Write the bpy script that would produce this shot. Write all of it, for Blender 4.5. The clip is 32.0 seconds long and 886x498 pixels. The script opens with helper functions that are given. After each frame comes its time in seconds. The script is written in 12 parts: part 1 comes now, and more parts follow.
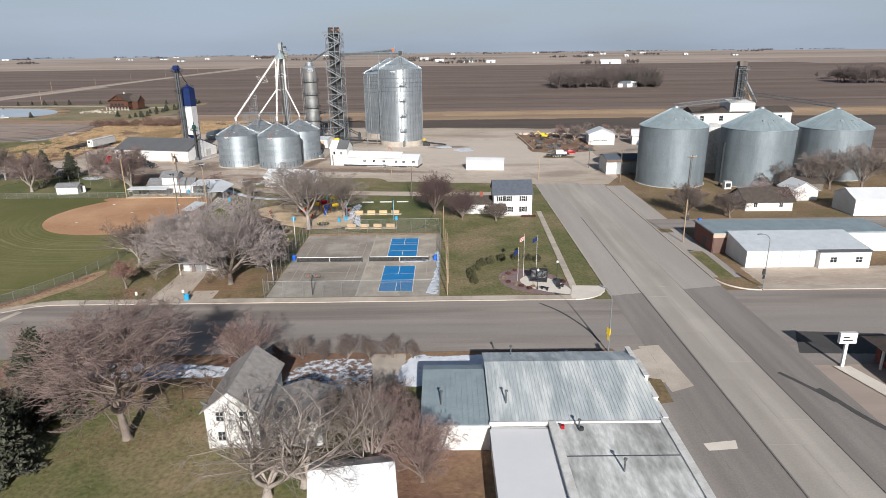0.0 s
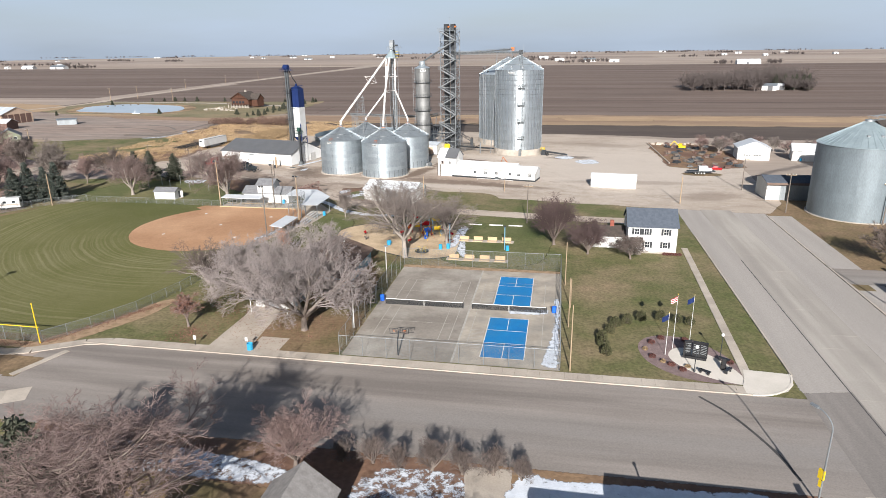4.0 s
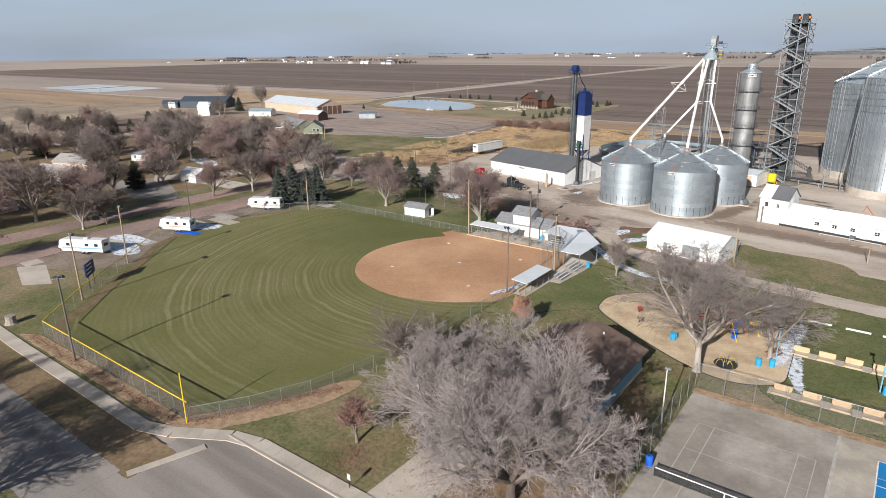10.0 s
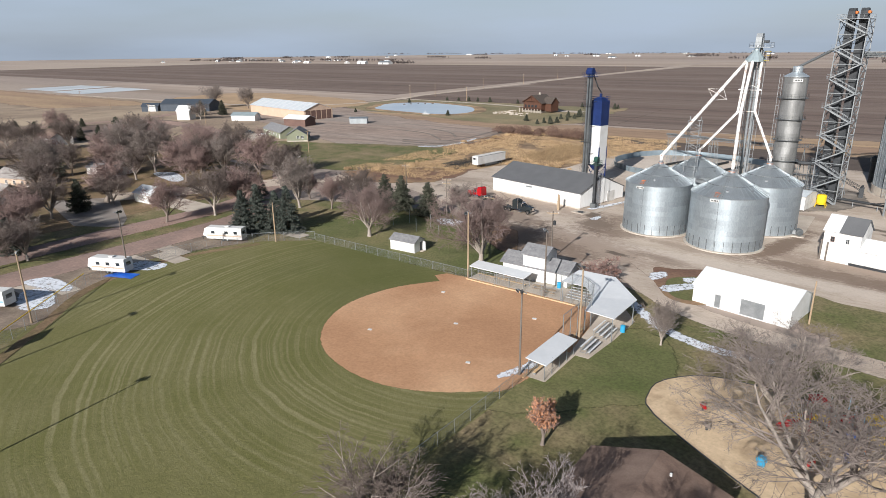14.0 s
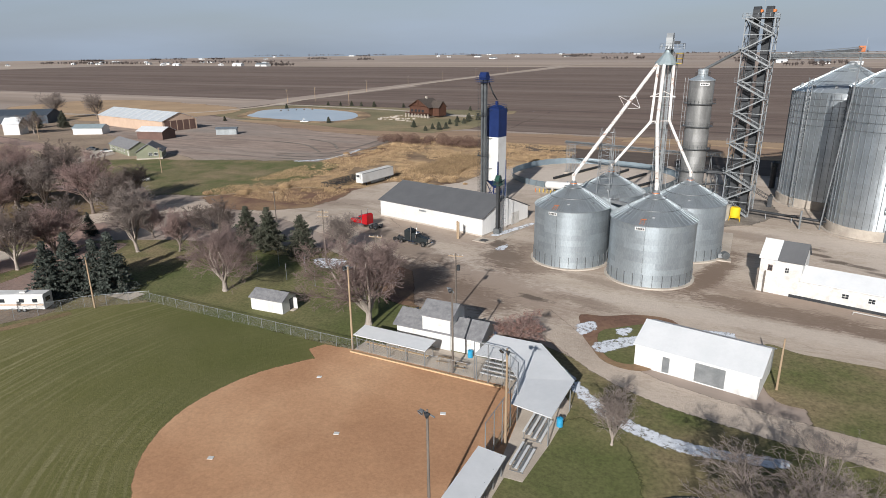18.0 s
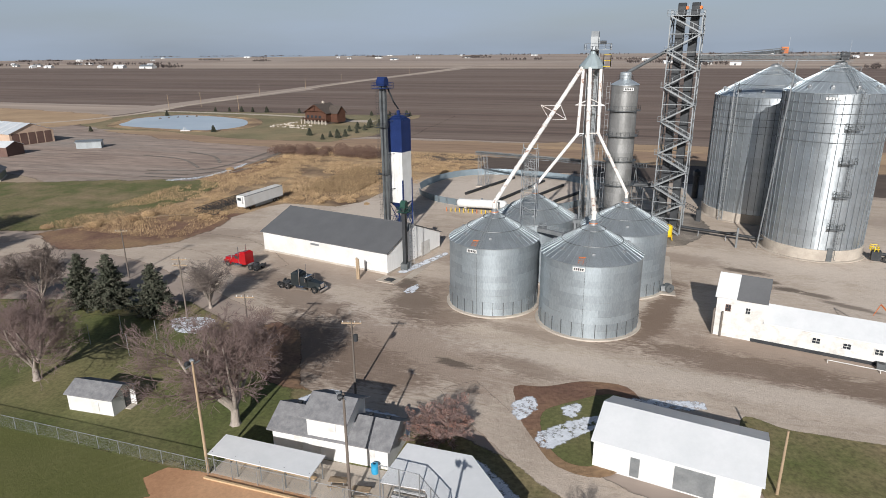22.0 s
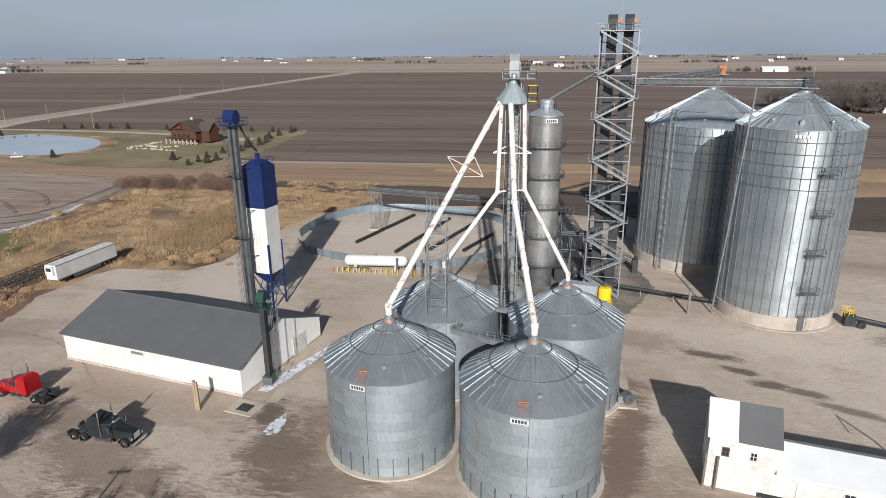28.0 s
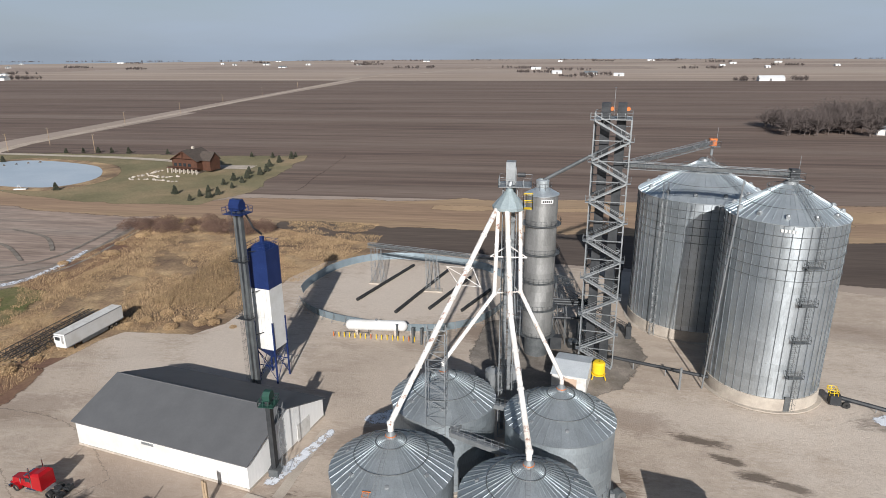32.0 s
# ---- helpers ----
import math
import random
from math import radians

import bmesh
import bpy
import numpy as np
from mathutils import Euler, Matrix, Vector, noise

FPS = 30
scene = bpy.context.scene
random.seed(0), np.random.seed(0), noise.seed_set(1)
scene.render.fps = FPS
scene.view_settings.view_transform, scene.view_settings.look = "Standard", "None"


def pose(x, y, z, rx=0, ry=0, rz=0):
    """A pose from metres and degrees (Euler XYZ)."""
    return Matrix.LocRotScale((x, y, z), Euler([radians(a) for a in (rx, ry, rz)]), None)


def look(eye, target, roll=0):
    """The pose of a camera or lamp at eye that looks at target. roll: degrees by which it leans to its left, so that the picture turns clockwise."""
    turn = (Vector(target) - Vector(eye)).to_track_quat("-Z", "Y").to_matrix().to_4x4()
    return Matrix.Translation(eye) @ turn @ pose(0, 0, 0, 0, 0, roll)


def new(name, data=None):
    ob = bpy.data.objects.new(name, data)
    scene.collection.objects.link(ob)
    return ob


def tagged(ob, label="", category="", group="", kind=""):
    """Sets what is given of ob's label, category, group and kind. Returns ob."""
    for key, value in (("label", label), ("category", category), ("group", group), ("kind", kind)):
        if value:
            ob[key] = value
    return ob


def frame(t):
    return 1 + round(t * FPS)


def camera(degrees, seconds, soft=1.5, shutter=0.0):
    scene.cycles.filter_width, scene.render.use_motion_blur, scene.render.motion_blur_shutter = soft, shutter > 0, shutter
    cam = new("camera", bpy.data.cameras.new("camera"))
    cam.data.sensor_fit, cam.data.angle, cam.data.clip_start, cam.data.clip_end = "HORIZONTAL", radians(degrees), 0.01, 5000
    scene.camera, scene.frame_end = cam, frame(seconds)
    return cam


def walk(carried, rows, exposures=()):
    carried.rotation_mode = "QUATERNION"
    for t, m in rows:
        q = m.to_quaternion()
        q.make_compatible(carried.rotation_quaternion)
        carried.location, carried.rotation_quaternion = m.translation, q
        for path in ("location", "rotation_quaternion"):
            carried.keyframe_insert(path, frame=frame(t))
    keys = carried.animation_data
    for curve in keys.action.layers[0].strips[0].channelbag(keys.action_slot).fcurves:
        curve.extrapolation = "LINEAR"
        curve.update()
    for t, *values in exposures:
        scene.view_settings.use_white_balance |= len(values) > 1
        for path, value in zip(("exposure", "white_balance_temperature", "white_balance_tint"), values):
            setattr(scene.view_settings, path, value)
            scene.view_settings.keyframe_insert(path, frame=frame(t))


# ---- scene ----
cam = camera(70.8, 32.0, soft=0.5)
METRES, EYE, TILT, LEAN, TURN = 197.0, 41.0, 0.0, 0.0, 0.2
ROWS = [
    (0.0, 0.0, 0.0, 0.0, -0.23, -18.01, 0.69),
    (0.5, 0.0, 0.0148, -0.0001, 1.41, -17.99, 0.66),
    (1.0, -0.0006, 0.03, -0.0003, 2.84, -17.99, 0.65),
    (1.5, -0.0015, 0.0455, -0.0002, 4.25, -18.0, 0.68),
    (2.0, -0.0031, 0.0616, -0.0003, 6.02, -18.01, 0.66),
    (2.5, -0.005, 0.078, -0.0004, 7.93, -18.01, 0.67),
    (3.0, -0.0071, 0.0947, -0.0007, 9.55, -17.99, 0.73),
    (3.5, -0.0095, 0.1116, -0.0007, 10.15, -17.99, 0.73),
    (5.5, -0.0208, 0.1792, -0.0014, 10.12, -17.98, 0.7),
    (6.0, -0.0236, 0.1964, -0.0014, 10.12, -17.98, 0.71),
    (6.5, -0.0264, 0.2136, -0.0016, 10.11, -17.98, 0.7),
    (7.0, -0.0296, 0.2307, -0.0015, 11.4, -17.96, 0.68),
    (7.5, -0.0342, 0.2477, -0.0015, 17.39, -17.9, 0.65),
    (8.0, -0.0398, 0.2639, -0.0013, 22.8, -17.87, 0.65),
    (8.5, -0.0467, 0.2799, -0.0015, 28.52, -17.83, 0.61),
    (9.0, -0.0555, 0.2954, -0.0014, 33.34, -17.82, 0.6),
    (9.5, -0.0651, 0.3104, -0.0012, 36.42, -17.84, 0.6),
    (10.0, -0.0753, 0.3252, -0.0012, 36.42, -17.85, 0.58),
    (10.5, -0.0855, 0.3401, -0.0011, 36.42, -17.87, 0.57),
    (11.0, -0.0957, 0.3552, -0.0009, 36.42, -17.89, 0.57),
    (11.5, -0.1059, 0.3702, -0.001, 36.42, -17.9, 0.55),
    (12.0, -0.1163, 0.3852, -0.001, 36.41, -17.91, 0.54),
    (12.5, -0.1267, 0.4006, -0.0011, 36.41, -17.9, 0.54),
    (13.0, -0.1371, 0.416, -0.0013, 36.42, -17.88, 0.54),
    (13.5, -0.1476, 0.431, -0.0016, 36.41, -17.86, 0.54),
    (15.5, -0.1866, 0.4901, 0.0006, 34.28, -17.94, 0.56),
    (16.0, -0.1955, 0.5054, 0.0002, 32.73, -17.92, 0.61),
    (16.5, -0.2042, 0.5205, 0.0003, 30.67, -17.91, 0.6),
    (17.0, -0.2123, 0.5361, 0.0001, 28.93, -17.9, 0.62),
    (17.5, -0.2199, 0.551, 0.0001, 27.41, -17.88, 0.61),
    (18.0, -0.227, 0.5664, -0.0004, 26.05, -17.88, 0.62),
    (18.5, -0.2338, 0.5808, -0.0005, 24.53, -17.87, 0.59),
    (19.0, -0.2398, 0.5957, -0.0005, 23.1, -17.88, 0.61),
    (19.5, -0.2454, 0.6101, -0.0006, 21.8, -17.89, 0.6),
    (20.0, -0.2508, 0.6245, -0.0008, 20.47, -17.88, 0.57),
    (20.5, -0.2559, 0.6389, -0.0009, 18.91, -17.88, 0.56),
    (21.0, -0.2605, 0.6534, -0.001, 17.46, -17.88, 0.56),
    (21.5, -0.2652, 0.6679, -0.0011, 17.39, -17.88, 0.55),
    (22.0, -0.2696, 0.6826, -0.0012, 17.39, -17.87, 0.54),
    (22.5, -0.2738, 0.6975, -0.0015, 16.16, -17.86, 0.55),
    (23.0, -0.2776, 0.7124, -0.0016, 14.13, -17.86, 0.54),
    (23.5, -0.281, 0.7275, -0.0017, 11.47, -17.87, 0.54),
    (24.0, -0.2838, 0.7423, -0.0019, 8.49, -17.88, 0.5),
    (24.5, -0.2863, 0.757, -0.002, 8.09, -17.86, 0.49),
    (25.0, -0.2885, 0.7716, -0.0016, 8.09, -17.87, 0.48),
    (25.5, -0.2909, 0.7862, 0.0011, 8.09, -17.87, 0.47),
    (27.5, -0.3007, 0.8425, 0.015, 8.09, -17.83, 0.36),
    (28.0, -0.3024, 0.8542, 0.0151, 8.1, -17.79, 0.41),
    (28.5, -0.3029, 0.8591, 0.017, 8.1, -17.78, 0.44),
    (29.0, -0.3027, 0.8597, 0.0239, 8.1, -17.77, 0.42),
    (29.5, -0.3026, 0.86, 0.0335, 8.08, -17.74, 0.41),
    (30.0, -0.3026, 0.8596, 0.0437, 8.06, -17.74, 0.39),
    (30.5, -0.3028, 0.8594, 0.0539, 8.04, -17.72, 0.39),
    (31.0, -0.3031, 0.8591, 0.0649, 8.02, -17.73, 0.37),
    (31.5, -0.3032, 0.8589, 0.0759, 8.0, -17.74, 0.37),
    (32.0, -0.3031, 0.8588, 0.0869, 7.96, -17.73, 0.35),
]
walk(cam, [(t, pose(0, 0, EYE, TILT, LEAN, TURN) @ pose(METRES * x, METRES * y, METRES * z, 90 + pitch, roll, yaw)) for t, x, y, z, yaw, pitch, roll in ROWS], exposures=[(0.0, 0.40), (1.5, 0.50), (3.0, 0.74), (6.0, 0.62), (7.0, 0.53), (10.0, 0.53), (13.0, 0.55), (16.0, 0.40), (20.0, 0.24), (25.0, 0.23), (28.0, 0.22), (32.0, 0.30)])

from mathutils import geometry

# ---- light ----
SUN_EL, SUN_AZ = radians(24.5), radians(173.0)
SUN_DIR = Vector((math.sin(SUN_AZ) * math.cos(SUN_EL), math.cos(SUN_AZ) * math.cos(SUN_EL), math.sin(SUN_EL)))
world = bpy.data.worlds.new("world")
scene.world = world
world.use_nodes = True
wn, wl = world.node_tree.nodes, world.node_tree.links
wn.clear()
w_out, w_bg, w_sky = wn.new("ShaderNodeOutputWorld"), wn.new("ShaderNodeBackground"), wn.new("ShaderNodeTexSky")
w_sky.sky_type, w_sky.sun_disc, w_sky.sun_elevation, w_sky.sun_rotation = "NISHITA", False, SUN_EL, SUN_AZ
w_sky.dust_density, w_sky.air_density, w_sky.ozone_density = 1.4, 1.0, 1.5
# thin high cloud in front of the blue
w_co, w_map, w_noise, w_ramp, w_mix = wn.new("ShaderNodeTexCoord"), wn.new("ShaderNodeMapping"), wn.new("ShaderNodeTexNoise"), wn.new("ShaderNodeMapRange"), wn.new("ShaderNodeMix")
w_map.inputs["Scale"].default_value = (1.6, 1.6, 9.0)
w_noise.inputs["Scale"].default_value, w_noise.inputs["Detail"].default_value = 1.7, 5.0
w_ramp.inputs["From Min"].default_value, w_ramp.inputs["From Max"].default_value = 0.3, 0.72
w_ramp.inputs["To Min"].default_value, w_ramp.inputs["To Max"].default_value = 0.60, 0.85
w_mix.data_type = "RGBA"
w_mix.inputs[7].default_value = (6.2, 7.5, 9.6, 1)
wl.new(w_co.outputs["Generated"], w_map.inputs[0]), wl.new(w_map.outputs[0], w_noise.inputs[0]), wl.new(w_noise.outputs[0], w_ramp.inputs[0])
w_sep, w_low, w_fac = wn.new("ShaderNodeSeparateXYZ"), wn.new("ShaderNodeMapRange"), wn.new("ShaderNodeMath")
w_low.interpolation_type = "SMOOTHSTEP"
w_low.inputs["From Min"].default_value, w_low.inputs["From Max"].default_value = 0.06, 0.40
w_low.inputs["To Min"].default_value, w_low.inputs["To Max"].default_value = 1.0, 0.0
w_fac.operation = "MULTIPLY"
wl.new(w_co.outputs["Generated"], w_sep.inputs[0]), wl.new(w_sep.outputs[2], w_low.inputs[0])
wl.new(w_ramp.outputs[0], w_fac.inputs[0]), wl.new(w_low.outputs[0], w_fac.inputs[1])
wl.new(w_fac.outputs[0], w_mix.inputs[0]), wl.new(w_sky.outputs[0], w_mix.inputs[6]), wl.new(w_mix.outputs[2], w_bg.inputs[0])
w_bg.inputs[1].default_value = 0.052
wl.new(w_bg.outputs[0], w_out.inputs[0])
sun_data = bpy.data.lights.new("sun", "SUN")
sun_data.energy, sun_data.angle, sun_data.color = 5.0, radians(0.6), (1.0, 0.975, 0.945)
sun = new("sun", sun_data)
sun.matrix_world = look(SUN_DIR * 300, (0, 0, 0))

# ---- materials ----
MATS = {}


def nodes_of(name):
    m = bpy.data.materials.new(name)
    m.use_nodes = True
    nt = m.node_tree
    return m, nt, nt.nodes["Principled BSDF"], nt.nodes["Material Output"]


def mixc(nt, fac, a, b):
    n = nt.nodes.new("ShaderNodeMix")
    n.data_type = "RGBA"
    for i, v in ((0, fac), (6, a), (7, b)):
        if isinstance(v, (int, float)):
            n.inputs[i].default_value = v
        elif isinstance(v, (tuple, list)):
            n.inputs[i].default_value = (*v, 1)
        else:
            nt.links.new(v, n.inputs[i])
    return n.outputs[2]


def mathn(nt, op, a, b=0.0, c=None):
    n = nt.nodes.new("ShaderNodeMath")
    n.operation = op
    for i, v in ((0, a), (1, b), (2, c)):
        if v is None:
            continue
        if isinstance(v, (int, float)):
            n.inputs[i].default_value = v
        else:
            nt.links.new(v, n.inputs[i])
    return n.outputs[0]


def place(nt, scale=(1, 1, 1), rot=0.0, local=False):
    if local:
        src = nt.nodes.new("ShaderNodeTexCoord").outputs["Object"]
    else:
        src = nt.nodes.new("ShaderNodeNewGeometry").outputs["Position"]
    mp = nt.nodes.new("ShaderNodeMapping")
    mp.inputs["Scale"].default_value = scale
    mp.inputs["Rotation"].default_value = (0, 0, rot)
    nt.links.new(src, mp.inputs[0])
    return mp.outputs[0]


def noise_of(nt, vec, scale, detail=4.0, rough=0.55, lo=0.35, hi=0.65):
    n = nt.nodes.new("ShaderNodeTexNoise")
    n.inputs["Scale"].default_value, n.inputs["Detail"].default_value, n.inputs["Roughness"].default_value = scale, detail, rough
    nt.links.new(vec, n.inputs[0])
    r = nt.nodes.new("ShaderNodeMapRange")
    r.inputs["From Min"].default_value, r.inputs["From Max"].default_value = lo, hi
    nt.links.new(n.outputs[0], r.inputs[0])
    return r.outputs[0]


def bump_of(nt, bsdf, height, strength, dist):
    b = nt.nodes.new("ShaderNodeBump")
    b.inputs["Strength"].default_value, b.inputs["Distance"].default_value = strength, dist
    nt.links.new(height, b.inputs["Height"])
    nt.links.new(b.outputs[0], bsdf.inputs["Normal"])


def mat(name, c1, c2=None, s1=0.5, s2=8.0, rough=0.8, metal=0.0, bump=0.0, fine=0.25, stretch=(1, 1, 1), rot=0.0, vary=0.0, local=False, c3=None, s3=0.05, spec=0.3, island=False, even=False):
    """Two colours in blotches, a third in large stains, a fine grain over both, and relief."""
    if name in MATS:
        return MATS[name]
    m, nt, b, out = nodes_of(name)
    c2 = c2 or tuple(0.8 * v for v in c1)
    vec = place(nt, stretch, rot, local)
    col = mixc(nt, noise_of(nt, vec, s1), c1, c2)
    if c3:
        col = mixc(nt, noise_of(nt, vec, s3, 3.0, 0.6, 0.45, 0.7), col, c3)
    grain = noise_of(nt, place(nt, (1, 1, 1), rot, local) if even else vec, s2, 3.0, 0.6, 0.2, 0.8)
    hsv = nt.nodes.new("ShaderNodeHueSaturation")
    val = mathn(nt, "MULTIPLY_ADD", grain, fine, 1.0 - fine / 2)
    if vary:
        src = nt.nodes.new("ShaderNodeNewGeometry").outputs["Random Per Island"] if island else nt.nodes.new("ShaderNodeObjectInfo").outputs["Random"]
        val = mathn(nt, "MULTIPLY", val, mathn(nt, "MULTIPLY_ADD", src, vary, 1.0 - vary / 2))
    nt.links.new(val, hsv.inputs["Value"])
    nt.links.new(col, hsv.inputs["Color"])
    nt.links.new(hsv.outputs[0], b.inputs["Base Color"])
    b.inputs["Roughness"].default_value, b.inputs["Metallic"].default_value = rough, metal
    b.inputs["Specular IOR Level"].default_value = spec
    if bump:
        bump_of(nt, b, grain, 0.6, bump)
    MATS[name] = m
    return m


def bars(nt, vec, axis, period, duty=0.5):
    """1 on stripes of the given period along an axis."""
    sp = nt.nodes.new("ShaderNodeSeparateXYZ")
    nt.links.new(vec, sp.inputs[0])
    f = mathn(nt, "FRACT", mathn(nt, "DIVIDE", sp.outputs[axis], period))
    return mathn(nt, "LESS_THAN", f, duty)


def galv(name, c1, c2, rough=0.38, vary=0.18, aniso=0.75, metal=0.85):
    """Galvanised sheet: weathered zinc, each sheet a shade of its own; the corrugation spreads its shine up and down."""
    m, nt, b, out = nodes_of(name)
    vec = place(nt, (1, 1, 0.25))
    col = mixc(nt, noise_of(nt, vec, 0.5, 5.0), c1, c2)
    rnd_ = nt.nodes.new("ShaderNodeObjectInfo").outputs["Random"]
    val = mathn(nt, "MULTIPLY", mathn(nt, "MULTIPLY_ADD", noise_of(nt, vec, 7.0), 0.18, 0.91), mathn(nt, "MULTIPLY_ADD", rnd_, vary, 1.0 - vary / 2))
    hsv = nt.nodes.new("ShaderNodeHueSaturation")
    nt.links.new(val, hsv.inputs["Value"]), nt.links.new(col, hsv.inputs["Color"])
    nt.links.new(hsv.outputs[0], b.inputs["Base Color"])
    b.inputs["Metallic"].default_value = metal
    nt.links.new(mathn(nt, "MULTIPLY_ADD", noise_of(nt, vec, 1.3), 0.06, rough - 0.03), b.inputs["Roughness"])
    if aniso:
        tg = nt.nodes.new("ShaderNodeCombineXYZ")
        tg.inputs[2].default_value = 1.0
        b.inputs["Anisotropic"].default_value = aniso
        nt.links.new(tg.outputs[0], b.inputs["Tangent"])
    MATS[name] = m
    return m


def chainlink(name, c, cover=0.28):
    m, nt, b, out = nodes_of(name)
    tc = nt.nodes.new("ShaderNodeTexCoord").outputs["UV"]
    sp = nt.nodes.new("ShaderNodeSeparateXYZ")
    nt.links.new(tc, sp.inputs[0])
    a = mathn(nt, "FRACT", mathn(nt, "MULTIPLY", mathn(nt, "ADD", sp.outputs[0], sp.outputs[1]), 9.0))
    d = mathn(nt, "FRACT", mathn(nt, "MULTIPLY", mathn(nt, "SUBTRACT", sp.outputs[0], sp.outputs[1]), 9.0))
    f = mathn(nt, "MAXIMUM", mathn(nt, "LESS_THAN", a, cover / 2), mathn(nt, "LESS_THAN", d, cover / 2))
    b.inputs["Base Color"].default_value = (*c, 1)
    b.inputs["Metallic"].default_value, b.inputs["Roughness"].default_value = 0.3, 0.5
    tr, mx = nt.nodes.new("ShaderNodeBsdfTransparent"), nt.nodes.new("ShaderNodeMixShader")
    nt.links.new(f, mx.inputs[0]), nt.links.new(tr.outputs[0], mx.inputs[1]), nt.links.new(b.outputs[0], mx.inputs[2])
    nt.links.new(mx.outputs[0], out.inputs[0])
    return m


# dry ground, its tone lightened and pinked to carry some distance haze
G_BASE = mat("dry_ground", (0.38, 0.31, 0.262), (0.27, 0.217, 0.185), 0.006, 0.3, 0.95, fine=0.3, stretch=(0.25, 1, 1), c3=(0.43, 0.355, 0.285), s3=0.003)
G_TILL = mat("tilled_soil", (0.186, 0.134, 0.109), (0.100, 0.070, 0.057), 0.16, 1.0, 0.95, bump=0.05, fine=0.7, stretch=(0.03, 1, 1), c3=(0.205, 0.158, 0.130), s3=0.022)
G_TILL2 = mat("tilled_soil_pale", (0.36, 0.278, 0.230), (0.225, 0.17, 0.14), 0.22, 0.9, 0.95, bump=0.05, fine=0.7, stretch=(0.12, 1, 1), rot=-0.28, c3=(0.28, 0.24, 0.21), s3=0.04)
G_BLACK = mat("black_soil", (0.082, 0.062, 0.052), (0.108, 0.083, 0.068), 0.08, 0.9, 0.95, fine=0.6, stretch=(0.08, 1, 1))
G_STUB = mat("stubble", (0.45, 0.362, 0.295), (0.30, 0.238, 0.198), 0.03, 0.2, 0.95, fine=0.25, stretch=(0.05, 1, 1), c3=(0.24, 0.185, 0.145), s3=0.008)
G_STUB2 = mat("stubble_red", (0.345, 0.235, 0.155), (0.225, 0.150, 0.103), 0.10, 0.8, 0.95, fine=0.6, stretch=(0.08, 1, 1), c3=(0.42, 0.305, 0.185), s3=0.05)
G_TAN = mat("tan_stubble", (0.43, 0.30, 0.185), (0.34, 0.235, 0.145), 0.05, 0.6, 0.95, fine=0.2)
G_WEED = mat("dead_weeds", (0.47, 0.335, 0.19), (0.27, 0.18, 0.11), 0.16, 1.6, 0.95, bump=0.2, fine=0.8, c3=(0.125, 0.082, 0.058), s3=0.05)
G_RED = mat("red_brush_ground", (0.15, 0.085, 0.06), (0.22, 0.13, 0.085), 0.12, 1.5, 0.95, bump=0.12, fine=0.5, c3=(0.27, 0.18, 0.10), s3=0.06)
G_LAWN = mat("winter_lawn", (0.100, 0.112, 0.038), (0.155, 0.136, 0.064), 0.16, 2.2, 0.95, bump=0.03, fine=0.95, c3=(0.255, 0.190, 0.115), s3=0.06)
G_LAWNG = mat("green_lawn", (0.088, 0.104, 0.033), (0.122, 0.125, 0.050), 0.12, 2.5, 0.95, bump=0.03, fine=0.8, c3=(0.19, 0.165, 0.08), s3=0.05)
G_YARD = mat("mown_yellow_grass", (0.215, 0.185, 0.105), (0.155, 0.138, 0.075), 0.05, 1.2, 0.95, bump=0.03, fine=0.6, c3=(0.30, 0.225, 0.135), s3=0.035)
G_PAST = mat("dry_pasture", (0.32, 0.245, 0.18), (0.215, 0.16, 0.115), 0.045, 0.8, 0.95, fine=0.6, bump=0.04, c3=(0.40, 0.315, 0.225), s3=0.018)
G_DEAD = mat("brown_lawn", (0.19, 0.125, 0.075), (0.145, 0.115, 0.055), 0.15, 2.0, 0.95, fine=0.75, bump=0.03, c3=(0.25, 0.17, 0.10), s3=0.07)
G_LEAF = mat("fallen_leaves", (0.40, 0.27, 0.175), (0.26, 0.18, 0.105), 1.3, 7.0, 0.9, bump=0.05, fine=0.5)
gm, gnt, gbs, gout = nodes_of("gravel_yard")
gpos = place(gnt)
gcol = mixc(gnt, noise_of(gnt, gpos, 0.045, 6.0, 0.6), (0.575, 0.484, 0.402), (0.445, 0.367, 0.298))


def swirl(scale, dist, lo, hi, stretch=(1, 1, 1), turn=0.0):
    """Bent streaks such as wheels leave in loose gravel."""
    n = gnt.nodes.new("ShaderNodeTexNoise")
    n.inputs["Scale"].default_value, n.inputs["Detail"].default_value, n.inputs["Roughness"].default_value, n.inputs["Distortion"].default_value = scale, 6.0, 0.62, dist
    gnt.links.new(place(gnt, stretch, radians(turn)), n.inputs[0])
    r = gnt.nodes.new("ShaderNodeMapRange")
    r.inputs["From Min"].default_value, r.inputs["From Max"].default_value = lo, hi
    gnt.links.new(n.outputs[0], r.inputs[0])
    return r.outputs[0]


gcol = mixc(gnt, mathn(gnt, "MULTIPLY", swirl(0.09, 1.2, 0.50, 0.70, (0.6, 1.6, 1), 12), 0.65), gcol, (0.30, 0.235, 0.182))
gcol = mixc(gnt, mathn(gnt, "MULTIPLY", swirl(0.35, 2.2, 0.52, 0.70, (0.45, 1.5, 1), 12), 0.55), gcol, (0.60, 0.515, 0.435))
gcol = mixc(gnt, mathn(gnt, "MULTIPLY", swirl(0.55, 2.8, 0.55, 0.72, (0.5, 1.4, 1), 30), 0.45), gcol, (0.25, 0.195, 0.152))
grag = noise_of(gnt, gpos, 0.22, 7.0, 0.68, 0.25, 0.75)
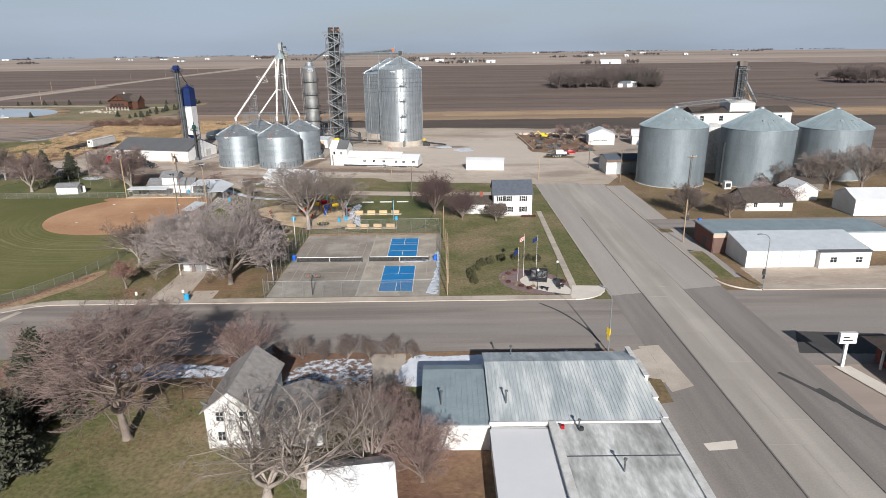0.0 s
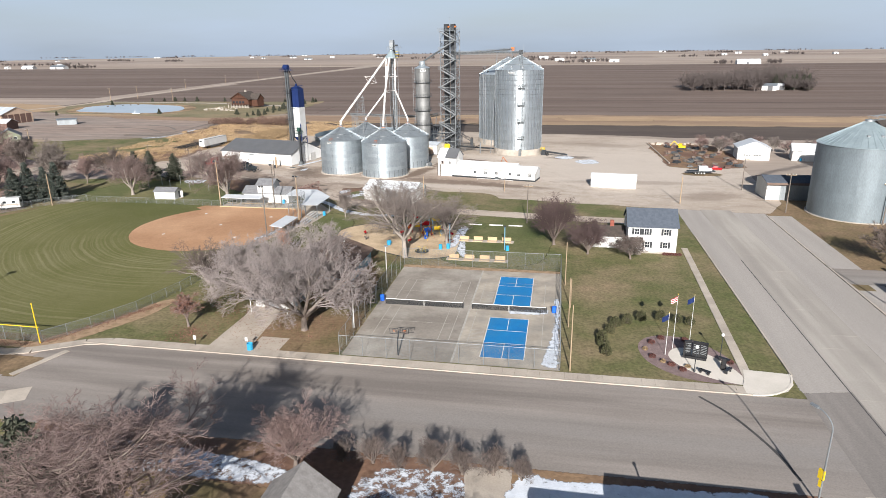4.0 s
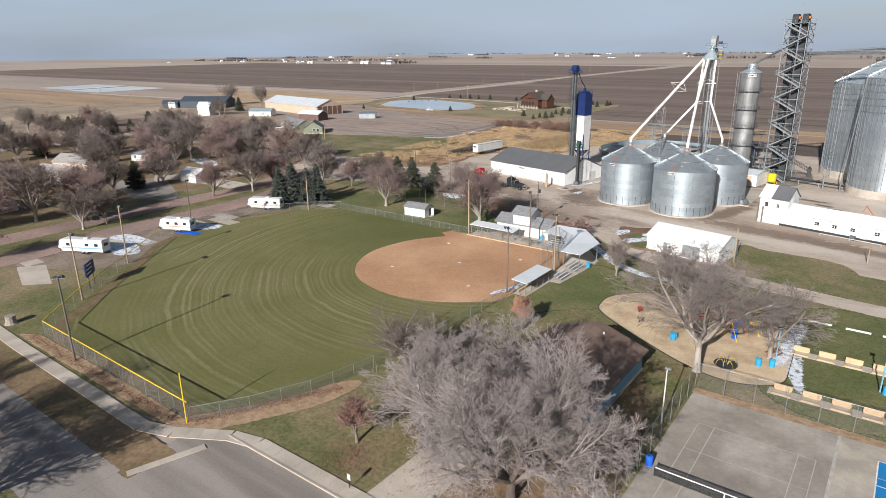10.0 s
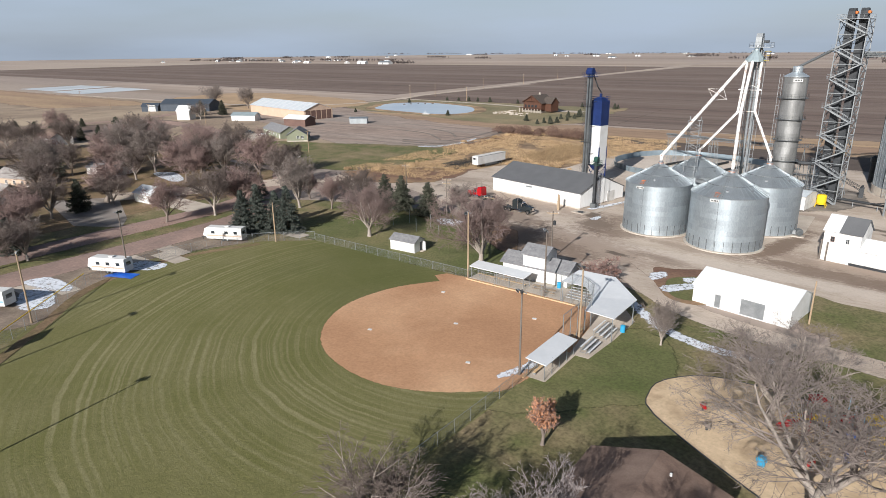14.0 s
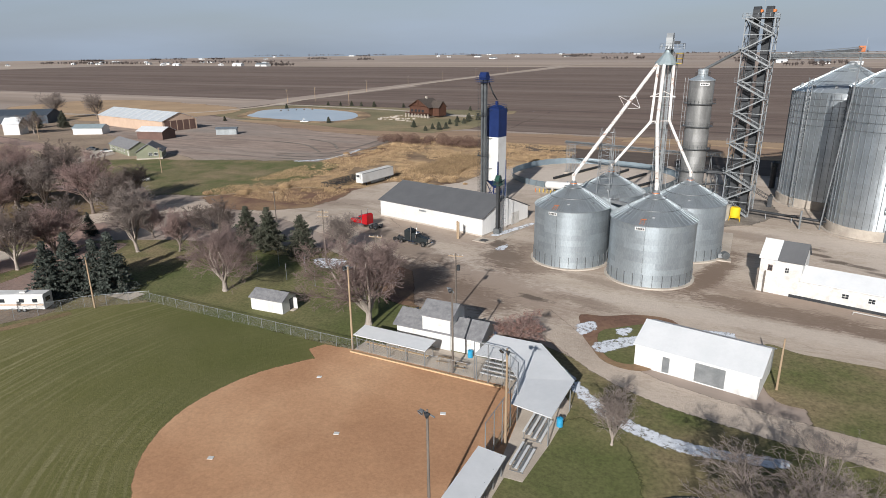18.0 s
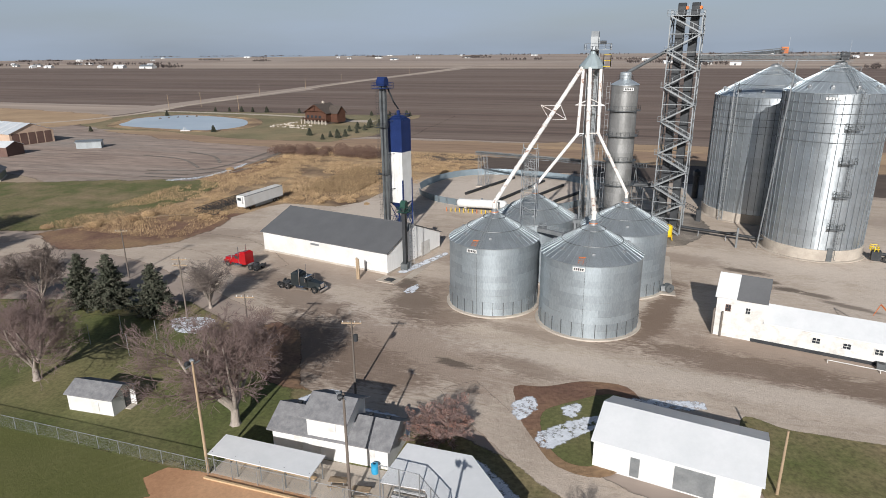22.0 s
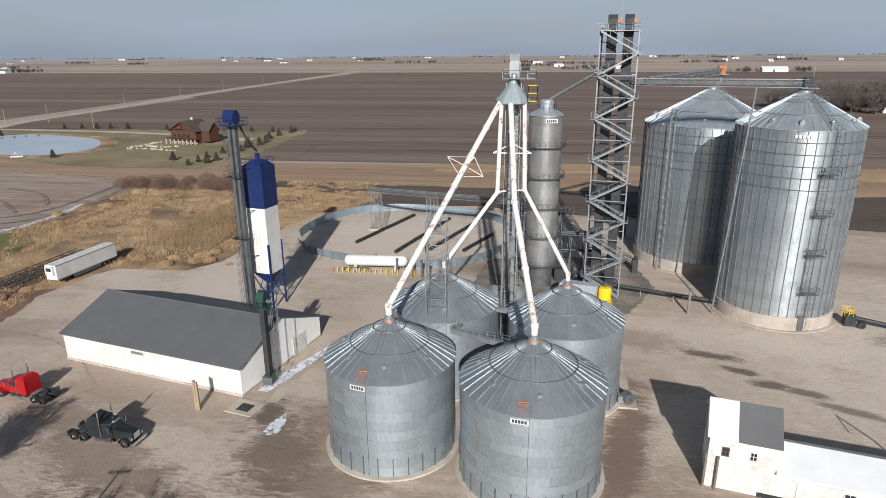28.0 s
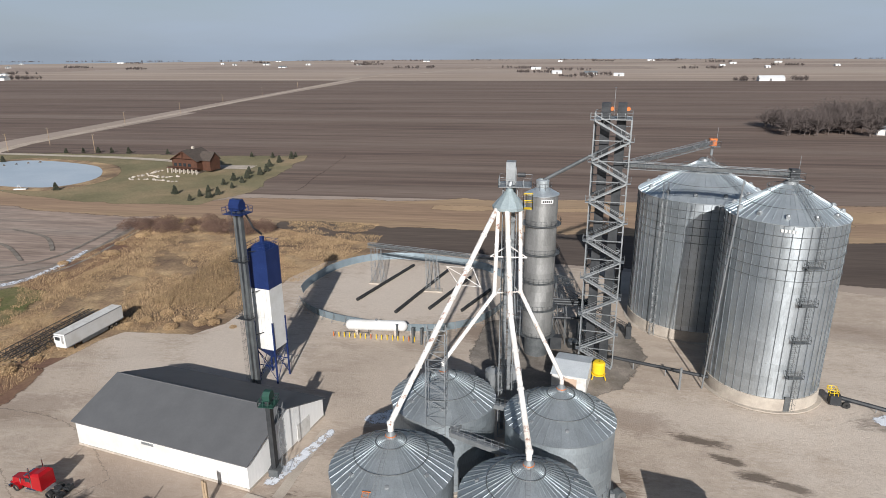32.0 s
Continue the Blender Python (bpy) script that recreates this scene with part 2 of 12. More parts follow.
gtread = swirl(0.5, 2.5, 0.3, 0.7, (0.5, 1.8, 1), 12)


def stain(col, x, y, rx, ry, turn, tone, strength=1.0, ragged=0.8):
    """A soft-edged patch of dirt trodden into the gravel, broken up by treads."""
    mp = gnt.nodes.new("ShaderNodeMapping")
    mp.vector_type = "TEXTURE"
    mp.inputs["Location"].default_value, mp.inputs["Rotation"].default_value, mp.inputs["Scale"].default_value = (x, y, 0), (0, 0, radians(turn)), (rx, ry, 1000)
    gnt.links.new(gpos, mp.inputs[0])
    ln = gnt.nodes.new("ShaderNodeVectorMath")
    ln.operation = "LENGTH"
    gnt.links.new(mp.outputs[0], ln.inputs[0])
    r = gnt.nodes.new("ShaderNodeMapRange")
    r.interpolation_type = "SMOOTHSTEP"
    r.inputs["From Min"].default_value, r.inputs["From Max"].default_value, r.inputs["To Min"].default_value, r.inputs["To Max"].default_value = 1.35, 0.55, 0.0, strength
    gnt.links.new(mathn(gnt, "ADD", ln.outputs["Value"], mathn(gnt, "MULTIPLY_ADD", mathn(gnt, "ADD", grag, gtread), -ragged, ragged)), r.inputs[0])
    return mixc(gnt, r.outputs[0], col, tone)


DIRT, WET, PALE, MUD = (0.195, 0.140, 0.106), (0.098, 0.076, 0.061), (0.63, 0.55, 0.475), (0.315, 0.24, 0.19)
for sx_, sy_, srx, sry, sturn, stone, sst in (
        (18, 250, 40, 46, 0, PALE, 0.75), (-90, 312, 26, 22, -12, PALE, 0.85), (-118, 275, 12, 22, 20, PALE, 0.75), (-48, 211, 44, 2.6, -4, PALE, 0.6), (-92, 217, 30, 3.2, -20, PALE, 0.45), (-130, 262, 6, 34, 40, PALE, 0.6), (-30, 263, 16, 6, -10, PALE, 0.5), (0, 222, 26, 5, -4, PALE, 0.5),
        (-84, 209, 20, 8, -20, MUD, 0.8), (-62, 226, 26, 5, -10, MUD, 0.6), (-30, 222, 22, 6, -8, MUD, 0.7), (-110, 236, 20, 6, -15, MUD, 0.6), (-36, 216.5, 19, 3.4, -8, DIRT, 0.85), (-20, 213.5, 15, 2.8, -12, DIRT, 0.8), (-48.6, 232, 2.6, 15, -14, DIRT, 1.0), (-49, 246, 3.0, 5, 0, DIRT, 0.7), (-64, 218.5, 13, 1.8, -12, DIRT, 0.5), (-80, 221, 6, 3.5, 30, DIRT, 0.7),
        (-88, 226, 4, 7, 20, WET, 0.75), (-100, 205, 15, 9, -28, DIRT, 1.0), (-86, 203, 12, 4.5, -20, DIRT, 0.8), (-75, 206.6, 3.2, 0.9, -10, WET, 0.9), (-66, 208, 7, 2.0, -12, DIRT, 0.55), (-107, 221, 12, 4, -22, DIRT, 0.75), (-118, 229, 9, 3, -15, DIRT, 0.6), (-84, 251, 9, 3, 28, DIRT, 0.5),
        (-33, 256.6, 4.4, 1.2, -14, WET, 0.9), (-30.2, 252.2, 2.6, 1.0, -20, WET, 0.9), (-27.2, 248.8, 2.8, 1.1, -10, WET, 0.9), (-23.2, 247.0, 2.6, 1.0, -20, WET, 0.8), (-19, 243, 5, 0.9, -25, WET, 0.7), (2, 266, 8, 3.4, 10, WET, 0.7), (-44, 261, 8, 4, -12, DIRT, 0.5), (-92.2, 233, 2.0, 3.4, 0, WET, 0.9), (-85.5, 226, 7, 9, 15, DIRT, 0.55), (20, 222, 22, 3, 2, DIRT, 0.4), (-150, 250, 18, 4, 20, DIRT, 0.45), (-62, 290, 16, 6, -12, DIRT, 0.8), (10, 300, 20, 5, -12, DIRT, 0.4), (40, 206, 9, 5, 20, DIRT, 0.5)):
    gcol = stain(gcol, sx_, sy_, srx, sry, sturn, stone, sst)
gsp = noise_of(gnt, gpos, 2.6, 6.0, 0.78, 0.25, 0.75)
gcol = mixc(gnt, mathn(gnt, "MULTIPLY", gsp, 0.34), gcol, (0.225, 0.18, 0.145))
gnt.links.new(gcol, gbs.inputs["Base Color"])
gbs.inputs["Roughness"].default_value, gbs.inputs["Specular IOR Level"].default_value = 0.95, 0.2
bump_of(gnt, gbs, gsp, 0.7, 0.06)
G_GRAVEL = gm
G_GRAVD = mat("damp_gravel", (0.20, 0.155, 0.12), (0.27, 0.215, 0.165), 0.16, 2.2, 0.9, fine=0.6, bump=0.02, c3=(0.125, 0.095, 0.075), s3=0.12)
G_PINK = mat("pink_gravel", (0.345, 0.235, 0.195), (0.27, 0.19, 0.16), 0.08, 1.8, 0.95, fine=0.45, bump=0.015, c3=(0.20, 0.15, 0.13), s3=0.05)
G_ASPH = mat("worn_asphalt", (0.305, 0.266, 0.236), (0.195, 0.168, 0.148), 0.34, 5.0, 0.9, fine=0.3, bump=0.006, even=True, stretch=(0.07, 1, 1), c3=(0.27, 0.245, 0.225), s3=0.09)
G_ASPHN = mat("worn_asphalt_ns", (0.275, 0.247, 0.225), (0.195, 0.174, 0.158), 0.3, 5.0, 0.9, fine=0.3, bump=0.006, even=True, stretch=(1, 0.07, 1), c3=(0.265, 0.24, 0.222), s3=0.09)
G_ASPHD = mat("dark_asphalt", (0.055, 0.052, 0.052), (0.08, 0.075, 0.072), 0.2, 4.0, 0.85, fine=0.3)
G_ASPHP = mat("bleached_asphalt", (0.40, 0.362, 0.328), (0.345, 0.312, 0.282), 0.3, 5.0, 0.9, fine=0.3, bump=0.006, even=True, stretch=(1, 0.07, 1), c3=(0.33, 0.30, 0.272), s3=0.09)
G_CONC = mat("road_concrete", (0.43, 0.39, 0.345), (0.35, 0.315, 0.278), 0.4, 5.0, 0.9, fine=0.2, bump=0.004, even=True, stretch=(1, 0.08, 1), vary=0.06, c3=(0.30, 0.27, 0.24), s3=0.1)
G_WALK = mat("pavement_concrete", (0.50, 0.435, 0.365), (0.42, 0.36, 0.30), 0.25, 5.0, 0.9, fine=0.25, vary=0.14, c3=(0.36, 0.31, 0.26), s3=0.15)
G_WALKN = mat("new_concrete", (0.66, 0.60, 0.53), (0.58, 0.53, 0.46), 0.3, 5.0, 0.9, fine=0.1, vary=0.06)
G_COURT = mat("court_slab", (0.30, 0.262, 0.222), (0.235, 0.205, 0.174), 0.2, 2.5, 0.9, fine=0.3, c3=(0.41, 0.372, 0.322), s3=0.13)
G_COURT2 = mat("court_slab_pale", (0.47, 0.408, 0.335), (0.34, 0.295, 0.243), 0.25, 2.5, 0.9, fine=0.2, c3=(0.285, 0.26, 0.225), s3=0.2)
G_BLUE = mat("court_blue", (0.010, 0.17, 0.43), (0.014, 0.20, 0.46), 0.5, 4.0, 0.7, fine=0.12, c3=(0.03, 0.19, 0.40), s3=0.3)
G_CLAY = mat("infield_clay", (0.45, 0.255, 0.142), (0.375, 0.205, 0.113), 0.09, 2.6, 0.95, fine=0.34, bump=0.02, c3=(0.52, 0.315, 0.185), s3=0.06)
G_SAND = mat("play_sand", (0.60, 0.455, 0.30), (0.50, 0.375, 0.245), 0.25, 3.0, 0.95, fine=0.35, bump=0.02, c3=(0.36, 0.26, 0.165), s3=0.2)
G_SNOW = mat("old_snow", (0.72, 0.75, 0.80), (0.60, 0.63, 0.68), 0.8, 4.0, 0.6, fine=0.12, bump=0.05)
G_ICE = mat("pond_ice", (0.46, 0.52, 0.58), (0.38, 0.45, 0.52), 0.05, 0.7, 0.35, fine=0.1, spec=0.5)
G_ICEP = mat("white_ice", (0.60, 0.63, 0.65), (0.42, 0.45, 0.47), 0.02, 0.3, 0.5, fine=0.2, stretch=(1, 0.3, 1))
G_MULCH = mat("purple_mulch", (0.255, 0.185, 0.175), (0.185, 0.132, 0.127), 0.9, 7.0, 0.95, fine=0.5, bump=0.03)
BARK = mat("bark", (0.20, 0.165, 0.14), (0.145, 0.115, 0.098), 1.2, 9.0, 0.9, fine=0.4, bump=0.03, stretch=(1, 1, 0.3))
BARKP = mat("pale_bark", (0.36, 0.31, 0.27), (0.25, 0.215, 0.19), 0.8, 8.0, 0.9, fine=0.4, bump=0.03, stretch=(1, 1, 0.3))
TWIG_S = mat("silver_twigs", (0.345, 0.295, 0.28), (0.25, 0.212, 0.20), 0.2, 3.0, 0.85, fine=0.3)
TWIG_M = mat("mauve_twigs", (0.235, 0.172, 0.157), (0.165, 0.119, 0.108), 0.2, 3.0, 0.85, fine=0.3)
TWIG_B = mat("brown_twigs", (0.18, 0.142, 0.125), (0.125, 0.098, 0.086), 0.2, 3.0, 0.85, fine=0.3)
TWIG_R = mat("red_twigs", (0.30, 0.212, 0.192), (0.215, 0.15, 0.134), 0.2, 3.0, 0.85, fine=0.3)
TWIG_D = mat("dark_purple_twigs", (0.135, 0.092, 0.088), (0.095, 0.066, 0.062), 0.2, 3.0, 0.85, fine=0.3)
TWIG_G = mat("grey_twigs", (0.245, 0.205, 0.182), (0.18, 0.148, 0.132), 0.2, 3.0, 0.85, fine=0.3)
LEAF_R = mat("dry_leaves", (0.23, 0.11, 0.078), (0.165, 0.082, 0.058), 0.6, 5.0, 0.8, fine=0.5, vary=0.5, island=True)
LEAF_O = mat("orange_leaves", (0.46, 0.22, 0.12), (0.34, 0.17, 0.10), 0.6, 5.0, 0.8, fine=0.4, vary=0.4, island=True)
NEEDLE = mat("spruce_needles", (0.050, 0.056, 0.038), (0.075, 0.076, 0.055), 0.5, 6.0, 0.85, fine=0.5, vary=0.5, island=True)
NEEDLEB = mat("blue_spruce_needles", (0.068, 0.080, 0.068), (0.050, 0.060, 0.050), 0.5, 6.0, 0.85, fine=0.5, vary=0.5, island=True)
SHRUB = mat("shrub_green", (0.06, 0.062, 0.028), (0.085, 0.08, 0.04), 0.8, 6.0, 0.9, fine=0.5, vary=0.5, island=True)
SHRUB_R = mat("shrub_red", (0.10, 0.04, 0.035), (0.14, 0.06, 0.05), 0.8, 6.0, 0.9, fine=0.5, vary=0.5, island=True)
BRUSH = mat("brush_stems", (0.185, 0.118, 0.09), (0.13, 0.082, 0.064), 0.3, 3.0, 0.9, fine=0.4, vary=0.5, island=True)
WEEDS = mat("weed_stems", (0.50, 0.355, 0.205), (0.30, 0.205, 0.12), 0.3, 3.0, 0.9, fine=0.5, vary=0.7, island=True)
CORN = mat("corn_stalks", (0.33, 0.235, 0.135), (0.24, 0.165, 0.095), 0.5, 3.0, 0.9, fine=0.4, vary=0.4, island=True)
Z_BIN = galv("zinc_bin", (0.36, 0.405, 0.435), (0.325, 0.365, 0.392), 0.50, 0.20, 0.4, metal=0.65)
Z_BIG = galv("zinc_big_bin", (0.50, 0.545, 0.58), (0.46, 0.50, 0.53), 0.36, 0.16, 0.6, metal=0.8)
Z_OLD = galv("zinc_old_bin", (0.20, 0.235, 0.255), (0.165, 0.195, 0.212), 0.6, 0.08, 0.4, metal=0.35)
Z_ROOF = galv("zinc_roof", (0.40, 0.435, 0.455), (0.34, 0.37, 0.385), 0.42, 0.08, 0.0, metal=0.7)
Z_ROOFB = galv("zinc_roof_bright", (0.60, 0.65, 0.68), (0.50, 0.55, 0.575), 0.36, 0.08, 0.0, metal=0.7)
Z_ROOFO = galv("zinc_roof_old", (0.36, 0.43, 0.45), (0.30, 0.36, 0.38), 0.5, 0.06, 0.0, metal=0.4)
Z_PALE = galv("zinc_roof_pale", (0.62, 0.655, 0.68), (0.54, 0.575, 0.60), 0.5, 0.06, 0.0, metal=0.25)
Z_STEEL = mat("galvanised_steel", (0.30, 0.315, 0.325), (0.23, 0.245, 0.255), 0.8, 6.0, 0.5, 0.5, fine=0.2, local=True)
Z_DARK = mat("dark_steel", (0.035, 0.038, 0.042), (0.055, 0.058, 0.062), 0.8, 6.0, 0.55, 0.3, fine=0.3, local=True)
Z_MID = mat("grey_steel", (0.16, 0.17, 0.175), (0.115, 0.125, 0.13), 0.8, 6.0, 0.5, 0.5, fine=0.3, local=True)
Z_RIB = mat("stiffener_steel", (0.20, 0.22, 0.235), (0.15, 0.165, 0.175), 0.8, 6.0, 0.5, 0.5, fine=0.3)
DRYER = galv("dryer_screen", (0.29, 0.29, 0.285), (0.21, 0.21, 0.205), 0.6, 0.25, 0.4, metal=0.5)
PIPE_W = mat("white_pipe", (0.72, 0.71, 0.69), (0.65, 0.64, 0.615), 0.9, 5.0, 0.5, fine=0.1, c3=(0.62, 0.56, 0.50), s3=0.35)
pr_out = next(n for n in PIPE_W.node_tree.nodes if n.type == "BSDF_PRINCIPLED")
pr_rust = noise_of(PIPE_W.node_tree, place(PIPE_W.node_tree), 0.9, 6.0, 0.7, 0.57, 0.64)
PIPE_W.node_tree.links.new(mixc(PIPE_W.node_tree, mathn(PIPE_W.node_tree, "MULTIPLY", pr_rust, 0.85), pr_out.inputs["Base Color"].links[0].from_socket, (0.23, 0.10, 0.06)), pr_out.inputs["Base Color"])
P_WHITE = mat("white_paint", (0.63, 0.63, 0.62), (0.575, 0.575, 0.565), 0.35, 3.0, 0.6, fine=0.08, c3=(0.52, 0.51, 0.485), s3=0.25)
P_WORN = mat("worn_white_paint", (0.64, 0.63, 0.61), (0.56, 0.55, 0.525), 0.6, 4.0, 0.7, fine=0.15, c3=(0.47, 0.455, 0.43), s3=0.9)
P_ROOFW = mat("white_metal_roof", (0.67, 0.68, 0.69), (0.62, 0.635, 0.645), 0.4, 2.0, 0.4, 0.1, fine=0.06)
# whiter than the other walls, to make up for weak light on one gable
P_CLAD = mat("bright_white_cladding", (0.82, 0.82, 0.81), (0.77, 0.77, 0.76), 0.4, 3.0, 0.5, fine=0.06, stretch=(1, 6, 1))
P_GREY = mat("grey_roof_metal", (0.115, 0.117, 0.122), (0.10, 0.102, 0.107), 0.3, 3.0, 0.6, fine=0.1)
SHING = mat("grey_shingles", (0.215, 0.215, 0.22), (0.15, 0.15, 0.158), 1.5, 7.0, 0.95, fine=0.3, bump=0.01)
SHINGL = mat("pale_grey_shingles", (0.33, 0.305, 0.285), (0.25, 0.23, 0.215), 1.5, 7.0, 0.95, fine=0.3, bump=0.01)
SHINGN = mat("slate_blue_shingles", (0.095, 0.11, 0.135), (0.075, 0.088, 0.11), 1.5, 7.0, 0.95, fine=0.25, bump=0.01)
SHINGB = mat("brown_shingles", (0.175, 0.12, 0.095), (0.125, 0.085, 0.068), 0.9, 6.0, 0.95, fine=0.35, bump=0.01, c3=(0.21, 0.15, 0.12), s3=0.25)
SHINGD = mat("dark_shingles", (0.085, 0.068, 0.058), (0.06, 0.05, 0.044), 0.9, 6.0, 0.95, fine=0.3)
P_BLUE = mat("navy_paint", (0.010, 0.022, 0.085), (0.013, 0.028, 0.105), 0.5, 4.0, 0.45, fine=0.1)
P_RED = mat("truck_red", (0.34, 0.010, 0.014), (0.30, 0.008, 0.012), 0.5, 4.0, 0.25, fine=0.05)
P_BLACK = mat("truck_black", (0.018, 0.022, 0.024), (0.025, 0.03, 0.032), 0.5, 4.0, 0.25, fine=0.1)
P_YEL = mat("yellow_paint", (0.72, 0.50, 0.02), (0.66, 0.45, 0.02), 0.6, 4.0, 0.5, fine=0.1)
P_ORNG = mat("orange_paint", (0.55, 0.16, 0.04), (0.45, 0.13, 0.04), 0.6, 4.0, 0.5, fine=0.15)
P_GREEN = mat("green_paint", (0.018, 0.058, 0.045), (0.026, 0.072, 0.056), 0.6, 4.0, 0.5, fine=0.15)
P_CYAN = mat("barrel_blue", (0.03, 0.30, 0.52), (0.03, 0.27, 0.47), 0.6, 4.0, 0.45, fine=0.1)
P_TBLUE = mat("pole_blue", (0.18, 0.36, 0.46), (0.16, 0.32, 0.42), 0.6, 4.0, 0.5, fine=0.1)
RUBBER = mat("tyre_rubber", (0.022, 0.022, 0.022), (0.035, 0.034, 0.033), 0.9, 6.0, 0.85, fine=0.3)
CHROME = mat("chrome", (0.75, 0.75, 0.76), (0.68, 0.68, 0.69), 0.9, 6.0, 0.15, 1.0, fine=0.05)
GLASSD = mat("dark_glass", (0.02, 0.025, 0.03), (0.03, 0.035, 0.04), 0.9, 3.0, 0.08, fine=0.1, spec=0.6)
P_BLKTUBE = mat("black_plastic_pipe", (0.020, 0.020, 0.021), (0.032, 0.032, 0.033), 0.9, 6.0, 0.6, fine=0.3)
CONC = mat("cast_concrete", (0.47, 0.42, 0.36), (0.39, 0.345, 0.295), 0.35, 4.0, 0.9, fine=0.2, c3=(0.33, 0.29, 0.25), s3=0.4, vary=0.08)
WOODP = mat("pole_wood", (0.36, 0.27, 0.18), (0.28, 0.205, 0.135), 0.8, 6.0, 0.85, fine=0.3, stretch=(1, 1, 0.2), vary=0.25)
WOODD = mat("old_pole_wood", (0.12, 0.10, 0.085), (0.165, 0.14, 0.12), 0.8, 6.0, 0.85, fine=0.3, stretch=(1, 1, 0.2), vary=0.25)
WOODT = mat("new_timber", (0.52, 0.37, 0.22), (0.45, 0.32, 0.19), 0.8, 6.0, 0.8, fine=0.2, vary=0.1)
LOG = mat("log_wall", (0.095, 0.043, 0.027), (0.07, 0.033, 0.022), 0.6, 5.0, 0.7, fine=0.3, vary=0.15)
BRICK = mat("red_brick", (0.26, 0.085, 0.06), (0.20, 0.065, 0.048), 1.5, 8.0, 0.9, fine=0.3, vary=0.3)
RING = mat("bunker_panel", (0.22, 0.27, 0.30), (0.18, 0.225, 0.255), 0.3, 3.0, 0.5, 0.3, fine=0.15, vary=0.12)
GALVROOF = mat("weathered_metal_roof", (0.52, 0.56, 0.57), (0.36, 0.405, 0.42), 0.9, 4.0, 0.6, 0.25, fine=0.25, stretch=(1, 0.12, 1), c3=(0.74, 0.75, 0.73), s3=0.6)
FLATROOF = mat("weathered_flat_roof", (0.66, 0.66, 0.64), (0.40, 0.405, 0.39), 0.9, 3.0, 0.85, fine=0.5, stretch=(1, 0.3, 1), c3=(0.24, 0.24, 0.225), s3=0.4)
MEMB = mat("white_membrane", (0.66, 0.66, 0.67), (0.63, 0.63, 0.64), 0.1, 1.0, 0.6, fine=0.04)
LINE = mat("line_paint", (0.74, 0.73, 0.70), (0.62, 0.60, 0.57), 0.8, 5.0, 0.8, fine=0.2)
LINEW = mat("worn_line", (0.46, 0.43, 0.38), (0.37, 0.34, 0.30), 1.2, 5.0, 0.9, fine=0.3)
GRANITE = mat("black_granite", (0.02, 0.02, 0.022), (0.03, 0.03, 0.032), 1.0, 8.0, 0.15, fine=0.3, spec=0.5)
P_TAN = mat("tan_siding", (0.50, 0.37, 0.28), (0.45, 0.33, 0.25), 0.3, 3.0, 0.7, fine=0.1)
P_SAGE = mat("sage_siding", (0.21, 0.22, 0.155), (0.18, 0.19, 0.135), 0.3, 3.0, 0.7, fine=0.1)
P_BROWN = mat("brown_siding", (0.14, 0.085, 0.07), (0.115, 0.07, 0.058), 0.3, 3.0, 0.7, fine=0.15)
P_TEAL = mat("dark_blue_siding", (0.045, 0.058, 0.075), (0.058, 0.07, 0.088), 0.3, 3.0, 0.6, fine=0.15)
FLAG_R = mat("flag_red", (0.45, 0.02, 0.03), (0.35, 0.02, 0.03), 1.0, 4.0, 0.8)
TARP = mat("blue_tarp", (0.015, 0.10, 0.50), (0.02, 0.13, 0.56), 0.7, 3.0, 0.5, fine=0.2, bump=0.05)
# dark tone for wheel tracks and for the shade painted round the dryer
G_GRIME = mat("dark_yard_grime", (0.20, 0.175, 0.15), (0.115, 0.098, 0.083), 0.5, 4.0, 0.95, fine=0.6, bump=0.02, c3=(0.30, 0.262, 0.225), s3=0.25)
LINK = chainlink("chain_link", (0.21, 0.22, 0.22), 0.14)
LINKD = chainlink("dark_chain_link", (0.18, 0.20, 0.20), 0.24)
NETM = chainlink("net_mesh", (0.035, 0.035, 0.035), 0.9)
BARS = mat("lettering_bars", (0.03, 0.03, 0.03), (0.05, 0.05, 0.05), 1.0, 5.0, 0.7)


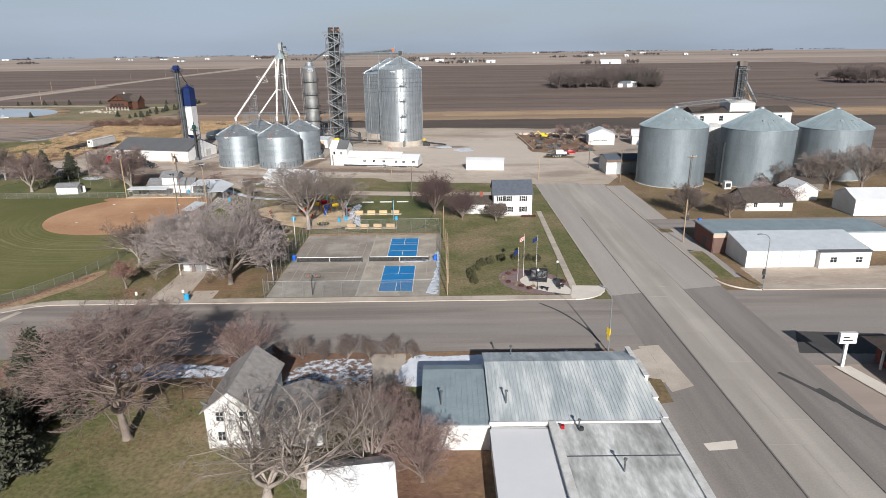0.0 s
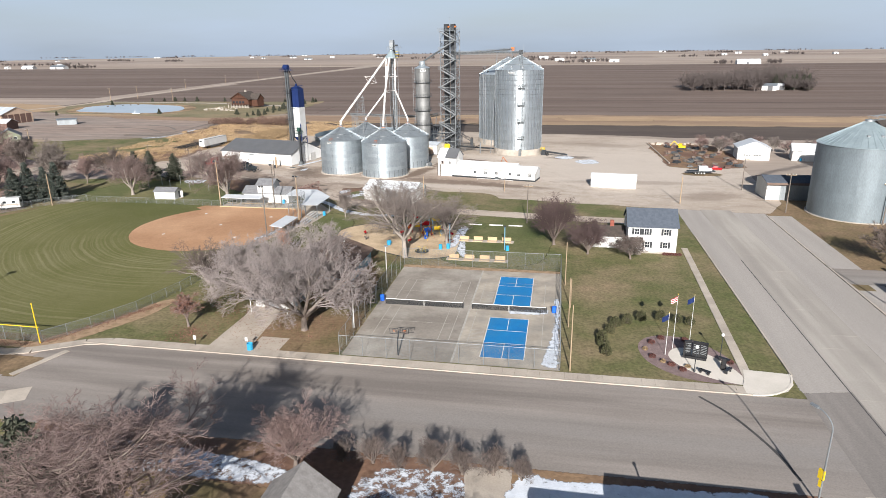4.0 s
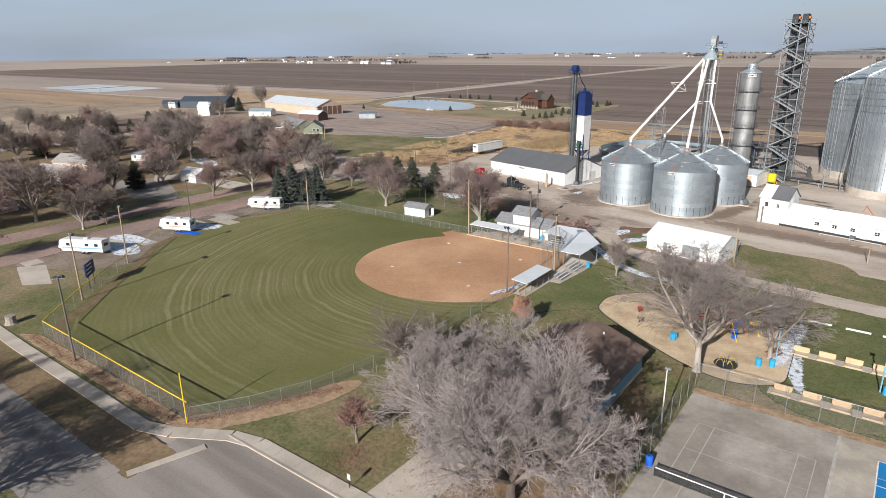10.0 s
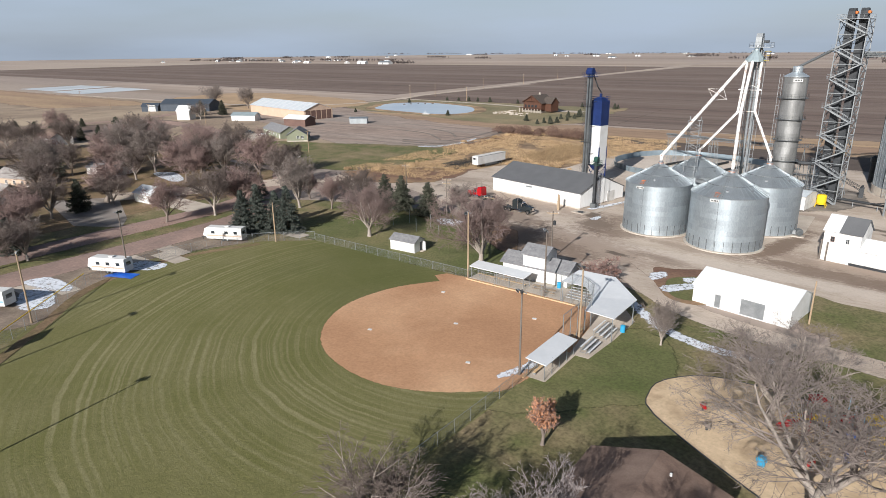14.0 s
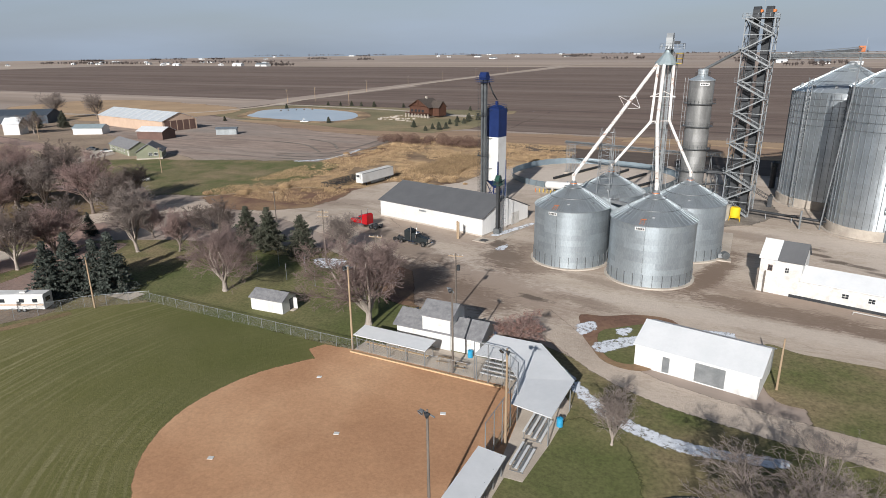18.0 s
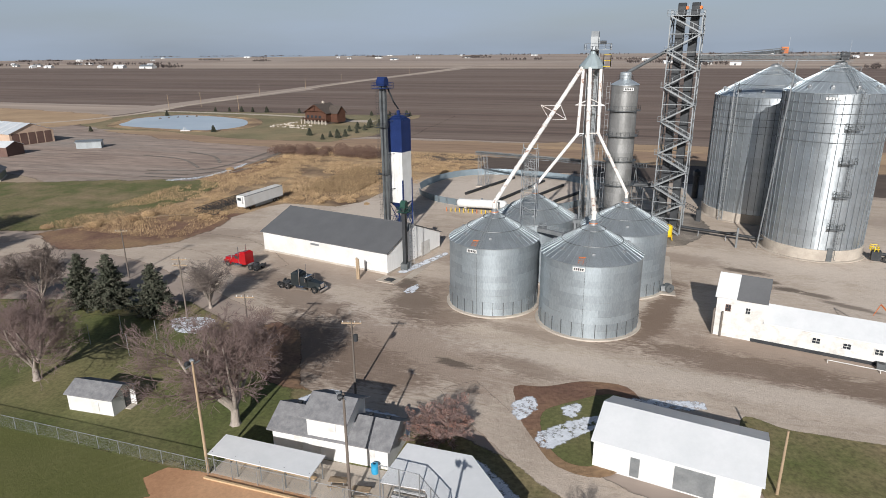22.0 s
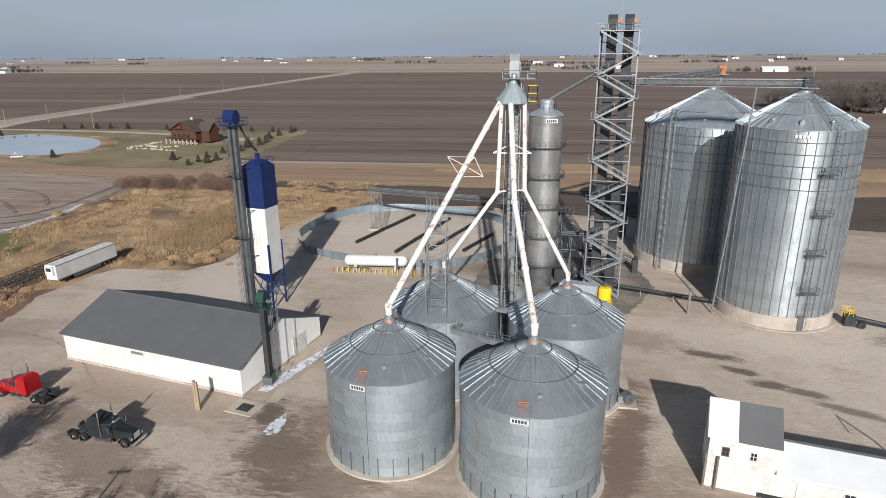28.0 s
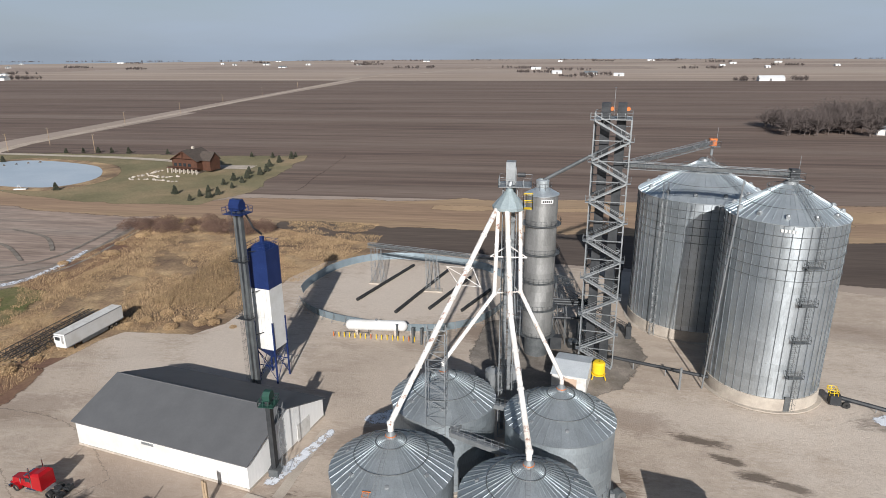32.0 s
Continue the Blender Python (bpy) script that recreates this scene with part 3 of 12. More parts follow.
# ---- mesh helpers ----
class Build:
    """Collects faces for one mesh."""

    def __init__(self):
        self.v, self.f = [], []

    def add(self, vs, fs):
        n = len(self.v)
        self.v += [tuple(p) for p in vs]
        self.f += [tuple(i + n for i in f) for f in fs]
        return self

    def box(self, x0, x1, y0, y1, z0, z1, m=None):
        vs = [Vector((x, y, z)) for z in (z0, z1) for x, y in ((x0, y0), (x1, y0), (x1, y1), (x0, y1))]
        if m is not None:
            vs = [m @ v for v in vs]
        return self.add(vs, [(3, 2, 1, 0), (4, 5, 6, 7), (0, 1, 5, 4), (1, 2, 6, 5), (2, 3, 7, 6), (3, 0, 4, 7)])

    def bar(self, a, b, w=0.1, w2=None, n=4, caps=True):
        a, b = Vector(a), Vector(b)
        w2 = w if w2 is None else w2
        d = (b - a)
        if d.length < 1e-6:
            return self
        d.normalize()
        u = d.cross(Vector((0, 0, 1)) if abs(d.z) < 0.95 else Vector((1, 0, 0))).normalized()
        s = d.cross(u)
        k = math.pi / n if n == 4 else 0
        ring = [(math.cos(k + 2 * math.pi * i / n), math.sin(k + 2 * math.pi * i / n)) for i in range(n)]
        vs = [a + (u * c + s * q) * w for c, q in ring] + [b + (u * c + s * q) * w2 for c, q in ring]
        fs = [(i, (i + 1) % n, n + (i + 1) % n, n + i) for i in range(n)]
        if caps:
            fs += [tuple(range(n - 1, -1, -1)), tuple(range(n, 2 * n))]
        return self.add(vs, fs)

    def lathe(self, prof, n=32, a0=0.0, a1=2 * math.pi, c=(0, 0)):
        """prof: (radius, z) pairs; closes round the full turn."""
        full = abs(a1 - a0 - 2 * math.pi) < 1e-6
        k = n if full else n + 1
        vs = []
        for r, z in prof:
            for i in range(k):
                a = a0 + (a1 - a0) * i / n
                vs.append((c[0] + r * math.cos(a), c[1] + r * math.sin(a), z))
        fs = []
        for j in range(len(prof) - 1):
            for i in range(n):
                i2 = (i + 1) % k
                fs.append((j * k + i, j * k + i2, (j + 1) * k + i2, (j + 1) * k + i))
        return self.add(vs, fs)

    def poly(self, pts, z0, z1):
        """An upright prism on a plan outline (counter-clockwise)."""
        n = len(pts)
        vs = [(x, y, z0) for x, y in pts] + [(x, y, z1) for x, y in pts]
        fs = [(i, (i + 1) % n, n + (i + 1) % n, n + i) for i in range(n)]
        return self.add(vs, fs + [tuple(range(n - 1, -1, -1)), tuple(range(n, 2 * n))])

    def extrude_x(self, prof, x0, x1):
        """A profile of (y, z) pairs drawn along x."""
        n = len(prof)
        vs = [(x0, y, z) for y, z in prof] + [(x1, y, z) for y, z in prof]
        fs = [(i, n + i, n + (i + 1) % n, (i + 1) % n) for i in range(n)]
        return self.add(vs, fs + [tuple(range(n)), tuple(range(2 * n - 1, n - 1, -1))])

    def extrude_y(self, prof, y0, y1):
        """A profile of (x, z) pairs drawn along y."""
        n = len(prof)
        vs = [(x, y0, z) for x, z in prof] + [(x, y1, z) for x, z in prof]
        fs = [(i, (i + 1) % n, n + (i + 1) % n, n + i) for i in range(n)]
        return self.add(vs, fs + [tuple(range(n - 1, -1, -1)), tuple(range(n, 2 * n))])

    def mesh(self, name, material, smooth=False):
        me = bpy.data.meshes.new(name)
        me.from_pydata(self.v, [], self.f)
        me.materials.append(material)
        if smooth:
            me.polygons.foreach_set("use_smooth", [True] * len(me.polygons))
        me.update()
        return me


def part(name, b, material, parent, label="", smooth=False, m=None):
    """Links a mesh as one object under a thing or a part."""
    ob = new(name, b.mesh(name, material, smooth) if isinstance(b, Build) else b)
    ob.parent = parent
    if m is not None:
        ob.matrix_local = m
    if label:
        tagged(ob, label)
    return ob


def thing(name, m, label, category, group="", kind=""):
    ob = new(name)
    ob.empty_display_size = 0.5
    ob.matrix_world = m
    return tagged(ob, label, category, group, kind)


def solid(name, b, material, m, label, category, group="", kind="", smooth=False):
    """A thing made of one mesh."""
    ob = new(name, b.mesh(name, material, smooth))
    ob.matrix_world = m
    return tagged(ob, label, category, group, kind)


def smooth_line(pts, step, closed=True, curve=True):
    """A Catmull-Rom line through plan points."""
    out, n = [], len(pts)
    for i in range(n if closed else n - 1):
        p = [Vector((*pts[(i + k) % n if closed else min(max(i + k, 0), n - 1)][:2], 0)) for k in (-1, 0, 1, 2)]
        c = max(1, int((p[2] - p[1]).length / step))
        for j in range(c):
            t = j / c
            q = p[1].lerp(p[2], t) if not curve else 0.5 * (2 * p[1] + (p[2] - p[0]) * t + (2 * p[0] - 5 * p[1] + 4 * p[2] - p[3]) * t * t + (3 * p[1] - p[0] - 3 * p[2] + p[3]) * t ** 3)
            out.append((q.x, q.y))
    if not closed:
        out.append(tuple(pts[-1][:2]))
    return out


LAID = []


def ragged(material, scale):
    """The same surface, thinning out in shreds where its mesh's edge value falls."""
    name = f"{material.name}_ragged_{scale}"
    if name in MATS:
        return MATS[name]
    m = material.copy()
    m.name = name
    nt = m.node_tree
    out = next(n for n in nt.nodes if n.type == "OUTPUT_MATERIAL")
    src = out.inputs[0].links[0].from_socket
    at = nt.nodes.new("ShaderNodeAttribute")
    at.attribute_name = "edge"
    grain = noise_of(nt, place(nt), scale, 9.0, 0.72, 0.0, 1.0)
    v = mathn(nt, "MULTIPLY_ADD", at.outputs["Fac"], 1.6, -2.0)
    v = mathn(nt, "MULTIPLY_ADD", grain, 2.4, v)
    v = mathn(nt, "MULTIPLY_ADD", v, 3.0, 0.5)
    cl = nt.nodes.new("ShaderNodeClamp")
    nt.links.new(v, cl.inputs[0])
    tr, mx = nt.nodes.new("ShaderNodeBsdfTransparent"), nt.nodes.new("ShaderNodeMixShader")
    nt.links.new(cl.outputs[0], mx.inputs[0]), nt.links.new(tr.outputs[0], mx.inputs[1]), nt.links.new(src, mx.inputs[2])
    nt.links.new(mx.outputs[0], out.inputs[0])
    MATS[name] = m
    return m



def sheet(name, pts, z, material, label="", fray=0.0, step=3.0, curve=True, wobble=0.0, category="ground", kind="structure", strip=None):
    """A flat sheet of ground inside an outline; fray: reach of its edge, which thins out raggedly."""
    line = smooth_line(pts, step, True, curve)
    if wobble:
        line = [(x + wobble * noise.noise((x * 0.13, y * 0.13, 1.7)) * 2, y + wobble * noise.noise((x * 0.13, y * 0.13, 9.2)) * 2) for x, y in line]
    area = sum(line[i - 1][0] * line[i][1] - line[i][0] * line[i - 1][1] for i in range(len(line)))
    if area < 0:
        line.reverse()
    if strip:
        k = len(strip[0])
        vs = [(x, y, 0) for side in strip for x, y in side]
        fs = [(i, k + i, k + i + 1, i + 1) for i in range(k - 1)]
    else:
        flat, _, tri_, *_ = geometry.delaunay_2d_cdt([Vector(p) for p in line], [], [list(range(len(line)))], 1, 1e-4)
        vs, fs = [(p.x, p.y, 0.0) for p in flat], [tuple(f) for f in tri_]
    edge = [1.0] * len(vs)
    if fray:
        ring = smooth_line(line, max(0.4, fray * 0.6), True, False)
        n, k0 = len(ring), len(vs)
        for i, (x, y) in enumerate(ring):
            d = (Vector(ring[(i + 1) % n]) - Vector(ring[i - 1])).normalized()
            vs += [(x, y, 0.0), (x + d.y * fray, y - d.x * fray, -0.002)]
            fs.append((k0 + 2 * i, k0 + 2 * i + 1, k0 + (2 * i + 3) % (2 * n), k0 + (2 * i + 2) % (2 * n)))
            edge += [1.0, 0.0]
    up_ = []
    for f in fs:
        turn = sum(vs[f[k - 1]][0] * vs[f[k]][1] - vs[f[k]][0] * vs[f[k - 1]][1] for k in range(len(f)))
        up_.append(f if turn > 0 else f[::-1])
    me = bpy.data.meshes.new(name)
    me.from_pydata(vs, [], up_)
    me.materials.append(ragged(material, 1.1 if fray < 1.3 else 0.3) if fray else material)
    if fray:
        me.attributes.new("edge", "FLOAT", "POINT").data.foreach_set("value", edge)
    ob = new(name, me)
    xs, ys = [v[0] for v in vs], [v[1] for v in vs]
    box = (min(xs), max(xs), min(ys), max(ys))
    while any(abs(z - q) < 0.003 and box[0] < b[1] and b[0] < box[1] and box[2] < b[3] and b[2] < box[3] for q, b in LAID):
        z += 0.003
    LAID.append((z, box))
    ob.location.z = z
    return tagged(ob, label, category, "", kind)


def snow(pts, z, label, cell=0.35, cover=0.55, category="snow"):
    """Old thin snow inside an outline, melting in shreds."""
    line = smooth_line(pts, 0.8)
    if sum(line[i - 1][0] * line[i][1] - line[i][0] * line[i - 1][1] for i in range(len(line))) < 0:
        line.reverse()
    n = len(line)
    flat, _, tri_, *_ = geometry.delaunay_2d_cdt([Vector(p) for p in line], [], [list(range(n))], 1, 1e-4)
    vs, fs = [(p.x, p.y, 0.03) for p in flat], [tuple(f) for f in tri_]
    top = 0.46 + 0.30 * cover
    edge = [top] * len(vs)
    k0 = len(vs)
    for i, (x, y) in enumerate(line):
        d = (Vector(line[(i + 1) % n]) - Vector(line[i - 1])).normalized()
        vs += [(x, y, 0.03), (x + d.y * 0.7, y - d.x * 0.7, 0.0)]
        fs.append((k0 + 2 * i, k0 + 2 * i + 1, k0 + (2 * i + 3) % (2 * n), k0 + (2 * i + 2) % (2 * n)))
        edge += [top, 0.1]
    me = bpy.data.meshes.new("snow_patch")
    me.from_pydata(vs, [], fs)
    me.materials.append(ragged(G_SNOW, 1.3))
    me.attributes.new("edge", "FLOAT", "POINT").data.foreach_set("value", edge)
    ob = new("snow_patch", me)
    ob.location.z = z
    return tagged(ob, label, category, "", "stuff")


def ribbon(name, line, width, z, material, label="", fray=0.0, category="road", step=3.0):
    """A strip of ground of even width along a centre line."""
    mid = smooth_line(line, step, False)
    n = len(mid)
    left, right = [], []
    for i, (x, y) in enumerate(mid):
        d = (Vector(mid[min(i + 1, n - 1)]) - Vector(mid[max(i - 1, 0)])).normalized()
        w = width / 2 * (1 + 0.06 * noise.noise((x * 0.2, y * 0.2, 3)))
        left.append((x - d.y * w, y + d.x * w))
        right.append((x + d.y * w, y - d.x * w))
    return sheet(name, left + right[::-1], z, material, label, fray, step, False, 0, category, strip=(left, right))


def rect(x0, x1, y0, y1):
    return [(x0, y0), (x1, y0), (x1, y1), (x0, y1)]

# ---- ground ----
gb = Build()
gb.lathe([(0.0, 0.0), (400.0, 0.0), (1200.0, 0.0), (3900.0, 0.0)], 96)
solid("ground", gb, G_BASE, pose(-50, 250, 0), "flat farmland reaching the horizon, dry stubble and bare soil", "ground", kind="structure")
# dark soil near, pale stubble far; the paler far tones also imitate haze
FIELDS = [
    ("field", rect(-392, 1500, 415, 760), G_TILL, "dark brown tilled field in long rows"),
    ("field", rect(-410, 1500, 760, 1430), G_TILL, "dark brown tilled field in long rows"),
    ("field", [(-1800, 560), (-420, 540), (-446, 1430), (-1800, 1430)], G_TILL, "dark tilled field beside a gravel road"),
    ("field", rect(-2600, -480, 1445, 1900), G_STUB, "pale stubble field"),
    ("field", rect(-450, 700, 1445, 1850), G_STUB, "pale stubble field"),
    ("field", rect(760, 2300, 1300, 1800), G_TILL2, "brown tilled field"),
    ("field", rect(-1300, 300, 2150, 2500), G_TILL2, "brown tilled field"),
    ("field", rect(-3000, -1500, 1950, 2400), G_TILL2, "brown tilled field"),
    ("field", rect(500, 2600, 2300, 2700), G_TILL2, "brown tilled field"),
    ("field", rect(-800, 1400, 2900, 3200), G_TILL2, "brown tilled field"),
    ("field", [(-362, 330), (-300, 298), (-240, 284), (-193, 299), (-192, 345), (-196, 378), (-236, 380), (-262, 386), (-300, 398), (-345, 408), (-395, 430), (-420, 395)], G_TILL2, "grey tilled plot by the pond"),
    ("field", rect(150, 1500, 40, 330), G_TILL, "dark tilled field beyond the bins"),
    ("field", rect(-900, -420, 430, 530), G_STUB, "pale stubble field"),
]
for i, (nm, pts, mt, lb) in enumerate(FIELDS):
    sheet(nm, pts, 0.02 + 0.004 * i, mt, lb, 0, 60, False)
sheet("headland", [(-186, 512), (-168, 516), (-163, 424), (-184, 420)], 0.086, G_TILL, "dark headland turned over by the tractor", 3, 10, False, 1)
sheet("meadow", [(-330, 402), (-262, 384), (-236, 379), (-196, 376), (-150, 366), (200, 362), (700, 362), (1500, 362), (1500, 420), (500, 420), (80, 419), (-60, 415), (-130, 409), (-178, 402), (-190, 396), (-230, 398), (-300, 412)], 0.09, G_STUB2, "band of reddish dry grass beside the tilled field", 4, 12, False, 3)
sheet("field", [(-143, 343), (-60, 341), (100, 322), (700, 322), (1500, 322), (1500, 370), (600, 370), (-60, 368), (-146, 372)], 0.094, G_BLACK, "strip of black ploughed soil", 3, 12, False, 2)
sheet("stubble_strip", [(0, 392), (46, 388), (49, 396), (140, 392), (900, 388), (900, 404), (200, 411), (50, 411), (0, 405)], 0.1, G_TAN, "straw-coloured strip of mown grass", 3, 15, False, 3)
sheet("stubble_strip", [(-96, 398), (-30, 400), (-30, 404), (-96, 403)], 0.1, G_TAN, "straw-coloured strip of mown grass", 2, 10, False, 2)
sheet("weed_lot", [(-193, 300), (-176, 287), (-160, 282), (-147, 278), (-131, 279), (-124, 286), (-122, 300), (-120, 320), (-115, 332), (-104, 343), (-110, 352), (-150, 366), (-180, 374), (-196, 376), (-193, 340)], 0.11, G_WEED, "lot of tall dead yellow weeds", 0, 3, False, 0.5)
sheet("weed_lot", [(-190, 243), (-178, 252), (-172, 262), (-151, 268), (-148, 280), (-160, 283), (-176, 287), (-192, 298), (-190, 280), (-184, 262)], 0.118, G_WEED, "rough ground of dead weeds behind the parked trailer", 0, 3, False, 0.5)
sheet("brush_lot", [(-188, 238), (-172, 243), (-158, 248), (-150, 258), (-151, 269), (-171, 261), (-180, 250)], 0.126, G_RED, "reddish-brown brushy ground by the gravel drive", 0, 2, False, 0.6)
sheet("brush_lot", [(-193, 304), (-183, 300), (-180, 330), (-184, 352), (-190, 372), (-195, 372), (-192, 340)], 0.134, G_RED, "reddish-brown brush along the field edge", 0, 2, False, 0.8)
sheet("yard_lawn", [(-385, 455), (-370, 425), (-340, 410), (-293, 408), (-263, 399), (-227, 393), (-192, 394), (-186, 411), (-181, 418), (-189, 514), (-240, 508), (-300, 508), (-370, 505)], 0.1, G_YARD, "yellow-green lawn round the pond and log house", 2, 6, False, 1.5)
sheet("pond_bank", [(-358, 440), (-342, 418), (-301, 411), (-272, 411), (-261, 427), (-263, 446), (-277, 468), (-296, 479), (-330, 488), (-352, 485), (-365, 460)], 0.115, G_WEED, "dead-grass bank round the pond", 1.5, 5)
sheet("pond", [(-352, 442), (-340, 424), (-301, 417), (-276, 417), (-268, 429), (-270, 444), (-283, 463), (-298, 473), (-330, 482), (-349, 479), (-360, 460)], 0.13, G_ICE, "pale blue-grey frozen farm pond", 0, 4, category="water")
sheet("pasture", [(-720, 150), (-400, 150), (-330, 215), (-262, 240), (-275, 268), (-240, 286), (-300, 302), (-362, 334), (-420, 398), (-560, 384), (-720, 376)], 0.084, G_PAST, "rough brown winter pasture round the farmyards", 2, 15, False, 3)
sheet("grass_lot", [(-262, 240), (-215, 236), (-186, 250), (-180, 285), (-190, 300), (-240, 284), (-275, 268)], 0.142, G_LAWN, "mown grass lot before the green house", 5, 5, True, 2)
sheet("tan_field", [(-560, 400), (-420, 396), (-370, 420), (-400, 470), (-560, 490)], 0.105, G_TAN, "golden-tan harvested plot", 4, 10, True, 3)
sheet("tan_field", [(-470, 370), (-400, 372), (-372, 400), (-410, 415), (-480, 405)], 0.108, G_TAN, "golden-tan harvested plot", 4, 10, True, 3)
sheet("field", [(-416, 236), (-412, 262), (-404, 300), (-372, 296), (-350, 262), (-338, 232), (-364, 226)], 0.145, G_TILL, "dark ploughed strip beside the ranch house", 2.5, 6, False, 1)
# country roads
ribbon("road", [(-384, 500), (-394, 540), (-420, 1000), (-443, 1560)], 8, 0.12, G_GRAVEL, "pale gravel country road", 0.8, step=25)
ribbon("road", [(-443, 1560), (-330, 1950), (-205, 2400)], 9, 0.12, G_GRAVEL, "pale gravel country road", 0, step=60)
ribbon("road", [(-384, 500), (-383, 470), (-396, 428), (-440, 397), (-560, 385), (-700, 377)], 6, 0.125, G_GRAVEL, "pale gravel country road", 0.6, step=8)
ribbon("driveway", [(-384, 503), (-330, 500), (-290, 496), (-254, 488), (-237, 476)], 5, 0.128, G_WALK, "pale gravel drive to the log house", 0.4, step=5)
sheet("parking_pad", rect(-226, -205, 470, 480), 0.129, G_WALK, "pale gravel pad beside the log house", 0.5, 8, False)

# town ground
sheet("park_lawn", [(-190, 92), (-70, 95), (28, 98), (28, 181), (-30, 182), (-60, 186), (-95, 200), (-125, 214), (-160, 205), (-190, 190)], 0.14, G_LAWN, "winter lawn of the park, green-brown with bare spots", 1.5, 6, False)
sheet("town_lawn", [(-230, -40), (-30, -40), (28, -40), (28, 80), (-230, 80)], 0.13, G_LAWN, "winter lawn round the houses", 1, 10, False)
sheet("town_lawn", [(-330, 60), (-181, 60), (-181, 195), (-195, 225), (-262, 232), (-330, 215)], 0.135, G_DEAD, "leaf-strewn brown lawn of the neighbourhood", 1, 10, False)
sheet("town_lawn", [(49, 100), (190, 100), (190, 230), (100, 235), (60, 215), (49, 185)], 0.135, G_DEAD, "brown winter grass round the old bins", 1, 8, False)
sheet("green_strip", [(-34, 181), (36, 178), (37, 189), (0, 194), (-30, 199), (-36, 196)], 0.15, G_LAWN, "grass strip beside the gravel road", 1.5, 4, False, 0.5)
sheet("green_patch", [(-66, 143), (-55, 152), (-50, 158), (-55, 172), (-62, 171), (-67, 160)], 0.155, G_LAWNG, "greener patch of grass behind the bleachers", 2, 3)
sheet("green_patch", [(-24, 142), (-6, 143), (-6, 172), (-24, 172)], 0.155, G_LAWNG, "green grass of the horseshoe pits", 1.5, 4)
sheet("green_patch", [(-138, 180), (-92, 180), (-92, 190), (-105, 202), (-135, 204)], 0.155, G_LAWNG, "green grass under the trees", 3, 4)
sheet("brown_patch", [(-106, 205), (-96, 196), (-88, 198), (-92, 208), (-104, 212)], 0.158, G_RED, "bare reddish soil at the lawn's edge", 2, 2)

# outfield with arcs left by the mower
mw, mnt, mb, mout = nodes_of("mown_outfield")
mcol = mixc(mnt, noise_of(mnt, place(mnt), 0.09), (0.160, 0.156, 0.055), (0.205, 0.188, 0.083))
mcol = mixc(mnt, noise_of(mnt, place(mnt), 0.03, 3.0, 0.6, 0.5, 0.75), mcol, (0.225, 0.198, 0.108))
mpos = mnt.nodes.new("ShaderNodeVectorMath")
mpos.operation = "DISTANCE"
mpos.inputs[1].default_value = (-80.0, 160.0, 0.2)
mnt.links.new(mnt.nodes.new("ShaderNodeNewGeometry").outputs["Position"], mpos.inputs[0])
mwarp = mathn(mnt, "ADD", mpos.outputs["Value"], mathn(mnt, "MULTIPLY", noise_of(mnt, place(mnt), 0.05), 0.9))
mn1 = mnt.nodes.new("ShaderNodeTexNoise")
mn1.noise_dimensions = "1D"
mn1.inputs["Scale"].default_value, mn1.inputs["Detail"].default_value = 1.3, 5.0
mnt.links.new(mwarp, mn1.inputs["W"])
mr1 = mnt.nodes.new("ShaderNodeMapRange")
mr1.inputs["From Min"].default_value, mr1.inputs["From Max"].default_value = 0.45, 0.68
mnt.links.new(mn1.outputs[0], mr1.inputs[0])
mwave = mr1.outputs[0]
mfade = mathn(mnt, "MULTIPLY", mwave, noise_of(mnt, place(mnt), 0.05, 3.0, 0.5, 0.35, 0.6))
mcol = mixc(mnt, mathn(mnt, "MULTIPLY", mfade, 0.9), mcol, (0.330, 0.295, 0.165))
mcol = mixc(mnt, mathn(mnt, "MULTIPLY", noise_of(mnt, place(mnt), 1.4, 7.0, 0.8, 0.3, 0.7), 0.55), mcol, (0.125, 0.122, 0.045))
# darker green towards the infield's third-base side
mgreen = mnt.nodes.new("ShaderNodeVectorMath")
mgreen.operation = "DISTANCE"
mgreen.inputs[1].default_value = (-106.0, 180.0, 0.2)
mnt.links.new(mnt.nodes.new("ShaderNodeNewGeometry").outputs["Position"], mgreen.inputs[0])
mdamp = mnt.nodes.new("ShaderNodeMapRange")
mdamp.inputs["From Min"].default_value, mdamp.inputs["From Max"].default_value, mdamp.inputs["To Min"].default_value, mdamp.inputs["To Max"].default_value = 12.0, 46.0, 0.8, 0.0
mnt.links.new(mathn(mnt, "ADD", mgreen.outputs["Value"], mathn(mnt, "MULTIPLY", noise_of(mnt, place(mnt), 0.07), 14.0)), mdamp.inputs[0])
mcol = mixc(mnt, mdamp.outputs[0], mcol, (0.098, 0.108, 0.034))
mfine = noise_of(mnt, place(mnt), 3.2, 5.0, 0.75, 0.30, 0.70)
mcol = mixc(mnt, mathn(mnt, "MULTIPLY", mfine, 0.42), mcol, (0.070, 0.074, 0.026))
mcol = mixc(mnt, mathn(mnt, "MULTIPLY", noise_of(mnt, place(mnt), 0.7, 6.0, 0.8, 0.55, 0.75), 0.45), mcol, (0.205, 0.178, 0.085))
bump_of(mnt, mb, mfine, 0.7, 0.05)
mnt.links.new(mcol, mb.inputs["Base Color"])
mb.inputs["Roughness"].default_value, mb.inputs["Specular IOR Level"].default_value = 0.95, 0.15
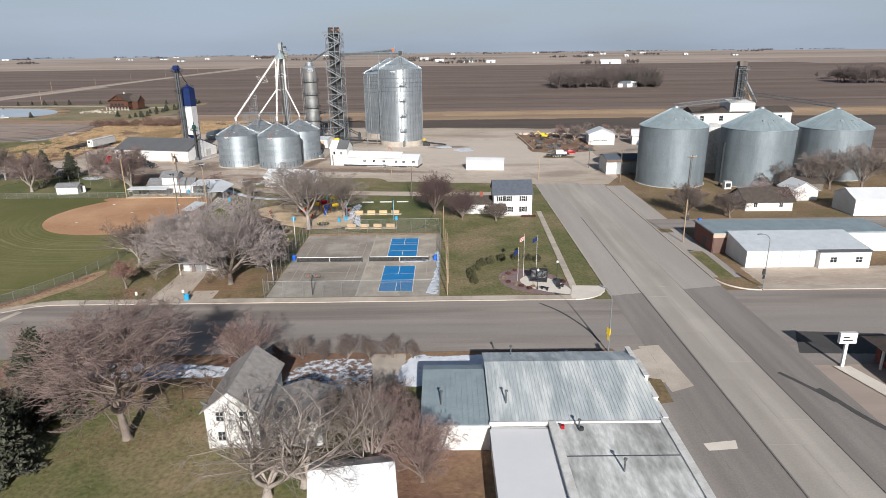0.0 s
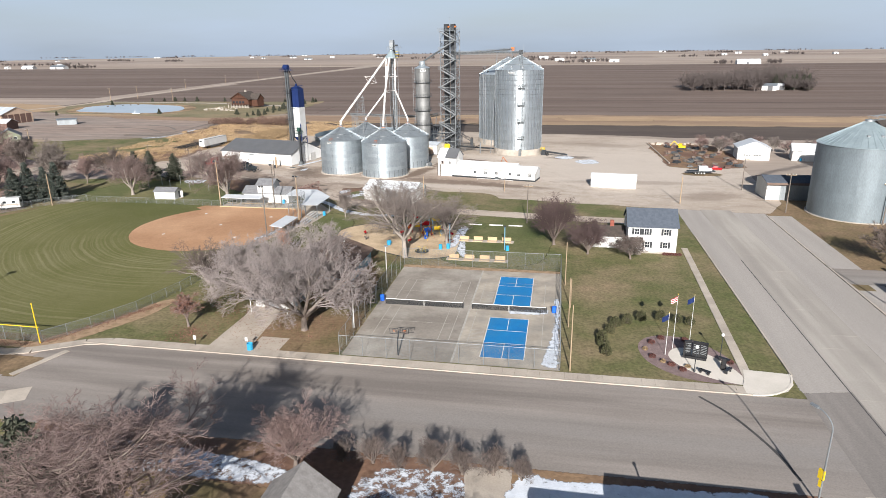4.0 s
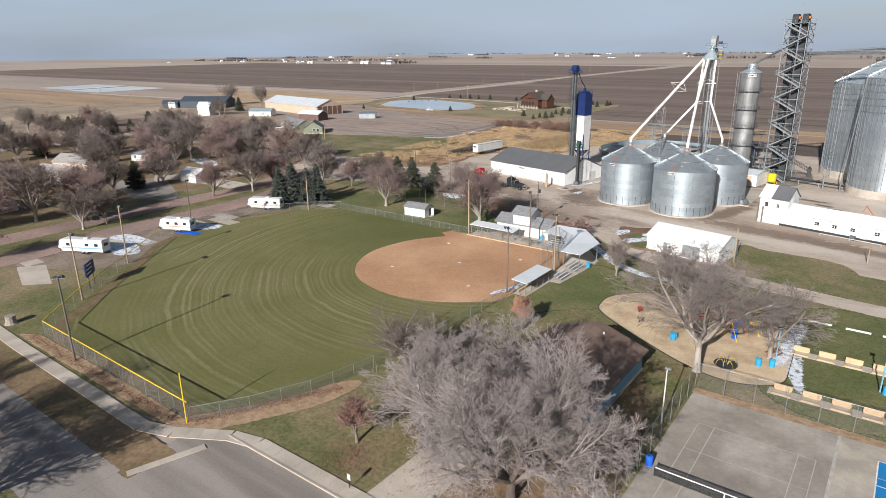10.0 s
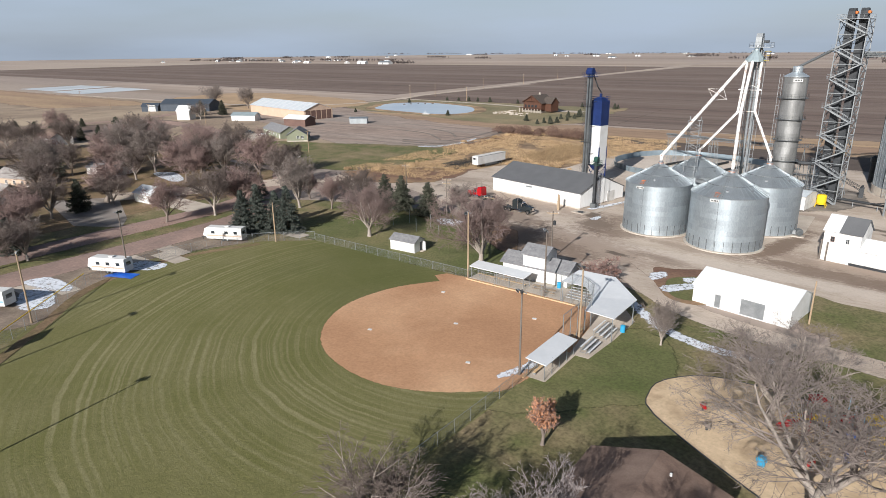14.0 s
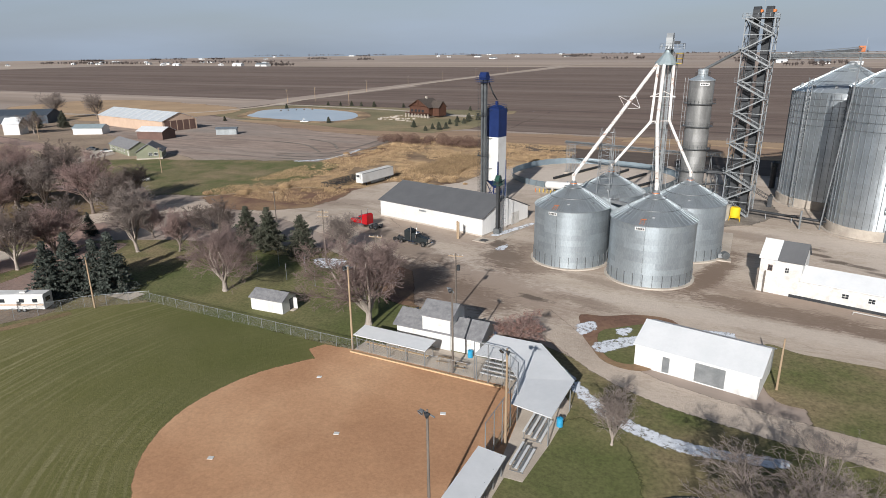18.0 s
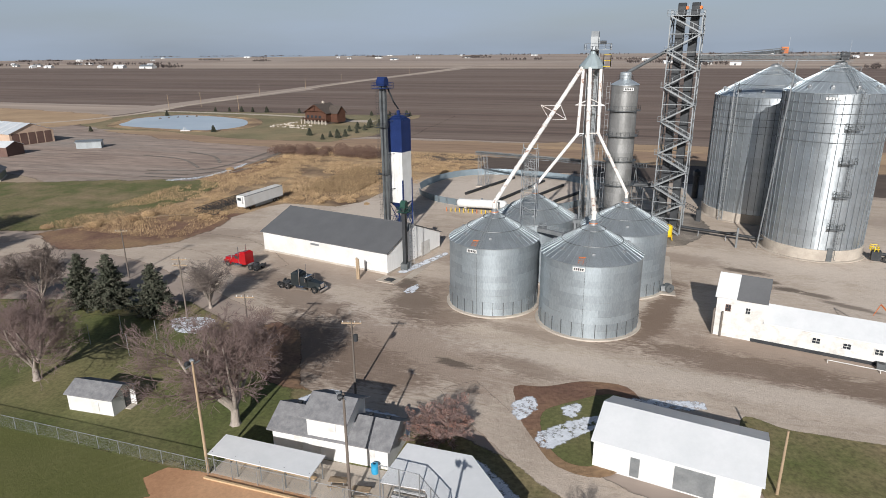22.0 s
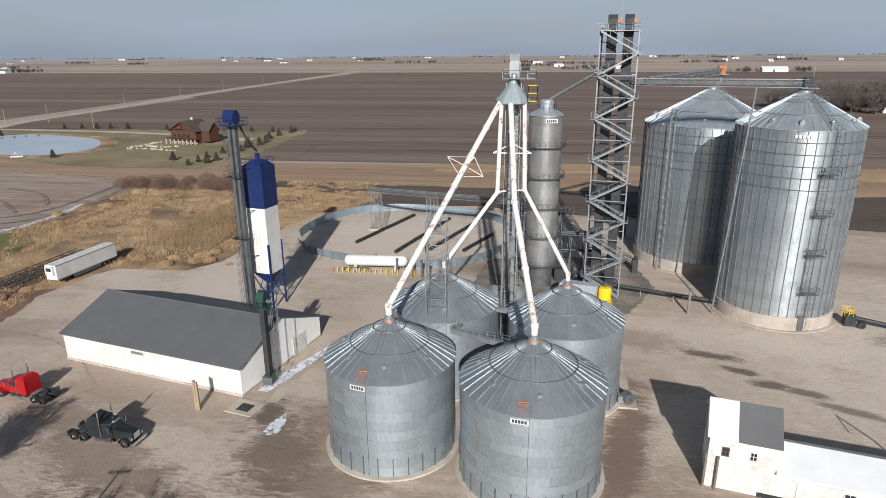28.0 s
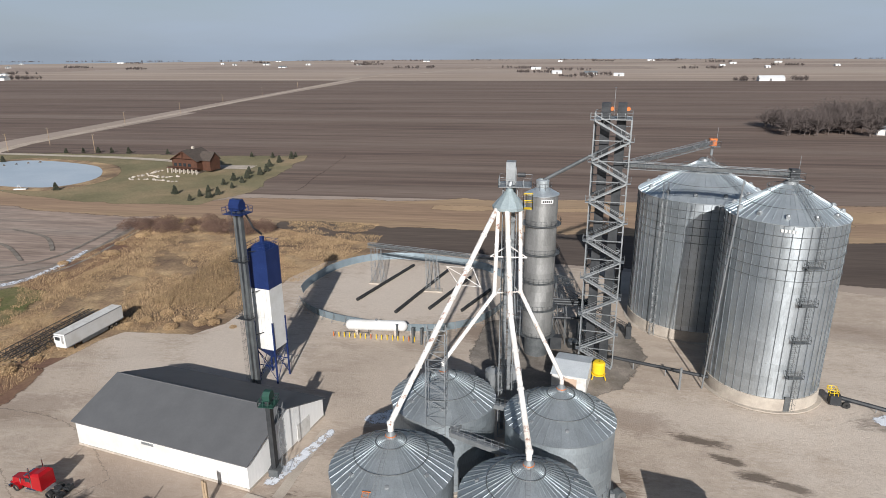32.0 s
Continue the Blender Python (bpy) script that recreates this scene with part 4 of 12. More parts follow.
OUTFIELD = [(-76, 96.6), (-95, 96.6), (-114.5, 96.8), (-124, 107), (-147, 134), (-150, 152), (-143, 170), (-134, 177.5), (-100, 177.2), (-69, 177), (-65.5, 165.8), (-65.5, 143), (-66.5, 122), (-68.5, 108.8)]
sheet("outfield", OUTFIELD, 0.16, mw, "mown green outfield with arcs of mower tracks", 0, 3, False)
ribbon("worn_track", [(-77, 97.6), (-95, 97.7), (-113.6, 98.0), (-123, 108.2), (-134, 121), (-145.6, 134.6), (-148.3, 152), (-142, 168.6)], 1.5, 0.167, G_DEAD, "strip of worn brown earth along the outfield fence", 0.3, step=2)
INFIELD = [(-65.7, 176.8), (-65.7, 150.5), (-69, 145), (-76, 140.5), (-84, 139.3), (-93, 142), (-99, 148), (-101.8, 156), (-100.5, 165), (-97, 171), (-95.5, 173), (-98, 175), (-97, 176.8)]
sheet("infield", INFIELD, 0.172, G_CLAY, "orange clay softball infield", 0.5, 1.5)
for x, y, w in ((-92, 169, 0.3), (-92, 150.3, 0.3), (-74, 150.3, 0.3), (-82.6, 159.6, 0.3), (-73.6, 168.2, 0.32)):
    bb = Build().box(-w, w, -w * 0.8, w * 0.8, 0, 0.06)
    solid("base_plate", bb, P_WHITE, pose(x, y, 0.172, 0, 0, 20), "white rubber base on the clay infield", "base", "infield bases")

# gravel yard of the grain elevator
sheet("gravel_yard", [(-172, 234), (-150, 231), (-128, 222), (-100, 210), (-92, 196), (-80, 190), (-60, 197), (-38, 199), (0, 194), (36, 189), (50, 188), (56, 200), (60, 260), (62, 300), (40, 320), (0, 330), (-55, 336), (-75, 345), (-103, 342), (-118, 332), (-123, 318), (-125.5, 298), (-126.5, 288), (-131, 281.5), (-140, 281), (-146, 280.5), (-149, 277), (-150.5, 268), (-153, 257), (-160, 248), (-173, 243)], 0.15, G_GRAVEL, "wide pale gravel yard of the grain elevator", 0.9, 4, False, 0.4, "yard")
ribbon("gravel_road", [(-216, 172), (-201, 197), (-186, 225), (-168, 242), (-140, 244), (-122, 232)], 10, 0.16, G_GRAVEL, "pale gravel road into the yard", 1.2)
ribbon("gravel_alley", [(24, 175.8), (0, 177.2), (-20, 179.3), (-45, 182.5), (-56, 186), (-65, 193), (-73, 201)], 4.5, 0.165, G_GRAVEL, "gravel lane behind the park", 0.8)
sheet("grass_island", [(-66.5, 203), (-63, 204), (-57, 206.5), (-52, 206), (-50, 196), (-54, 189), (-59, 189), (-63, 194), (-65, 198)], 0.174, G_RED, "red-brown leaf-strewn island beside the white shed", 0.25, 1.0, True, 0.3)
sheet("grass_island", [(-62, 198), (-58, 202), (-53, 204), (-51, 196), (-56, 190), (-60, 191.5)], 0.178, G_LAWNG, "green grass beside the white shed", 0.25, 1.0, True, 0.3)
sheet("grass_island", [(-40, 203), (-35, 202.4), (-26, 202), (-20, 200), (-20, 192), (-38, 188)], 0.174, G_LAWN, "rough grass beside the white shed", 0.3, 1.0, True, 0.4)
sheet("apron", rect(-53.5, -46.5, 245, 262), 0.18, G_WALK, "old concrete slab between the bins", 0.3, 3, False)

# streets: asphalt, concrete lane, kerbs
sheet("road", rect(-74, 28.2, 78.0, 97.3), 0.146, G_ASPH, "worn grey asphalt street beside the park", 0.0, 20, False, category="road")
sheet("road", rect(-330, -73.8, 79.5, 87.0), 0.152, G_ASPH, "worn grey asphalt street", 0.3, 20, False, category="road")
sheet("road", rect(-96, -80, -40, 79.6), 0.149, G_ASPHN, "worn grey asphalt side street", 0.3, 20, False, category="road")
sheet("road", rect(28.2, 48.8, -60, 192), 0.15, G_ASPHN, "worn grey asphalt main street", 0.0, 20, False, category="road")
sheet("road", [(28.3, 99), (48.7, 103), (48.7, 192), (28.3, 192)], 0.154, G_ASPHP, "sun-bleached asphalt of the main street", 0.5, 8, False, category="road")
sheet("road", rect(48.8, 200, 74, 100.6), 0.152, G_ASPH, "worn grey asphalt side street", 0.0, 20, False, category="road")
sheet("dark_patch", [(49, 77.5), (64, 77), (64, 83), (52, 84)], 0.156, G_ASPHD, "patch of dark new asphalt", 0.4, 2, False, category="road")
for line, w in (([(15.6, 96), (18.6, 92), (21.2, 86), (22.2, 81.4)], 0.35), ([(46, 68), (47.6, 62), (49.3, 58.2)], 0.7), ([(43.2, 72.1), (45.2, 68.2), (46.4, 65.1)], 0.5), ([(41.6, 40), (41.5, 90), (41.2, 150)], 0.14), ([(33.9, 40), (33.8, 90), (33.9, 150)], 0.14)):
    ribbon("tar_seam", line, w, 0.159, G_ASPHD, "dark tar seam in the asphalt", 0.12 if w > 0.4 else 0.0, step=0.8)
sheet("verge", rect(-330, -72, 87.0, 92.0), 0.143, G_DEAD, "leaf-strewn verge beside the street", 0.4, 4, False)


def slab_walk(line, width, length, z, label, material=None, name="pavement", cols=1, gap=0.018):
    """A walk of separate concrete slabs along a centre line."""
    mt = material or G_WALK
    ob = thing(name, pose(0, 0, z), label, "pavement", kind="structure")
    me = Build().box(gap / 2, length - gap / 2, -width / 2 / cols + gap / 2, width / 2 / cols - gap / 2, -0.12, 0).mesh("slab", mt)
    for (x0, y0), (x1, y1) in zip(line[:-1], line[1:]):
        d = math.hypot(x1 - x0, y1 - y0)
        n = max(1, round(d / length))
        k = d / n / length
        a = math.degrees(math.atan2(y1 - y0, x1 - x0))
        for i in range(n):
            for c in range(cols):
                part("slab", me, None, ob, m=pose(x0 + (x1 - x0) * i / n, y0 + (y1 - y0) * i / n, -0.004 * ((i * 7 + c) % 3), 0, 0, a) @ pose(0, (c - (cols - 1) / 2) * width / cols, 0) @ Matrix.Diagonal((k, 1, 1, 1)))
    return ob


slab_walk([(-66, 98.3), (22, 98.3)], 1.9, 1.6, 0.25, "pale concrete pavement slabs along the park street")
slab_walk([(-140, 93.4), (-113.5, 92.8), (-79.5, 92.6), (-75.5, 94.0), (-69.6, 97.4), (-66, 98.3)], 1.9, 1.7, 0.24, "pale concrete pavement slabs beside the outfield fence")
slab_walk([(-70.2, 94.6), (-72.6, 87.2)], 0.9, 1.5, 0.235, "narrow concrete strip at the parking edge")
slab_walk([(22.6, 100.2), (24.3, 156)], 1.25, 1.5, 0.235, "narrow concrete walk slabs across the lawn")
slab_walk([(37.8, 20), (37.7, 190)], 7.4, 4.6, 0.176, "pale concrete centre lane of the main street", G_CONC, "concrete_lane", 2, 0.012)
sheet("pavement", [(21.4, 97.45), (24.6, 97.6), (26.4, 98.6), (27.6, 100.4), (28.04, 103.2), (22.5, 103.6), (22.0, 101.0), (21.4, 99.2)], 0.262, G_WALKN, "new pale concrete corner ramp", 0, 1, False, category="pavement")
slab_walk([(-71.5, 80.8), (-66.5, 83.6)], 3.4, 3.0, 0.165, "pale concrete patch round a manhole", G_WALK, "concrete_patch")
for x0, x1, y in ((28.05, 28.3, None),):
    kb = Build().box(x0, x1, 103, 166, 0.1, 0.30)
    solid("kerb", kb, G_WALK, pose(0, 0, 0), "pale concrete kerb along the main street", "kerb", kind="structure")
solid("kerb", Build().box(48.7, 49.0, 106, 186, 0.1, 0.30), G_WALK, pose(0, 0, 0), "pale concrete kerb along the main street", "kerb", kind="structure")
solid("kerb", Build().box(-70, 22, 97.2, 97.42, 0.1, 0.29), G_WALK, pose(0, 0, 0), "pale concrete kerb along the park", "kerb", kind="structure")
solid("kerb", Build().box(55, 190, 100.5, 100.75, 0.1, 0.30), G_WALK, pose(0, 0, 0), "pale concrete kerb", "kerb", kind="structure")
solid("kerb", Build().lathe([(5.9, 0.1), (5.9, 0.30), (6.15, 0.30), (6.15, 0.1)], 14, -math.pi / 2, 0, (22.0, 103.3)), G_WALKN, pose(0, 0, 0), "new concrete kerb round the corner", "kerb", kind="structure")
solid("kerb", Build().lathe([(5.8, 0.1), (5.8, 0.30), (6.05, 0.30), (6.05, 0.1)], 14, math.pi, 1.5 * math.pi, (54.8, 106.5)), G_WALKN, pose(0, 0, 0), "new concrete kerb round the corner", "kerb", kind="structure")

# park buildings' floor areas
sheet("court", rect(-31.0, -1.0, 99.6, 137.6), 0.17, G_COURT, "old grey concrete tennis court slab", 0, 6, False)
sheet("court", rect(-15.6, -1.2, 99.8, 137.4), 0.174, G_COURT2, "paler half of the court, scuffed", 0, 6, False)
for y in (101.8, 120.2):
    sheet("pickleball_court", rect(-11.9, -5.8, y, y + 13.4), 0.18, G_BLUE, "blue painted pickleball court", 0, 6, False)
play = [(-51.5, 156.5), (-49.5, 152.5), (-38, 145), (-31.5, 142), (-27, 141.8), (-22.8, 144.5), (-22.5, 150), (-23.5, 160), (-27, 164), (-36, 166), (-46, 165.5), (-51, 161)]
sheet("playground_sand", play, 0.176, G_SAND, "tan sand bed of the playground", 0, 1.5)
sheet("memorial_bed", [(9.8, 108.2), (10.6, 104.2), (13.5, 101), (17, 99.7), (22.2, 100), (22.4, 104), (20.5, 108.5), (17.5, 111.8), (13.5, 112.6), (10.8, 111)], 0.176, G_MULCH, "bed of purple mulch round the memorial", 0, 1)
sheet("memorial_pad", [(13.6, 106.4), (14.6, 103.6), (17.2, 101.2), (20.5, 99.8), (22.3, 100), (21.6, 103.2), (20, 106.2), (17.6, 108.6), (15, 108.8)], 0.184, G_WALKN, "pale concrete pad of the memorial", 0, 0.6, category="pavement")
sheet("leaf_drift", [(-77, 95.5), (-74, 95), (-67, 107), (-66, 114), (-68.3, 112), (-70.5, 106), (-76, 97.6)], 0.178, G_LEAF, "drift of fallen brown leaves along the fence", 0.8, 1)
sheet("leaf_drift", [(-118, 94.6), (-76, 94.8), (-76, 96), (-115, 96)], 0.178, G_LEAF, "drift of fallen brown leaves along the fence", 0.6, 2)
sheet("leaf_drift", [(-31, 136.6), (-1.2, 136.8), (-1.2, 137.6), (-31, 137.5)], 0.2, G_LEAF, "drift of brown leaves along the court fence", 0.4, 1)
sheet("bare_patch", [(-48, 106), (-34, 100.5), (-33, 110), (-36, 130), (-42, 140), (-50, 140)], 0.157, G_DEAD, "thin brown grass under the big tree", 3, 2)
sheet("path", [(-51, 98.5), (-44.5, 98.5), (-45, 103), (-45.5, 110), (-47, 118), (-51.5, 118), (-50.8, 110)], 0.18, G_WALK, "concrete path to the park shelter", 0, 3, False, category="pavement")
sheet("path", rect(-44.6, -40.2, 98.6, 103.2), 0.181, G_WALK, "concrete pad beside the path", 0, 3, False, category="pavement")
snow([(-3.2, 101.0), (-2.6, 100.5), (-1.6, 100.5), (-1.4, 124), (-1.65, 124), (-1.75, 112)], 0.19, "melting snow along the court fence", 0.2, 0.7)
snow([(-9, 117.2), (-3, 117.8), (-3, 119), (-6, 118.6), (-9, 118.4)], 0.19, "melting snow on the court", 0.2, 0.5)
snow([(-67.0, 187.2), (-62.2, 182.9), (-57.6, 178.2), (-52.8, 175.6), (-48.3, 174.3), (-43.5, 174.4), (-37.6, 175.4), (-37.8, 174.2), (-43.4, 173.0), (-48.2, 172.6), (-53.2, 173.8), (-58.2, 176.8), (-62.6, 181.4), (-67.4, 186.2)], 0.186, "thin ribbon of old snow behind the bleachers", 0.15, 0.5)
snow([(-66.1, 158.5), (-66.3, 154), (-68.4, 149.2), (-68.9, 149.6), (-67.3, 154.4), (-66.8, 158.3)], 0.19, "thin strip of snow on the infield beside the dugout", 0.2, 0.5)
snow([(-195, 334), (-192.5, 328), (-191.5, 318), (-193, 306), (-200, 299), (-202, 301), (-195, 307), (-193.4, 318), (-194.4, 327)], 0.19, "strip of snow along the tilled plot", 0.4, 0.25)
for pts in ([(-65.5, 199), (-63.8, 201), (-63, 198.5), (-64.5, 196)], [(-61.5, 194), (-56, 199), (-55.5, 197.5), (-60.5, 191.5)], [(-60, 199.6), (-58, 201), (-58.6, 198)], [(-122, 208), (-116, 209.5), (-115, 205), (-119, 204.5)], [(-91.2, 229.2), (-90, 233), (-89.6, 229)], [(-24.6, 149.5), (-24.4, 157), (-24.2, 165), (-22.6, 165), (-22.8, 157), (-23.6, 149.5)], [(-20, 143.5), (-22.3, 148), (-22.5, 154), (-21.8, 154), (-21, 148.5)], [(-86, 256), (-76, 262), (-75, 259.5), (-82, 255)], [(-96, 238), (-90.6, 252), (-90, 251), (-94.6, 238)], [(4, 258), (10, 262), (12, 255), (7, 253)], [(-54, 203.5), (-44, 205.5), (-44, 204.2), (-53, 202.2)], [(-240, 200), (-222, 196), (-222, 200), (-236, 205)]):
    snow(pts, 0.186, "patch of old melting snow in shreds", 0.24, 0.45)
for pts in ([(-3.5, 266.5), (1.5, 268), (3.5, 265), (0.5, 262.5), (-1.5, 263.5)], [(-91.2, 190), (-90, 193.5), (-88, 195.5), (-84.5, 194), (-84, 189), (-88, 188.6)], [(-83, 192.5), (-77.2, 192), (-75.5, 189), (-78, 188.6), (-82, 189.6)]):
    snow(pts, 0.187, "bright patch of old snow lying on the ground", 0.24, 0.75)

sheet("bare_soil", [(-186, 240), (-176, 251), (-164.6, 261.5), (-152, 263), (-150.5, 254), (-151.8, 243), (-160, 236), (-172, 232.5)], 0.171, G_RED, "bare red-brown soil beside the gravel road", 2.5, 3, False)
for line in ([(-193, 361), (-190, 340), (-189.5, 318), (-198, 306), (-216, 303)], [(-197, 361), (-194, 341), (-194, 322), (-201, 311), (-218, 308)], [(-202, 362), (-200, 342), (-200, 326), (-207, 316), (-222, 313)], [(-236, 352), (-218, 345), (-205, 332)], [(-248, 340), (-226, 336), (-207, 322)]):
    ribbon("wheel_track", line, 0.9, 0.19, G_GRIME, "dark wheel track curving round the tilled plot", 0.3, step=2.0)

# ---- trees ----
def grow(seed, height, spread, levels, kids, trunk_frac=0.22, up=0.25, start=0.2, limbs=6, flat=0.0):
    """Limbs and twigs of a bare tree as segments (a, b, ra, rb, level)."""
    rnd = random.Random(seed)
    segs = []
    r0 = height * 0.025 + 0.05

    def shoot(p, d, length, r, level):
        n = (5, 5, 4, 2, 1, 1)[level]
        pts = [p]
        dirs = []
        for i in range(n):
            w = 0.08 + 0.025 * level
            d = (d + Vector((rnd.gauss(0, w), rnd.gauss(0, w), rnd.gauss(0, w) + up * (0.5 if level < 3 else 0.18)))).normalized()
            pts.append(pts[-1] + d * (length / n))
            dirs.append(d)
        for i in range(n):
            segs.append((pts[i], pts[i + 1], r * (1 - 0.72 * i / n), r * (1 - 0.72 * (i + 1) / n), level))
        if level >= levels:
            return
        k = kids[level]
        for j in range(k):
            t = 0.25 + 0.75 * (j + rnd.random()) / k
            i = min(n - 1, int(t * n))
            q = pts[i].lerp(pts[i + 1], t * n - i)
            b = dirs[i]
            side = b.orthogonal().normalized()
            side.rotate(Matrix.Rotation(rnd.uniform(0, 2 * math.pi), 3, b))
            a = rnd.uniform(0.45, 0.95)
            shoot(q, (b * math.cos(a) + side * math.sin(a)).normalized(), length * rnd.uniform(0.42, 0.66) * (1.1 - 0.45 * t), max(r * (1 - 0.65 * t) * 0.62, 0.011), level + 1)

    base, lean = Vector((0, 0, 0)), Vector((rnd.gauss(0, 0.06), rnd.gauss(0, 0.06), 1)).normalized()
    h0 = height * trunk_frac
    segs.append((base - Vector((0, 0, 0.1)), base + lean * 0.35, r0 * 1.5, r0 * 1.08, 0))
    segs.append((base + lean * 0.35, base + lean * h0, r0 * 1.08, r0 * 0.85, 0))
    for i in range(limbs):
        az = 2 * math.pi * (i + rnd.uniform(-0.3, 0.3)) / limbs
        tilt = rnd.uniform(0.3, 0.9) * spread if i else 0.12
        d = Vector((math.cos(az) * math.sin(tilt), math.sin(az) * math.sin(tilt), math.cos(tilt)))
        shoot(base + lean * h0 * rnd.uniform(0.75, 1.0), d, height * rnd.uniform(0.55, 0.78), r0 * rnd.uniform(0.5, 0.7), 1)
    return segs


def tubes(segs, sides, name, material):
    """All segments as thin tapered tubes in one mesh."""
    a = np.array([s[0] for s in segs]); b = np.array([s[1] for s in segs])
    ra = np.array([s[2] for s in segs]); rb = np.array([s[3] for s in segs])
    d = b - a
    d /= np.maximum(np.linalg.norm(d, axis=1, keepdims=True), 1e-6)
    ref = np.where(np.abs(d[:, 2:3]) < 0.9, np.array([[0, 0, 1.0]]), np.array([[1.0, 0, 0]]))
    u = np.cross(d, ref); u /= np.linalg.norm(u, axis=1, keepdims=True)
    w = np.cross(d, u)
    ang = 2 * np.pi * np.arange(sides) / sides
    off = u[:, None, :] * np.cos(ang)[None, :, None] + w[:, None, :] * np.sin(ang)[None, :, None]
    va = a[:, None, :] + off * ra[:, None, None]; vb = b[:, None, :] + off * rb[:, None, None]
    vs = np.concatenate([va, vb], axis=1).reshape(-1, 3)
    n = len(segs)
    i = np.arange(sides); j = (i + 1) % sides
    quad = np.stack([i, j, j + sides, i + sides], axis=1)
    fs = (quad[None] + (np.arange(n) * 2 * sides)[:, None, None]).reshape(-1, 4)
    me = bpy.data.meshes.new(name)
    me.vertices.add(len(vs)); me.vertices.foreach_set("co", vs.astype(np.float32).ravel())
    me.loops.add(fs.size); me.loops.foreach_set("vertex_index", fs.astype(np.int32).ravel())
    me.polygons.add(len(fs)); me.polygons.foreach_set("loop_start", np.arange(0, fs.size, 4, dtype=np.int32))
    me.materials.append(material)
    me.update(calc_edges=True)
    return me


def leaf_mesh(points, size, name, material, seed=1, up=0.4, long=1.6):
    """Many small bent leaves or needle sprays at the given places."""
    rg = np.random.default_rng(seed)
    p = np.asarray(points, dtype=float)
    n = len(p)
    a = rg.normal(size=(n, 3)); a /= np.linalg.norm(a, axis=1, keepdims=True)
    c = rg.normal(size=(n, 3)); c[:, 2] += up
    b = np.cross(a, c); b /= np.maximum(np.linalg.norm(b, axis=1, keepdims=True), 1e-6)
    s = size * rg.uniform(0.6, 1.4, (n, 1))
    vs = np.stack([p - a * s * long, p + b * s * 0.6, p + a * s * long, p - b * s * 0.6], axis=1).reshape(-1, 3)
    fs = np.arange(4 * n, dtype=np.int32)
    me = bpy.data.meshes.new(name)
    me.vertices.add(4 * n); me.vertices.foreach_set("co", vs.astype(np.float32).ravel())
    me.loops.add(4 * n); me.loops.foreach_set("vertex_index", fs)
    me.polygons.add(n); me.polygons.foreach_set("loop_start", np.arange(0, 4 * n, 4, dtype=np.int32))
    me.materials.append(material)
    me.update(calc_edges=True)
    return me


def bare_tree(seed, height, width, spread, twig, bark, kids, levels=4, limbs=6, trunk_frac=0.2, up=0.25, leaves=None, leaf_n=0, leaf_size=0.1, thin=0.016, limb_level=1):
    """Meshes of one bare tree: trunk with limbs, and crown of twigs."""
    segs = grow(seed, height, spread, levels, kids, trunk_frac, up, limbs=limbs)
    rad = sorted(math.hypot(s[1].x, s[1].y) for s in segs)[int(len(segs) * 0.97)]
    kx, kz = width / 2 / rad, height / max(s[1].z for s in segs)
    sc = Vector((kx, kx, kz))
    segs = [(s[0] * sc, s[1] * sc, max(s[2], thin), max(s[3], thin * 0.7), s[4]) for s in segs]
    t = tubes([s for s in segs if s[4] <= limb_level], 6, "trunk", bark)
    t.polygons.foreach_set("use_smooth", [True] * len(t.polygons))
    c = tubes([s for s in segs if s[4] > limb_level], 3, "crown", twig)
    lf = None
    if leaves:
        rnd = random.Random(seed + 7)
        tips = [s for s in segs if s[4] >= levels - 1]
        pts = [tuple(q[0].lerp(q[1], rnd.random()) + Vector((rnd.gauss(0, 0.08), rnd.gauss(0, 0.08), rnd.gauss(0, 0.08)))) for q in (rnd.choice(tips) for _ in range(leaf_n))]
        lf = leaf_mesh(pts, leaf_size, "leaves", leaves, seed)
    return t, c, lf


def plant_tree(meshes, x, y, z, turn, k, label, group="", name="tree", kz=None, category="bare tree"):
    ob = thing(name, pose(x, y, z, 0, 0, turn) @ Matrix.Diagonal((k, k, kz or k, 1)), label, category, group)
    for nm, me in zip(("trunk", "crown", "leaves"), meshes):
        if me:
            part(nm, me, None, ob)
    return ob


def spruce(seed, height, width, needle):
    rnd = random.Random(seed)
    segs, tips = [(Vector((0, 0, -0.1)), Vector((0, 0, height)), height * 0.022, 0.02, 0)], []
    z = height * 0.06
    while z < height * 0.985:
        f = z / height
        reach = width * (1 - f) ** 0.85 * rnd.uniform(0.8, 1.1)
        for i in range(9):
            az = rnd.uniform(0, 2 * math.pi)
            L = reach * rnd.uniform(0.7, 1.08)
            d = Vector((math.cos(az), math.sin(az), rnd.uniform(-0.28, 0.08) + 0.5 * f)).normalized()
            p = Vector((0, 0, z + rnd.uniform(-0.1, 0.1)))
            segs.append((p, p + d * L, 0.035, 0.008, 1))
            n = max(6, int(L * 22))
            for j in range(n):
                t = (j + rnd.random()) / n
                tips.append(tuple(p + d * L * (0.2 + 0.8 * t) + Vector((rnd.gauss(0, 0.13), rnd.gauss(0, 0.13), rnd.gauss(-0.06, 0.08)))))
        z += height * 0.03
    return tubes(segs, 5, "trunk", BARK), leaf_mesh(tips, 0.13, "crown", needle, seed, 1.0, 1.5), None


